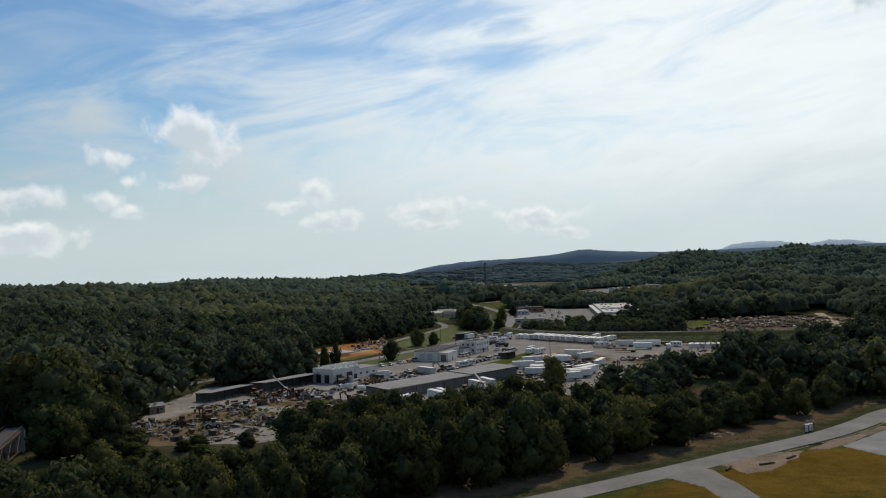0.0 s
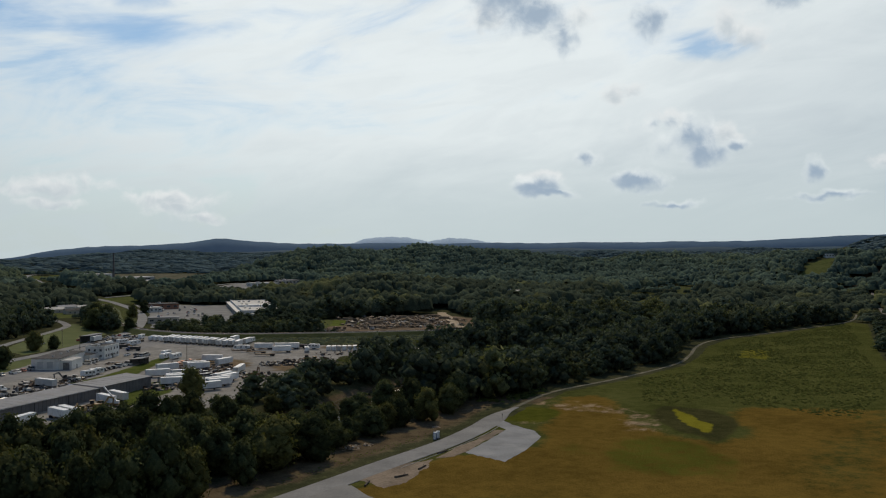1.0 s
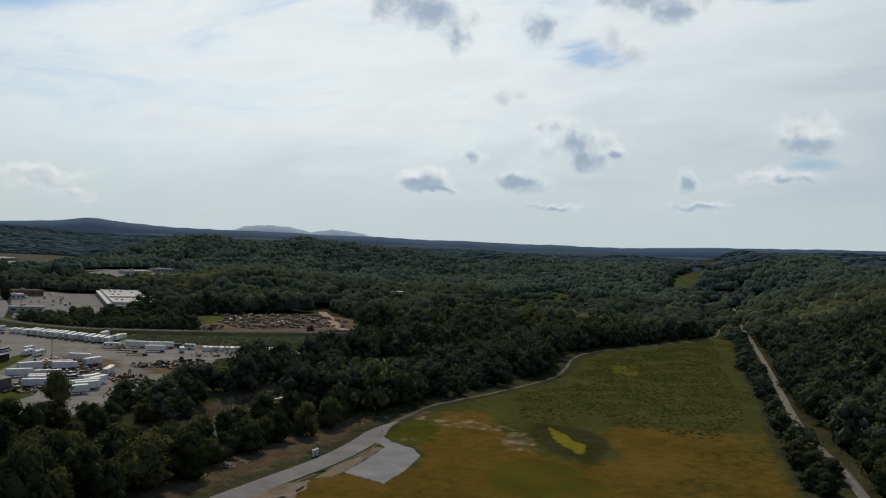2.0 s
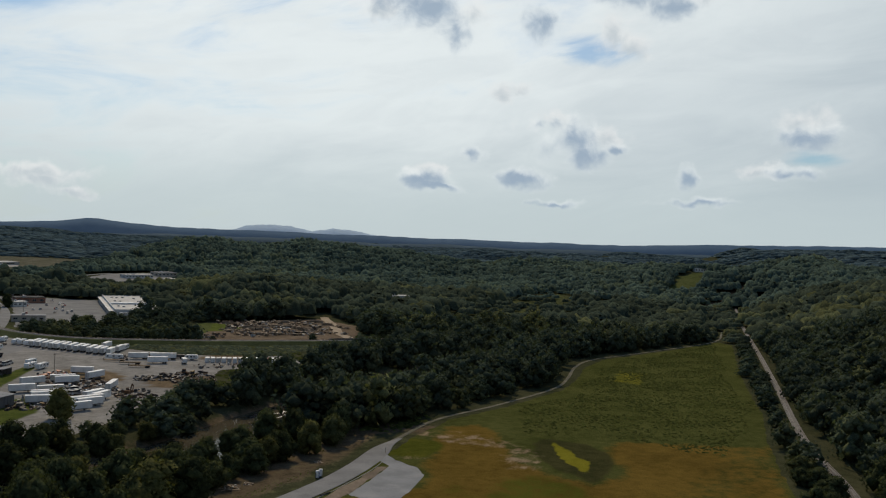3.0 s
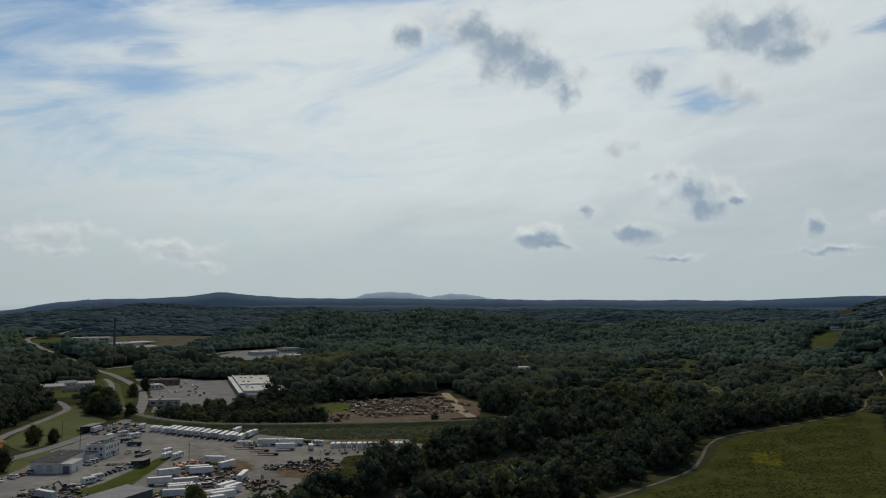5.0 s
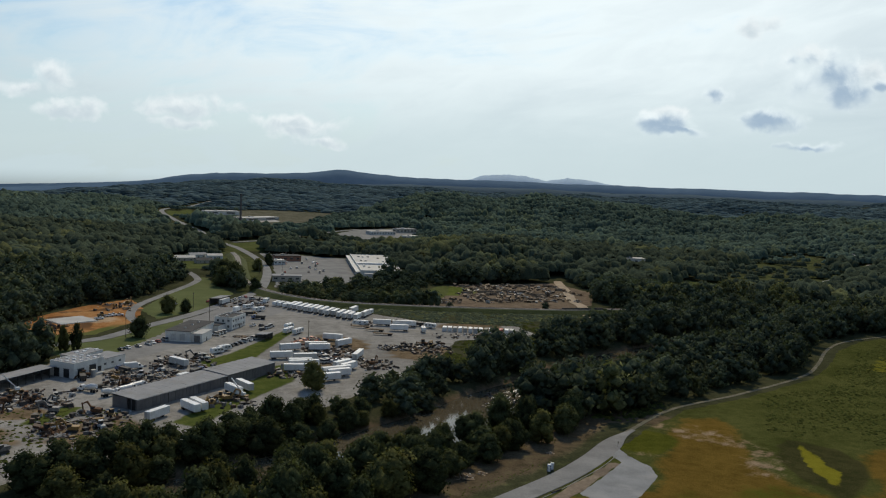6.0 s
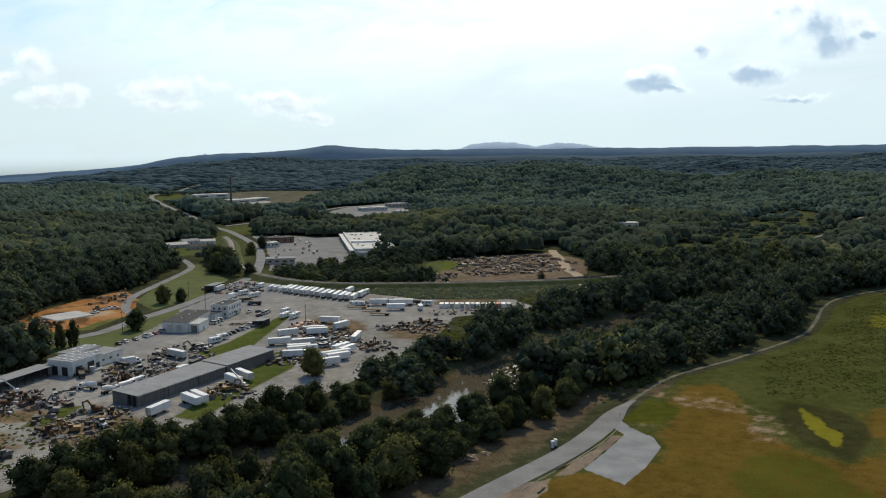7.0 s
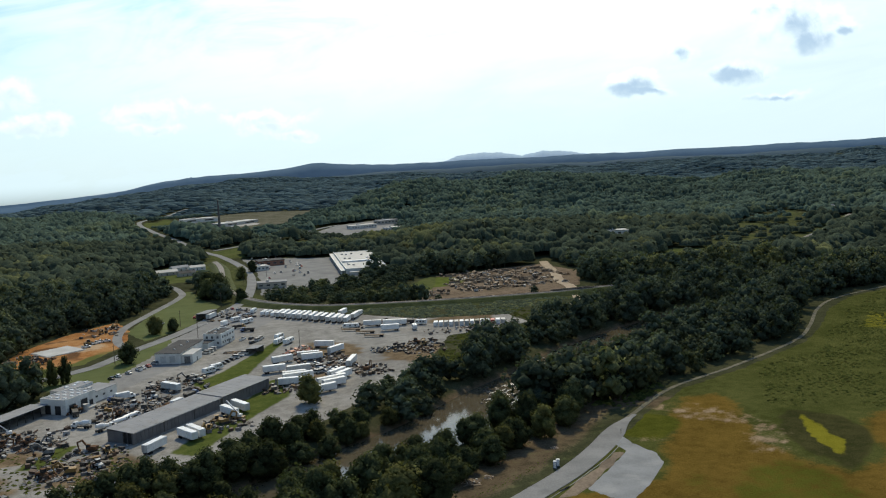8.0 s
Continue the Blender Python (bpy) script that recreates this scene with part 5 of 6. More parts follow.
def plaza():
    ob = thing("shopping_plaza", "long white shopping plaza with a flat grey roof and raised band", "shopping plaza")
    part("hall", box(0, 150, 0, 38, 0, 5.0), WALL_WHITE, ob)
    part("roof", box(0.4, 149.6, 0.4, 37.6, 5.0, 5.1), ROOF_PALE, ob, "pale grey flat roof")
    for x0, x1, y0, y1, h in ((-0.1, 150.1, 37.7, 38.2, 6.0), (-0.1, 0.3, -0.1, 37.7, 5.5), (149.7, 150.1, -0.1, 37.7, 5.5), (0.3, 149.7, -0.1, 0.3, 5.5)):
        part("parapet", box(x0, x1, y0, y1, 4.9, h), WALL_WHITE, ob)
    part("roof_band", box(52, 56, 0.3, 37.6, 5.1, 6.6), WHITE_PAINT, ob, "white raised fire wall across the roof")
    part("arcade_roof", box(-1, 151, 38.2, 42.5, 3.6, 4.1), GREY_PAINT, ob)
    for n in range(25):
        part("column", box(n * 6 + 0.5, n * 6 + 1.0, 41.6, 42.1, 0, 3.6), WALL_WHITE, ob)
    for n in range(12):
        part("shop_window", box(n * 12 + 2, n * 12 + 10, 38.2, 38.3, 0.4, 3.4), GLASS, ob)
    rng = random.Random(5)
    for n in range(16):
        x, y = rng.uniform(6, 128), rng.uniform(5, 33)
        part("roof_unit", box(x, x + rng.uniform(2, 4), y, y + 2, 5.1, 6.1), GREY_PAINT, ob)
    for x in (-1.0,):
        for y in (6, 26):
            part("loading_bay", box(-6, -0.1, y, y + 9, 0, 3.0), GREY_PAINT, ob, "white loading bay")
    return put(ob, 197, 746, 82, z=0.1)


def block_house(name, label, x, y, turn, lx, ly, h, wall, roof, windows=4, z=None):
    """A far flat-roofed block with parapet and a row of windows on two sides."""
    ob = thing(name, label, "building")
    part("wall", box(0, lx, 0, ly, -2, h), wall, ob)
    part("roof", box(-0.4, lx + 0.4, -0.4, ly + 0.4, h, h + 0.5), roof, ob)
    for n in range(windows):
        window(ob, (n + 0.5) * lx / windows, 0, h * 0.55, lx / windows * 0.5, h * 0.35)
    for n in range(max(1, windows // 2)):
        window(ob, 0, (n + 0.5) * ly / max(1, windows // 2), h * 0.55, ly / max(1, windows // 2) * 0.5, h * 0.35, "y")
    part("roof_unit", box(lx * 0.3, lx * 0.4, ly * 0.4, ly * 0.6, h + 0.5, h + 1.8), GREY_PAINT, ob)
    return put(ob, x, y, turn, z)


long_shed(), workshop(), grey_building(), office(), plaza()
put(open_shed("lean_to_shed", "long open-fronted shed with a pale rusty roof", 34, 9, 4.4, 8), -76, 365, 52, z=0.05)
put(open_shed("equipment_shed", "old open equipment shed with a sagging dark roof", 26, 8, 3.9, 6), -95, 343, 58, z=0.05)
put(open_shed("truck_canopy", "small open canopy with a pale flat roof", 16, 7, 4.6, 3), 25, 588, 58, z=0.05)
put(open_shed("loading_shelter", "dark open shelter on the grass island", 9, 6, 3.6, 2), 42, 461, 55, z=0.05)
hut("yard_hut", "small tin-roofed hut at the yard's corner", -112, 318, 40, 6, 5, 3, TIMBER, ROOF_METAL)
hut("side_house", "low house with a pale roof behind the lawn", 0, 862, 10, 20, 11, 3.4, WALL_TAN, ROOF_PALE)
hut("side_house", "white house with a grey roof behind the lawn", 16, 890, 25, 18, 10, 3.4, WALL_WHITE, ROOF_METAL)
hut("side_house", "tan shed near the lawn's end", 20, 842, 15, 16, 9, 3.4, WALL_TAN, ROOF_DARK)
hut("side_house", "small white house at the wood's edge", 32, 886, 5, 15, 9, 3.4, WALL_WHITE, ROOF_PALE)
hut("hillside_house", "white house on the wooded hill", 1203, 890, -30, 16, 10, 6, WALL_WHITE, ROOF_PALE)
block_house("strip_shop", "low dark-fronted shop at the car park's edge", 76, 716, -8, 24, 12, 4.2, WALL_TAN, ROOF_METAL)
block_house("corner_shop", "dark brick shop beside the car park", 98, 872, 4, 26, 18, 5.0, BRICK, ROOF_DARK)
block_house("motel", "small pale shop by the highway", 92, 838, 12, 12, 12, 4.0, WALL_WHITE, ROOF_PALE, 3)
block_house("school_block", "long white school building with a flat roof", 266, 1172, 15, 40, 15, 4.6, WALL_WHITE, ROOF_PALE, 9)
block_house("school_block", "white school wing on the hillside", 306, 1128, 22, 22, 12, 4.2, WALL_WHITE, ROOF_PALE, 5)
block_house("school_block", "tan school hall with a grey roof", 322, 1222, 18, 30, 20, 5.5, WALL_TAN, ROOF_METAL, 5)
block_house("works_hall", "long pale works hall far up the valley", 58, 1530, 12, 60, 24, 6, WALL_WHITE, ROOF_PALE, 2)
block_house("works_hall", "wide pale slab-roofed works building", 112, 1395, 40, 80, 26, 5, CONCRETE, ROOF_PALE, 2)
block_house("hill_lodge", "long white building on a grassy hilltop", 1092, 930, -28, 26, 12, 6, WALL_WHITE, ROOF_PALE, 6)
block_house("wood_store", "long white roof among the trees", 838, 898, -20, 28, 12, 7, WALL_WHITE, ROOF_PALE, 5)
block_house("tree_house_block", "pale roofed building hidden by trees", 462, 818, -15, 26, 14, 6, WALL_WHITE, ROOF_PALE, 4)
block_house("flats_shed", "low white roof beside the scrubby flats", 392, 640, 28, 15, 8, 3.2, WALL_WHITE, ROOF_PALE, 3)
block_house("far_farm", "far white farm roof among trees", 905, 985, -25, 30, 14, 9, WALL_WHITE, ROOF_PALE, 4)

stack = thing("chimney", "tall slender dark works chimney", "chimney")
part("shaft", rod((0, 0, -3), (0, 0, 44), 1.8, sides=14, r2=1.1), surface("sooty_brick", (0.10, 0.09, 0.09), (0.17, 0.155, 0.15), 0.9, 0.3, 2.0), stack)
part("cap", rod((0, 0, 43.8), (0, 0, 45), 1.4, sides=14), FRAME_DARK, stack)
put(stack, 101, 1330)

slab = thing("foundation_slab", "fresh white concrete slab on red clay", "foundation")
part("deck", box(0, 22, 0, 20, 0, 0.5), ROOF_PALE, slab)
part("footing", box(-0.5, 22.5, -0.5, 20.5, 0, 0.25), CONCRETE, slab)
put(slab, -66, 518, 32, z=0.06)


# ---- vehicles and machines ----
def wheel(parent, x, y, r=0.5, w=0.3):
    tyre = part("wheel", rod((x, y - w / 2, r), (x, y + w / 2, r), r, sides=12), RUBBER, parent)
    if r > 0.7:
        part("rim", rod((x, y - w / 2 - 0.02, r), (x, y + w / 2 + 0.02, r), r * 0.5, sides=8), SILVER, tyre)


def semi_trailer(length, paint, label):
    """A box trailer on two axles, its nose towards +x."""
    ob = thing("semi_trailer", label, "trailer", "parked trailers")
    h = 2.75
    part("box", box(-length / 2, length / 2, -1.28, 1.28, 1.1, 1.1 + h), paint, ob)
    part("roof", box(-length / 2 + 0.05, length / 2 - 0.05, -1.22, 1.22, 1.1 + h, 1.16 + h), WHITE_PAINT, ob)
    posts = bmesh.new()
    for n in range(int(length / 1.2)):
        for y in (-1.31, 1.28):
            box(-length / 2 + 0.3 + n * 1.2, -length / 2 + 0.38 + n * 1.2, y, y + 0.03, 1.15, 1.05 + h, posts)
    tagged(part("side_ribbing", posts, paint, ob), kind="stuff")
    for y in (-1.2, 0.02):
        part("rear_door", box(-length / 2 - 0.05, -length / 2, y, y + 1.18, 1.2, 1.0 + h), GREY_PAINT, ob)
    part("chassis", box(-length / 2 + 0.2, length / 2 - 1, -0.6, 0.6, 0.75, 1.1), FRAME_DARK, ob)
    part("landing_gear", box(length / 2 - 3, length / 2 - 2.8, -0.8, 0.8, 0, 1.1), FRAME_DARK, ob)
    for x in (-length / 2 + 1.2, -length / 2 + 2.4):
        for y in (-1.05, 1.05):
            wheel(ob, x, y, 0.5, 0.4)
    return ob


def camper(length, label):
    """A white travel trailer with rounded ends, windows, door and stripe."""
    ob = thing("travel_trailer", label, "caravan", "parked trailers")
    L = length / 2
    part("body", extrude([(-L, 0.7), (-L - 0.1, 2.0), (-L + 0.2, 3.1), (L - 0.5, 3.15), (L, 2.6), (L + 0.25, 1.6), (L - 0.3, 0.7)], -1.2, 1.2), WHITE_PAINT, ob)
    part("stripe", box(-L, L - 0.4, -1.22, 1.22, 1.25, 1.5), GREY_PAINT, ob)
    for x in (-L + 1.2, -0.4, L - 1.8):
        for y in (-1.24, 1.2):
            part("window", box(x, x + 1.1, y, y + 0.04, 1.75, 2.45), GLASS, ob)
    part("door", box(0.9, 1.6, -1.26, -1.2, 0.8, 2.7), GREY_PAINT, ob)
    part("roof_unit", box(-0.5, 0.5, -0.4, 0.4, 3.1, 3.4, taper=0.08), WHITE_PAINT, ob)
    part("drawbar", box(L, L + 1.4, -0.1, 0.1, 0.5, 0.65), FRAME_DARK, ob)
    for x in (-0.5, 0.4):
        for y in (-1.1, 1.1):
            wheel(ob, x, y, 0.38, 0.25)
    return ob


def flatbed(length, label):
    ob = thing("flatbed_trailer", label, "trailer", "flatbed trailers")
    part("deck", box(-length / 2, length / 2, -1.25, 1.25, 1.15, 1.35), TIMBER, ob)
    part("chassis", box(-length / 2, length / 2, -0.5, 0.5, 0.8, 1.15), FRAME_DARK, ob)
    part("headboard", box(length / 2 - 0.1, length / 2, -1.25, 1.25, 1.35, 2.3), SCRAP, ob)
    for x in (-length / 2 + 1, -length / 2 + 2.2):
        for y in (-1.05, 1.05):
            wheel(ob, x, y, 0.5, 0.4)
    return ob


def car(paint, label, kind="car"):
    """A parked car, van or pickup: body, glass, roof, lights and wheels."""
    ob = thing({"car": "car", "pickup": "pickup_truck", "van": "van"}[kind], label, kind if kind != "pickup" else "pickup truck", "parked cars")
    tall = {"car": 0, "pickup": 0.25, "van": 0.3}[kind]
    L = 2.2 if kind == "car" else 2.7
    part("body", extrude([(-L, 0.35), (-L - 0.03, 0.85 + tall), (-L + 0.2, 0.98 + tall), (L * 0.45, 0.98 + tall), (L - 0.15, 0.82 + tall), (L, 0.6), (L - 0.05, 0.35)], -0.88, 0.88), paint, ob)
    front = L * 0.5
    back = {"car": -L * 0.85, "pickup": -L * 0.15, "van": -L * 0.98}[kind]
    top = 1.45 + tall * (2.2 if kind == "van" else 1.3)
    part("glass", extrude([(back, 0.97 + tall), (back + 0.35, top), (front - 0.75, top), (front, 0.97 + tall)], -0.78, 0.78), GLASS, ob)
    part("roof", box(back + 0.3, front - 0.7, -0.76, 0.76, top, top + 0.06), paint, ob)
    for y in (-0.6, 0.6):
        part("headlight", box(L - 0.04, L + 0.02, y - 0.18, y + 0.18, 0.6, 0.75), SILVER, ob)
    if kind == "pickup":
        part("load_bed", box(-L + 0.1, back - 0.1, -0.75, 0.75, 0.99 + tall, 1.02 + tall), DARK, ob)
    for x in (-L * 0.62, L * 0.62):
        for y in (-0.8, 0.8):
            wheel(ob, x, y, 0.33 + tall * 0.2, 0.22)
    return ob


def lorry(paint, body, label):
    """A truck: cab, windscreen, a dump body, a box or a tank behind."""
    ob = thing({"dump": "dump_truck", "box": "box_truck", "tank": "tank_truck", "mixer": "mixer_truck"}[body], label, "truck", "parked trucks")
    part("cab", extrude([(2.0, 0.8), (2.0, 2.7), (3.2, 2.7), (3.5, 1.8), (4.4, 1.7), (4.5, 0.8)], -1.15, 1.15), paint, ob)
    part("windscreen", extrude([(3.24, 2.6), (3.52, 1.85), (3.56, 1.85), (3.28, 2.6)], -1.0, 1.0), GLASS, ob)
    for y in (-1.17, 1.13):
        part("side_window", box(2.3, 3.1, y, y + 0.04, 1.8, 2.5), GLASS, ob)
    part("chassis", box(-3.8, 4.2, -0.45, 0.45, 0.7, 1.0), FRAME_DARK, ob)
    if body == "dump":
        part("dump_body", extrude([(-3.9, 1.1), (-4.2, 2.4), (1.8, 2.5), (1.8, 1.0)], -1.2, 1.2), FRAME_DARK, ob)
    elif body == "box":
        part("cargo_box", box(-4, 1.8, -1.2, 1.2, 1.0, 3.5), WHITE_PAINT, ob)
    elif body == "tank":
        part("tank", rod((-4, 0, 1.95), (1.7, 0, 1.95), 0.95, sides=14), WHITE_PAINT, ob)
    else:
        d = part("drum", rod((-3.8, 0, 2.7), (-1.2, 0, 2.3), 0.8, sides=12, r2=1.2), WHITE_PAINT, ob)
        part("drum_nose", rod((-1.2, 0, 2.3), (1.4, 0, 1.9), 1.2, sides=12, r2=0.6), WHITE_PAINT, d)
    for x in (3.3, -2.0, -3.2):
        for y in (-1.0, 1.0):
            wheel(ob, x, y, 0.5, 0.35)
    return ob


def loader(paint, label):
    """A wheel loader with cab, lift arms and bucket."""
    ob = thing("wheel_loader", label, "loader", "old machines")
    part("body", extrude([(-3, 0.9), (-3, 1.9), (-0.6, 2.1), (0.4, 1.4), (2.0, 1.3), (2.0, 0.8)], -0.9, 0.9), paint, ob)
    c = part("cab", box(-1.0, 0.5, -0.7, 0.7, 1.9, 3.2, taper=0.08), GLASS, ob)
    part("cab_roof", box(-1.15, 0.65, -0.8, 0.8, 3.2, 3.32), paint, c)
    for y in (-0.65, 0.45):
        part("lift_arm", extrude([(0.4, 1.9), (0.6, 2.1), (3.2, 1.0), (3.1, 0.7)], y, y + 0.2), paint, ob)
    part("bucket", extrude([(3.0, 0.2), (3.0, 1.2), (3.3, 1.2), (4.1, 0.15), (3.2, 0.1)], -1.35, 1.35), RUST, ob)
    part("exhaust", rod((-1.8, 0.3, 2.0), (-1.8, 0.3, 2.9), 0.08), FRAME_DARK, ob)
    for x in (-1.7, 1.5):
        for y in (-1.05, 1.05):
            wheel(ob, x, y, 0.75, 0.55)
    return ob


def digger(paint, label):
    """An excavator: tracks, turning house, boom, stick and bucket."""
    ob = thing("excavator", label, "excavator", "old machines")
    for y in (-1.3, 0.75):
        part("track", extrude([(-2, 0.35), (-1.7, 0.85), (1.7, 0.85), (2, 0.35), (1.7, 0.02), (-1.7, 0.02)], y, y + 0.55), FRAME_DARK, ob)
    part("house", extrude([(-2.2, 1.0), (-2.3, 2.2), (0.2, 2.3), (1.4, 1.7), (1.4, 1.0)], -1.25, 1.25), paint, ob)
    c = part("cab", box(0.0, 1.5, 0.2, 1.2, 1.7, 3.0, taper=0.06), GLASS, ob)
    part("cab_roof", box(-0.1, 1.55, 0.15, 1.25, 3.0, 3.1), paint, c)
    b = part("boom", extrude([(1.0, 1.6), (3.2, 4.6), (3.6, 4.6), (5.6, 3.6), (5.5, 3.2), (3.5, 3.9), (1.5, 1.3)], -0.55, -0.15), paint, ob)
    part("stick", extrude([(5.2, 3.9), (5.7, 3.8), (5.2, 0.9), (4.8, 1.0)], -0.5, -0.2), paint, b)
    part("bucket", extrude([(4.7, 1.0), (5.4, 1.1), (5.3, 0.2), (4.5, 0.1), (4.1, 0.5)], -0.8, 0.1), RUST, b)
    return ob


def crane(label):
    """A truck-mounted lift with a slanting white boom."""
    ob = thing("boom_lift", label, "crane", "old machines")
    part("base", box(-2.4, 2.4, -1.1, 1.1, 0.5, 1.3), YELLOW, ob)
    part("turret", box(-1.2, 0.6, -0.8, 0.8, 1.3, 2.3), WHITE_PAINT, ob)
    part("boom", extrude([(-0.6, 2.0), (-0.2, 1.8), (5.2, 7.6), (4.9, 7.9)], -0.3, 0.3), WHITE_PAINT, ob)
    for x in (-1.6, 1.6):
        for y in (-1.05, 1.05):
            wheel(ob, x, y, 0.55, 0.4)
    return ob


def container(paint, label):
    """A shipping container with corrugated sides, corner posts and doors."""
    ob = thing("shipping_container", label, "container", "row of containers")
    for y in (-1.18, 1.18):
        out = 0.06 if y > 0 else -0.06
        line = [(-2.95, 0.0)]
        for n in range(20):
            x = -2.9 + n * 0.29
            line += [(x, 0.0), (x + 0.04, out), (x + 0.15, out), (x + 0.19, 0.0)]
        side = bmesh.new()
        low, high = [[side.verts.new((x, y + 0.012 * (1 if y > 0 else -1) + d, z)) for x, d in line] for z in (0.2, 2.5)]
        for a, b, c, d in zip(low, low[1:], high[1:], high):
            side.faces.new((a, b, c, d))
        part("side_panel", side, paint, ob)
    part("body", box(-2.95, 2.95, -1.18, 1.18, 0.12, 2.55), paint, ob)
    part("roof", box(-2.95, 2.95, -1.18, 1.18, 2.55, 2.6), paint, ob)
    for x in (-3.03, 2.91):
        for y in (-1.22, 1.1):
            part("corner_post", box(x, x + 0.12, y, y + 0.12, 0, 2.6), paint, ob)
    for y in (-1.1, 0.02):
        d = part("door", box(-3.0, -2.95, y, y + 1.08, 0.15, 2.5), paint, ob)
        part("lock_rod", rod((-3.03, y + 0.5, 0.2), (-3.03, y + 0.5, 2.45), 0.03), SILVER, d)
    return ob


def heap(seed, label, mats, wide=4.0, high=1.6, count=26):
    """A heap of scrap: plates, beams, drums and pipes thrown together, a mesh for each sort."""
    ob = thing("scrap_heap", label, "scrap heap", "scrap heaps")
    rng = random.Random(seed)
    for name, m in zip(("plate_scrap", "beam_scrap", "drum_scrap"), mats):
        bm = bmesh.new()
        for n in range(count // len(mats) + 1):
            r = wide * math.sqrt(rng.random()) * 0.9
            a = rng.uniform(0, 6.28)
            z = max(0.05, high * (1 - r / wide) * rng.uniform(0.4, 1.0))
            size = {"plate_scrap": (rng.uniform(0.5, 1.5), rng.uniform(0.4, 1.1), rng.uniform(0.1, 0.7)), "beam_scrap": (rng.uniform(1.2, 2.6), 0.16, 0.16), "drum_scrap": (rng.uniform(0.4, 0.8), rng.uniform(0.4, 0.8), rng.uniform(0.5, 1.0))}[name]
            turn = pose(math.cos(a) * r, math.sin(a) * r, z, rng.uniform(-25, 25), rng.uniform(-25, 25), rng.uniform(0, 180))
            first = len(bm.verts)
            if name == "drum_scrap":
                rod((0, 0, -size[2] / 2), (0, 0, size[2] / 2), size[0] / 2, bm, 7)
            else:
                box(-size[0], size[0], -size[1], size[1], -size[2] / 2, size[2] / 2, bm)
            bm.verts.ensure_lookup_table()
            for v in bm.verts[first:]:
                v.co = turn @ v.co
        tagged(part(name, bm, m, ob), kind="stuff")
    mound = bmesh.new()
    rim = [mound.verts.new((math.cos(i * 0.628) * wide * rng.uniform(0.7, 1.0), math.sin(i * 0.628) * wide * rng.uniform(0.7, 1.0), -0.1)) for i in range(10)]
    mid = [mound.verts.new((v.co.x * 0.5, v.co.y * 0.5, high * rng.uniform(0.3, 0.6))) for v in rim]
    for i in range(10):
        mound.faces.new((rim[i], rim[(i + 1) % 10], mid[(i + 1) % 10], mid[i]))
    mound.faces.new(mid)
    part("mound", mound, DIRT, ob)
    return ob


def stack_of(name, label, material, rows, length, r, category):
    """Pipes or logs lying side by side, a mesh each."""
    ob = thing(name, label, category, "stacked " + category)
    z = r
    for row in range(rows):
        for n in range(rows + 2 - row):
            y = (n - (rows + 1 - row) / 2) * 2.05 * r
            part(category.split()[0], rod((-length / 2, y, z), (length / 2, y, z), r, sides=8), material, ob)
        z += 1.75 * r
    return ob


# ---- rows of trailers and caravans ----
T_LONG = semi_trailer(14.6, WHITE_PAINT, "long white box trailer parked in the yard")
T_SHORT = semi_trailer(11.0, WHITE_PAINT, "white box trailer used for storage")
T_GREY = semi_trailer(11.5, GREY_PAINT, "grey weathered box trailer in the yard")
CAMP = camper(9.5, "white travel trailer parked in a row")
CAMP_SMALL = camper(7.0, "small white travel trailer in the yard")
FLAT = flatbed(11.5, "empty timber-decked flatbed trailer")
used = set()


def stand(proto, x, y, turn, z=None, scale=1.0):
    """Stand the first of a kind itself, then copies of it."""
    if proto.name in used:
        return again(proto, x, y, turn, z, scale)
    used.add(proto.name)
    return put(proto, x, y, turn, z, scale)


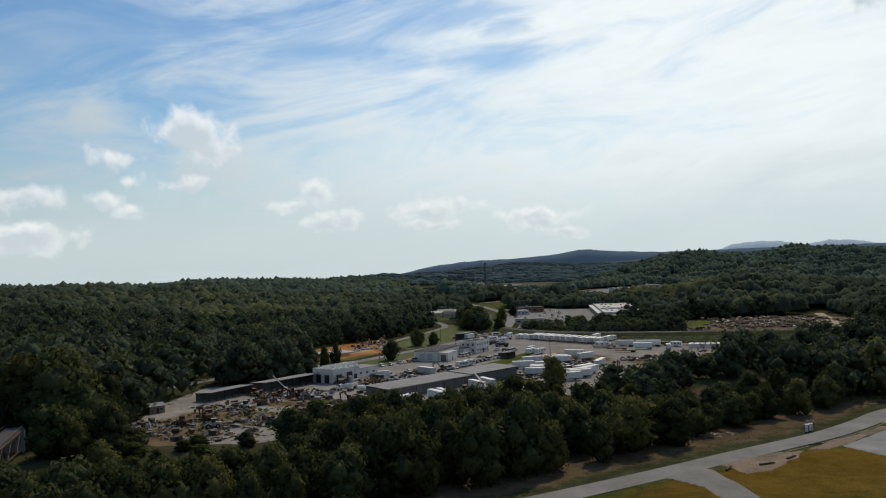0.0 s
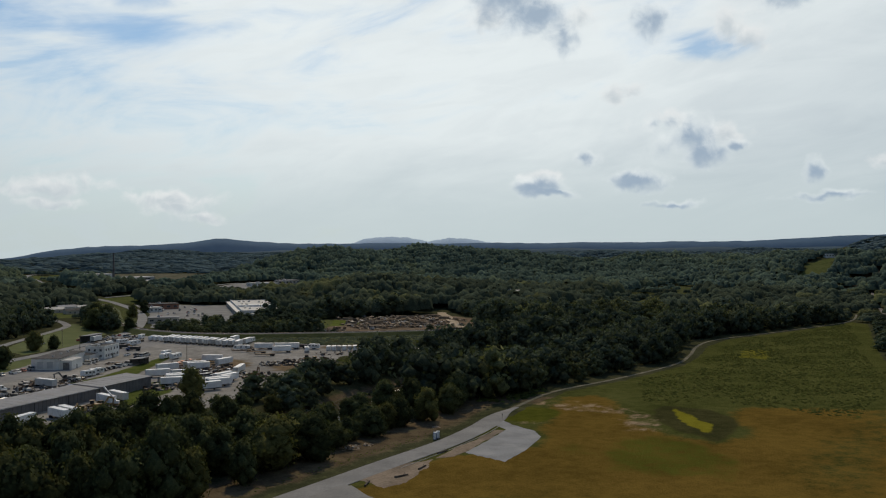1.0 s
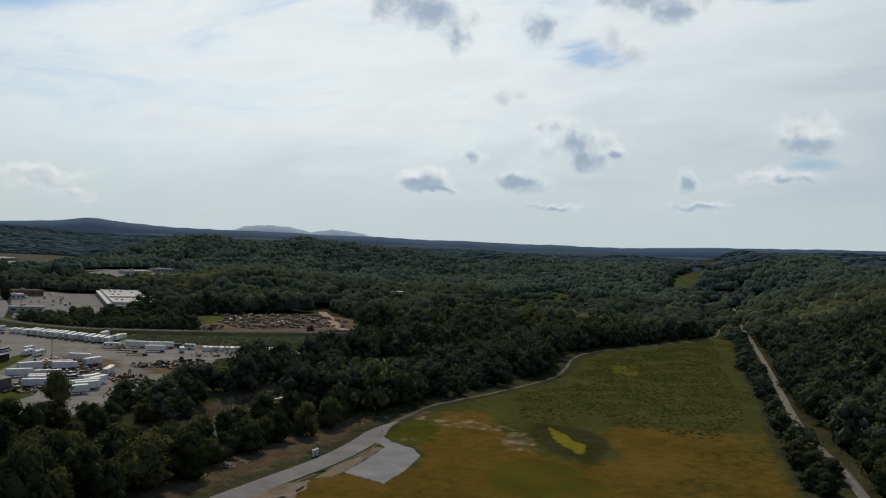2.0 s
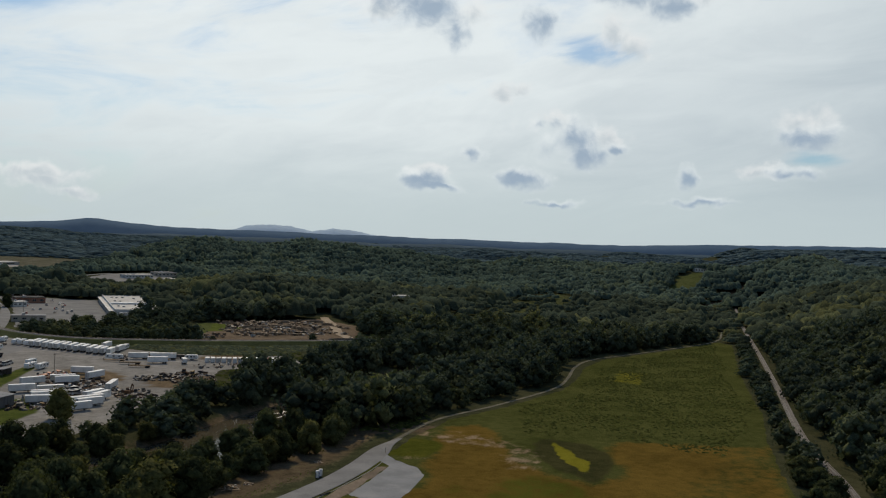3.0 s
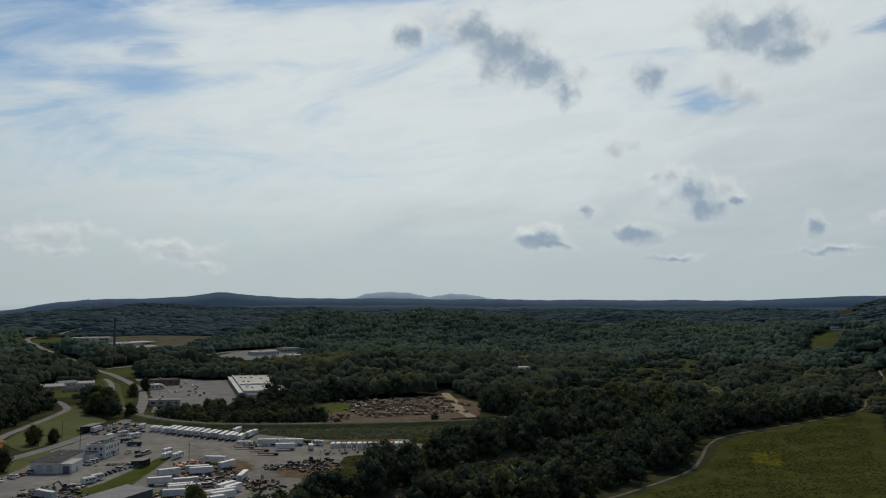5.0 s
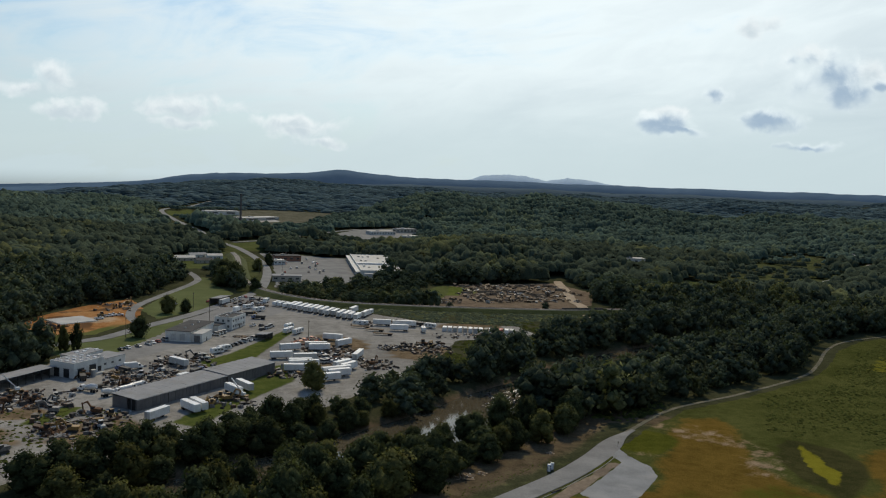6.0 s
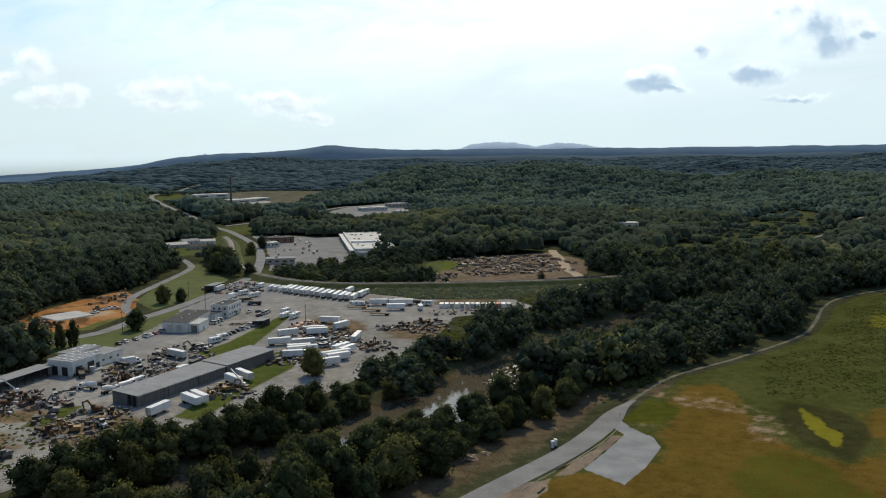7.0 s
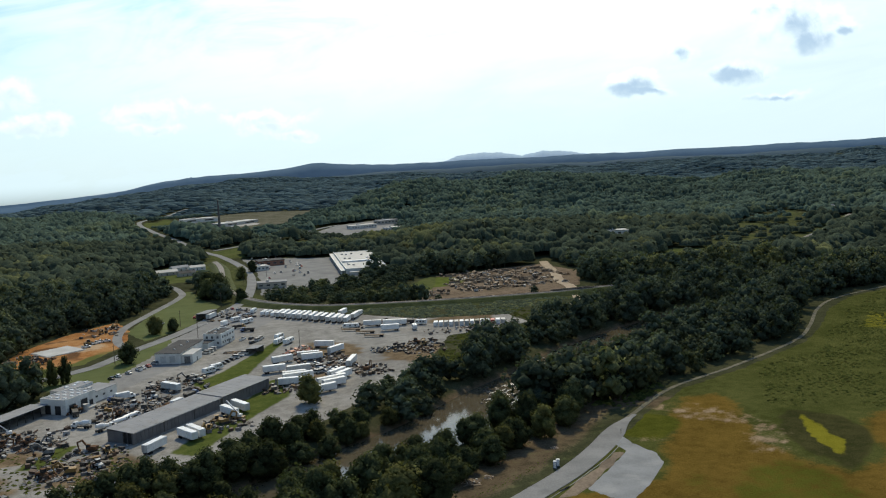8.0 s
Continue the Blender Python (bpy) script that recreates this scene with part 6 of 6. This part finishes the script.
rng = random.Random(11)
row = [(62.5, 585.0), (106.5, 526.0)]
for n in range(16):
    f = n / 15
    x, y = row[0][0] + (row[1][0] - row[0][0]) * f, row[0][1] + (row[1][1] - row[0][1]) * f
    if 3 <= n <= 13:
        stand(T_LONG if n not in (11, 14) else T_GREY, x + 1.5, y + rng.uniform(-1, 1), 62 + rng.uniform(-1.5, 1.5))
    else:
        stand(CAMP if n < 3 else T_SHORT, x + 1, y + rng.uniform(-1, 1), 62 + rng.uniform(-3, 3))
for x, y, turn, proto in (
    (111, 553, 58, T_SHORT), (115, 536, 58, T_SHORT), (120, 545, 58, CAMP), (105, 505, 156, CAMP), (118, 503, 159, T_SHORT), (131, 498, 160, T_LONG), (124, 484, 164, T_SHORT), (103, 496, 156, FLAT),
    (109, 485, 155, FLAT), (111, 472, 156, FLAT), (126, 512, 150, FLAT), (45, 415, 3, T_SHORT), (52, 434, 12, T_SHORT), (56, 409, 2, T_GREY), (53, 394, 0, T_LONG), (52, 398, -2, T_SHORT), (48, 386, -12, T_SHORT), (67, 432, -5, T_SHORT),
    (66, 437, -6, T_GREY), (82, 443, 38, T_SHORT), (79, 459, -30, T_SHORT), (83, 411, 64, T_LONG), (73, 386, 40, T_SHORT), (71, 391, 38, T_SHORT), (66, 374, 16, T_SHORT), (66, 379, 15, T_LONG), (60, 366, 14, T_SHORT), (58, 484, 56, CAMP),
    (63, 481, 55, CAMP), (60, 497, 50, CAMP_SMALL), (-13, 318, 48, T_SHORT), (-1, 326, -64, T_SHORT), (2.2, 328.5, -64, T_SHORT), (17, 350, -64, T_SHORT), (22, 356, -65, T_GREY), (-4, 405, -52, T_GREY), (15, 431, 32, CAMP_SMALL), (19, 437, 34, CAMP_SMALL),
    (29, 592, 60, T_SHORT), (58, 598, 64, CAMP_SMALL), (49, 560, 40, CAMP), (43, 571, 30, CAMP_SMALL), (146, 492, 150, CAMP_SMALL), (138, 480, 80, CAMP_SMALL),
):
    stand(proto, x, y, turn + rng.uniform(-2, 2))

boxes = [container(WHITE_PAINT, "white shipping container in a row"), container(GREY_PAINT, "pale grey shipping container in a row"), container(RED, "orange-red shipping container in the row"), container(surface("dark_green_paint", (0.06, 0.075, 0.06), (0.10, 0.12, 0.10), 0.6), "dark shipping container in a row")]
for n, kind in enumerate((0, 0, 1, 0, 1, 0, 1, 0, 3, 0, 1, 2, 0, 1)):
    stand(boxes[kind], 152.5 + n * 2.95, 483 - n * 1.05, 68 + rng.uniform(-2, 2))

# ---- cars and trucks ----
CARS = [car(WHITE_PAINT, "white parked car on the asphalt"), car(BLACK, "black parked car on the asphalt"), car(SILVER, "silver parked car on the asphalt"), car(WHITE_PAINT, "white parked pickup on the asphalt", "pickup"), car(GREY_PAINT, "pale grey parked van on the asphalt", "van"), car(RED, "red parked car on the asphalt")]
for x, y, turn in ((-31, 444, 120), (-28, 448, 122), (-23, 452, 118), (-18, 457, 120), (-16, 460, 121), (-13.5, 463, 120), (-10, 467, 119), (17, 479, 150), (19, 482.5, 150), (21, 486, 152), (40, 506, 60), (45, 506, 55), (23, 448, 140), (25.5, 451.5, 141), (28, 455, 140), (30.5, 458.5, 139), (33, 462, 141), (36, 466, 140), (44, 534, 20), (38, 612, 80), (42, 618, 60), (46, 622, 100), (36, 604, 70), (50, 612, 30), (33, 598, 60), (19, 601, 62), (44, 493, 45), (48, 498, 44), (50, 502, 46), (-3, 590, 68), (40, 585, 20), (48, 590, 80), (54, 594, 40), (33, 553, 10)):
    stand(rng.choice(CARS), x, y, turn + rng.uniform(-4, 4))
for n in range(46):
    x, y = rng.uniform(90, 140), rng.uniform(770, 980)
    stand(rng.choice(CARS), x, y, rng.choice((84, 264)) + rng.uniform(-5, 5), z=0.1)
for x, y, turn in ((-47, 536, 20), (-40, 549, 10), (-36.5, 548, 15), (-42, 545, 30)):
    stand(CARS[3], x, y, turn)
LORRIES = [lorry(WHITE_PAINT, "box", "white box truck parked in the yard"), lorry(WHITE_PAINT, "tank", "white tank truck beside the shed"), lorry(YELLOW, "dump", "old yellow dump truck"), lorry(WHITE_PAINT, "mixer", "white concrete mixer truck beside the shed"), lorry(BLUE, "dump", "dark blue dump truck")]
for kind, x, y, turn in ((3, -40, 362, 150), (3, -31, 354, 30), (1, -25, 360, 40), (1, -21, 365, 42), (4, 4, 389, 50), (0, -2, 376, 48), (0, -22, 281, 20), (4, 46, 531, 160), (2, -44, 384, 100), (0, 35, 560, 60), (2, 42, 545, 0), (4, -28, 396, 130), (0, -24, 400, 20), (4, 140, 500, 150)):
    stand(LORRIES[kind], x, y, turn)

# ---- machines and scrap ----
MACHINES = [loader(YELLOW, "yellow wheel loader with raised bucket"), loader(RUST, "rusty brown wheel loader in the yard"), loader(GREY_PAINT, "grey derelict loader in the scrapyard"), digger(YELLOW, "yellow excavator with folded boom"), digger(RUST, "rusty derelict excavator in the scrapyard"), digger(SCRAP, "grey derelict excavator in the scrapyard"), crane("yellow boom lift with a white arm")]
for kind, x, y in ((0, -79, 357), (0, -75, 350), (6, -67, 364), (0, 11, 342), (3, 7, 333), (3, 14, 340), (1, -44, 387), (6, 20, 343), (4, -68, 348), (1, -58, 348), (2, -51, 350), (5, -50, 332), (0, -46, 313), (4, -35, 328), (0, -29, 322), (1, -49, 306), (3, -41, 306), (2, -32, 308), (0, -23, 293), (5, -60, 286), (2, -76, 323), (4, -71, 331), (1, -62, 353), (5, -55, 342), (2, -20, 384), (5, -16, 380), (4, -26, 372), (2, -12, 395), (1, 126, 441), (0, 128, 433), (0, -46, 545), (3, -40, 578), (0, -75, 513), (1, -66, 502), (2, -92, 522), (3, -33, 596), (5, 5, 421), (2, 8, 417), (4, -86, 300), (1, -93, 292), (2, -80, 284), (4, 87, 395), (5, 40, 381)):
    stand(MACHINES[kind], x, y, rng.uniform(0, 360))
HEAPS = [heap(n, label, mats) for n, (label, mats) in enumerate((("heap of rusty scrap iron", (RUST, SCRAP, RUST)), ("heap of grey scrap and pale beams", (SCRAP, GREY_PAINT, SCRAP)), ("heap of dark machine parts", (SCRAP, RUST, FRAME_DARK)), ("heap of timber and rusty drums", (TIMBER, TIMBER, RUST)), ("heap of grey plates and dull yellow beams", (SCRAP, YELLOW, FRAME_DARK)))) ]
RED_HEAP = heap(40, "bright red heap of scrapped engine parts", (ORANGE, RED, WHITE_PAINT), 5.0, 2.0, 40)
for x, y in ((63, 457), (68, 462), (60, 452), (66, 453)):
    stand(RED_HEAP, x, y, rng.uniform(0, 360))
areas = [((-72, 340), (-46, 362), 16), ((-52, 300), (-26, 328), 16), ((-110, 262), (-66, 300), 34), ((-45, 282), (-18, 300), 12), ((-34, 365), (-2, 398), 26), ((-12, 412), (12, 428), 10), ((60, 400), (84, 434), 26), ((36, 376), (58, 392), 9), ((116, 418), (136, 446), 14), ((100, 428), (114, 440), 6), ((82, 388), (96, 404), 7), ((130, 500), (152, 514), 8), ((24, 575), (56, 612), 10), ((-95, 310), (-72, 335), 12), ((-60, 512), (-85, 520), 4), ((-50, 560), (-30, 600), 6), ((150, 462), (190, 470), 6), ((20, 470), (40, 476), 4), ((2, 335), (20, 346), 4)]
for (x0, y0), (x1, y1), count in areas:
    for n in range(count):
        stand(rng.choice(HEAPS), rng.uniform(x0, x1), rng.uniform(y0, y1), rng.uniform(0, 360), scale=rng.uniform(0.35, 0.75))
for n in range(20):
    stand(rng.choice(CARS), 60 + rng.uniform(0, 24), 402 + rng.uniform(0, 20), rng.uniform(0, 360))
LOGS = stack_of("log_pile", "pile of pale sawn logs in the lumber yard", TIMBER, 3, 9, 0.35, "log")
PIPES = stack_of("pipe_stack", "stack of rusty steel pipes", RUST, 2, 10, 0.25, "pipe")
for n in range(80):
    x, y = rng.uniform(215, 318), rng.uniform(592, 690)
    if float(inside_by(np.array([x]), np.array([y]), LUMBER)[0]) > 8:
        stand(rng.choice((LOGS, LOGS, HEAPS[3], HEAPS[2], FLAT, HEAPS[1])), x, y, rng.choice((0, -15, 70, 80)) + rng.uniform(-8, 8))
for x, y in ((-12, 372), (-8, 377), (-16, 366), (-4, 383), (-20, 361)):
    stand(PIPES, x, y, 47)



def debris(name, label, areas, material, seed, size=1.0):
    """Uncounted loose pieces strewn over stretches of ground: plates, beams and blocks, one thing."""
    rng = np.random.RandomState(seed)
    cube = np.array([(x, y, z) for x in (-0.5, 0.5) for y in (-0.5, 0.5) for z in (0.0, 1.0)])
    sides = np.array([(0, 1, 3, 2), (4, 6, 7, 5), (0, 4, 5, 1), (2, 3, 7, 6), (1, 5, 7, 3), (0, 2, 6, 4)])
    verts, faces, count = [], [], 0
    for (x0, y0), (x1, y1), many in areas:
        for n in range(many):
            kind = rng.rand()
            if kind < 0.45:
                dims = rng.uniform(0.5, 1.6, 3) * (1, 1, 0.8)
            elif kind < 0.8:
                dims = np.array([rng.uniform(1.5, 4.0), rng.uniform(0.2, 0.6), rng.uniform(0.2, 0.7)])
            else:
                dims = np.array([rng.uniform(1.5, 2.6), rng.uniform(1.0, 1.7), rng.uniform(0.8, 1.7)])
            v = cube * dims * size
            v[:, :2] *= 1 + 0.25 * rng.uniform(-1, 1) * (v[:, 2:] > 0)
            turn = np.array(pose(0, 0, 0, rng.uniform(-14, 14), rng.uniform(-14, 14), rng.uniform(0, 180)).to_3x3())
            v = v @ turn.T + (rng.uniform(x0, x1), rng.uniform(y0, y1), rng.choice((0.0, 0.0, 0.5)) - 0.15)
            verts.append(v), faces.append(sides + count)
            count += 8
    return tagged(mesh_object(name, np.vstack(verts), np.vstack(faces), material), label, "scrap", kind="stuff")


LOOSE = assorted("loose_scrap", [(0.34, (0.045, 0.042, 0.04)), (0.20, (0.10, 0.06, 0.038)), (0.20, (0.16, 0.155, 0.15)), (0.17, (0.09, 0.075, 0.055)), (0.06, (0.45, 0.44, 0.42)), (0.03, (0.26, 0.15, 0.04))])
debris("yard_scrap", "loose rusty, grey and white scrap strewn over the yard", [((-76, 336), (-44, 366), 120), ((-56, 296), (-22, 330), 130), ((-114, 258), (-62, 302), 180), ((-46, 280), (-16, 296), 60), ((-98, 302), (-72, 340), 80), ((-36, 362), (-4, 394), 190), ((-14, 392), (14, 430), 120), ((-22, 400), (6, 412), 40), ((58, 398), (86, 440), 230), ((34, 374), (60, 392), 80), ((114, 414), (138, 448), 130), ((100, 426), (115, 440), 50), ((80, 384), (98, 406), 70), ((106, 500), (138, 518), 60), ((24, 572), (58, 614), 90), ((-52, 560), (-30, 604), 40), ((-92, 508), (-66, 526), 40), ((140, 455), (196, 472), 50), ((58, 446), (72, 466), 50), ((0, 328), (24, 350), 50)], LOOSE, 70)
SAWN = assorted("loose_timber", [(0.30, (0.07, 0.05, 0.035)), (0.30, (0.20, 0.14, 0.085)), (0.25, (0.30, 0.23, 0.15)), (0.15, (0.42, 0.40, 0.36))])
debris("lumber_litter", "sawn timber, bark and pallets strewn over bare earth", [((212, 590), (262, 640), 120), ((255, 590), (300, 690), 150), ((225, 640), (262, 690), 70), ((296, 640), (318, 692), 40), ((182, 588), (205, 612), 40)], SAWN, 71, 1.2)

# ---- by the road ----
def toilet(paint, label):
    ob = thing("portable_toilet", label, "portable toilet", "portable toilets")
    part("cabin", box(-0.58, 0.58, -0.58, 0.58, 0.15, 2.15), paint, ob)
    part("roof", box(-0.62, 0.62, -0.62, 0.62, 2.15, 2.4, taper=0.15), WHITE_PAINT, ob, "white domed roof")
    d = part("door", box(-0.62, -0.58, -0.42, 0.42, 0.2, 2.05), WHITE_PAINT, ob)
    part("latch", box(-0.66, -0.62, 0.25, 0.35, 1.0, 1.15), FRAME_DARK, d)
    part("skid", box(-0.65, 0.65, -0.6, 0.6, 0, 0.15), FRAME_DARK, ob)
    part("vent_pipe", rod((0.4, 0.4, 2.2), (0.4, 0.4, 2.75), 0.06), BLACK, ob)
    return ob


put(toilet(BLUE, "white-doored portable toilet beside the road"), 108.4, 236.4, 60, z=0.1)
put(toilet(GREY_PAINT, "white and grey portable toilet beside the road"), 110.0, 237.6, 58, z=0.1)


def log(label):
    ob = thing("fallen_log", label, "log", "logs beside the road")
    part("stem", rod((-2.2, 0, 0.25), (2.2, 0.3, 0.3), 0.28, sides=9, r2=0.2), BARK, ob)
    part("branch", rod((0.8, 0.1, 0.4), (1.6, 0.9, 0.9), 0.09, sides=6, r2=0.04), BARK, ob)
    return ob


FALLEN = log("dark fallen log on bare dirt")
for x, y, turn in ((103, 219, 20), (90, 205, 35), (81, 199, 10), (70, 196, 50)):
    stand(FALLEN, x, y, turn, z=0.1)
brush = heap(60, "heap of bleached driftwood on the mud", (TIMBER, TIMBER, WALL_TAN), 3.0, 0.9, 20)
put(brush, 80, 237, 0, z=-0.1)
again(brush, 86, 239, 70, z=-0.1, scale=0.6)
again(brush, 117, 254, 30, z=-0.1, scale=0.5)


def pole(label, high=11.0):
    ob = thing("utility_pole", label, "utility pole", "utility poles")
    part("mast", rod((0, 0, -0.5), (0, 0, high), 0.17, sides=8, r2=0.11), BARK, ob)
    part("crossarm", box(-1.2, 1.2, -0.06, 0.06, high - 1.0, high - 0.85), TIMBER, ob)
    for x in (-1.1, -0.4, 0.4, 1.1):
        part("insulator", rod((x, 0, high - 0.85), (x, 0, high - 0.6), 0.06, sides=6), GLASS, ob)
    return ob


POLE = pole("dark wooden utility pole beside the road")
for x, y in ((8, 572), (16, 527), (-30, 478), (-66, 456), (40, 640), (70, 760), (-14, 650), (66, 462), (94, 790)):
    stand(POLE, x, y, 60)
signpost = thing("sign_post", "small dark sign post at the junction", "sign post")
part("post", rod((0, 0, 0), (0, 0, 2.0), 0.06), TIMBER, signpost)
part("plate", box(-0.3, 0.3, -0.05, -0.01, 1.3, 2.0), FRAME_DARK, signpost)
put(signpost, 144.5, 256.0, 40, z=0.1)


# ---- rapids ----
FOAM = surface("white_water", (0.40, 0.40, 0.37), (0.72, 0.72, 0.69), 0.6, 0.6, 3.0)
STONE = assorted("wet_stone", [(0.5, (0.09, 0.08, 0.07)), (0.3, (0.16, 0.145, 0.125)), (0.2, (0.24, 0.22, 0.19))], 0.5)


def rapids():
    """Streaks of white water between low stones."""
    rng, bm = np.random.RandomState(3), bmesh.new()
    for n in range(70):
        x, y = rng.uniform(120, 146), 0.0
        y = 320 + (x - 120) * 0.9 + rng.uniform(-13, 11)
        a, long, wide = rng.uniform(0.2, 1.0), rng.uniform(0.8, 3.2), rng.uniform(0.15, 0.5)
        pts = [(-1, 0), (-0.4, 0.8), (0.5, 1), (1, 0.1), (0.4, -0.9), (-0.5, -0.7)]
        top = [bm.verts.new((x + math.cos(a) * u * long - math.sin(a) * w * wide, y + math.sin(a) * u * long + math.cos(a) * w * wide, -2.91 + 0.05 * rng.rand())) for u, w in pts]
        bm.faces.new(top)
    me = bpy.data.meshes.new("white_water")
    bm.to_mesh(me)
    bm.free()
    me.materials.append(FOAM)
    tagged(new("white_water", me), "streaks of white water over the shallows", "rapids", kind="stuff")


rapids()
debris("river_stones", "low wet stones in the shallows", [((118, 318), (132, 334), 26), ((126, 328), (142, 346), 30), ((150, 352), (190, 384), 22)], STONE, 72, 0.8).location.z = -3.0

# ---- bridges ----
def girder_bridge():
    ob = thing("railway_bridge", "dark rusty girder railway bridge over a creek", "bridge")
    for y in (-2.2, 1.9):
        part("girder", box(-16, 16, y, y + 0.3, 1.2, 3.6), FRAME_DARK, ob)
    part("deck", box(-16, 16, -1.9, 1.9, 2.5, 2.8), TIMBER, ob)
    for x in (-15, 0, 14):
        part("pier", box(x, x + 1.6, -2.4, 2.4, -3, 1.2), CONCRETE, ob)
    return put(ob, 276, 541.5, -2, z=0.1)


def truss_bridge():
    """An old steel truss bridge over the river."""
    ob = thing("truss_bridge", "old grey steel truss bridge over the river", "bridge")
    L, h = 60.0, 7.0
    part("deck", box(-L / 2, L / 2, -2.6, 2.6, 7.0, 7.5), FRAME_DARK, ob)
    for y in (-2.8, 2.6):
        part("top_chord", box(-L / 2, L / 2, y, y + 0.25, 6.6, 7.0), STEEL, ob)
        part("bottom_chord", box(-L / 2 + 6, L / 2 - 6, y, y + 0.25, 1.2, 1.6), STEEL, ob)
        for n in range(9):
            x = -L / 2 + 6 + n * 6
            part("upright", box(x - 0.12, x + 0.12, y, y + 0.2, 1.4, 6.8), STEEL, ob)
            if n < 8:
                a, b = ((x, y + 0.1, 1.5), (x + 6, y + 0.1, 6.8)) if n % 2 else ((x, y + 0.1, 6.8), (x + 6, y + 0.1, 1.5))
                part("diagonal", rod(a, b, 0.12, sides=5), STEEL, ob)
        part("railing", box(-L / 2, L / 2, y, y + 0.1, 8.3, 8.4), STEEL, ob)
    for x in (-L / 2, L / 2 - 2):
        part("pier", box(x, x + 2, -3, 3, -5, 6.6), CONCRETE, ob)
    return put(ob, -129, 228, 103, z=0.0)


girder_bridge(), truss_bridge()

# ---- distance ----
# the blue of these ridges is haze painted into the surface, strongest on the farthest
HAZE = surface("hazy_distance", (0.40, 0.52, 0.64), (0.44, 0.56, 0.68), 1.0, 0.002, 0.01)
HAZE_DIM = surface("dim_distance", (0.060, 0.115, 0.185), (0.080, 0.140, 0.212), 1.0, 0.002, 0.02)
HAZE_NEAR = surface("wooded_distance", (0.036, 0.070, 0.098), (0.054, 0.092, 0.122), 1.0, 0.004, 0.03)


def far_ridge(name, label, az0, az1, r, tops, material, depth=250):
    """A distant ridge: a long hill whose crest follows the heights given at even steps."""
    az = np.radians(np.linspace(az0, az1, 120))
    u = np.linspace(0, len(tops) - 1, 120)
    top = np.interp(u, np.arange(len(tops)), tops) + 1.2 * np.sin(u * 9.1) + 0.8 * np.sin(u * 23.0)
    rows = []
    for back, share in ((-depth, -0.4), (-depth * 0.4, 0.6), (0, 1.0), (depth * 0.5, 0.5)):
        rows.append(np.stack([np.sin(az) * (r + back), np.cos(az) * (r + back), top * share if share > 0 else 0 * az - 60], 1))
    ob = mesh_object(name, np.stack(rows, 1).reshape(-1, 3), grid_faces(4, 120), material, smooth=True)
    return tagged(ob, label, "hill", kind="structure")


far_ridge("backdrop_hills", "faint mountains on the horizon, painted with blue haze", 19.0, 30.0, 4800, (60, 100, 110, 106, 84, 104, 98, 78, 60), HAZE)
far_ridge("backdrop_hills", "dim hills on the horizon, painted with blue haze", -3.0, 75.0, 4620, (-30, 4, 36, 54, 60, 64, 76, 100, 84, 74, 71, 72, 74, 76, 72, 74, 78, 74, 76, 80, 78, 80, 84, 82, 86, 94, 104, 112, 116, 122, 128, 132, 134, 138, 136, 140, 138, 142, 140, 142), HAZE_DIM)
far_ridge("backdrop_hills", "wooded ridge below the horizon, haze painted into its blue-green", 2.0, 78.0, 4250, (-40, -10, 26, 40, 40, 46, 38, 50, 44, 56, 52, 60, 66, 74, 78, 82, 84, 86), HAZE_NEAR)
far_ridge("backdrop_hills", "low dim hills beyond the western woods, painted with blue haze", -34.0, 3.2, 4640, (-125, -122, -120, -118, -116, -112, -106, -92, -66, -34, 6, 57), HAZE_DIM)
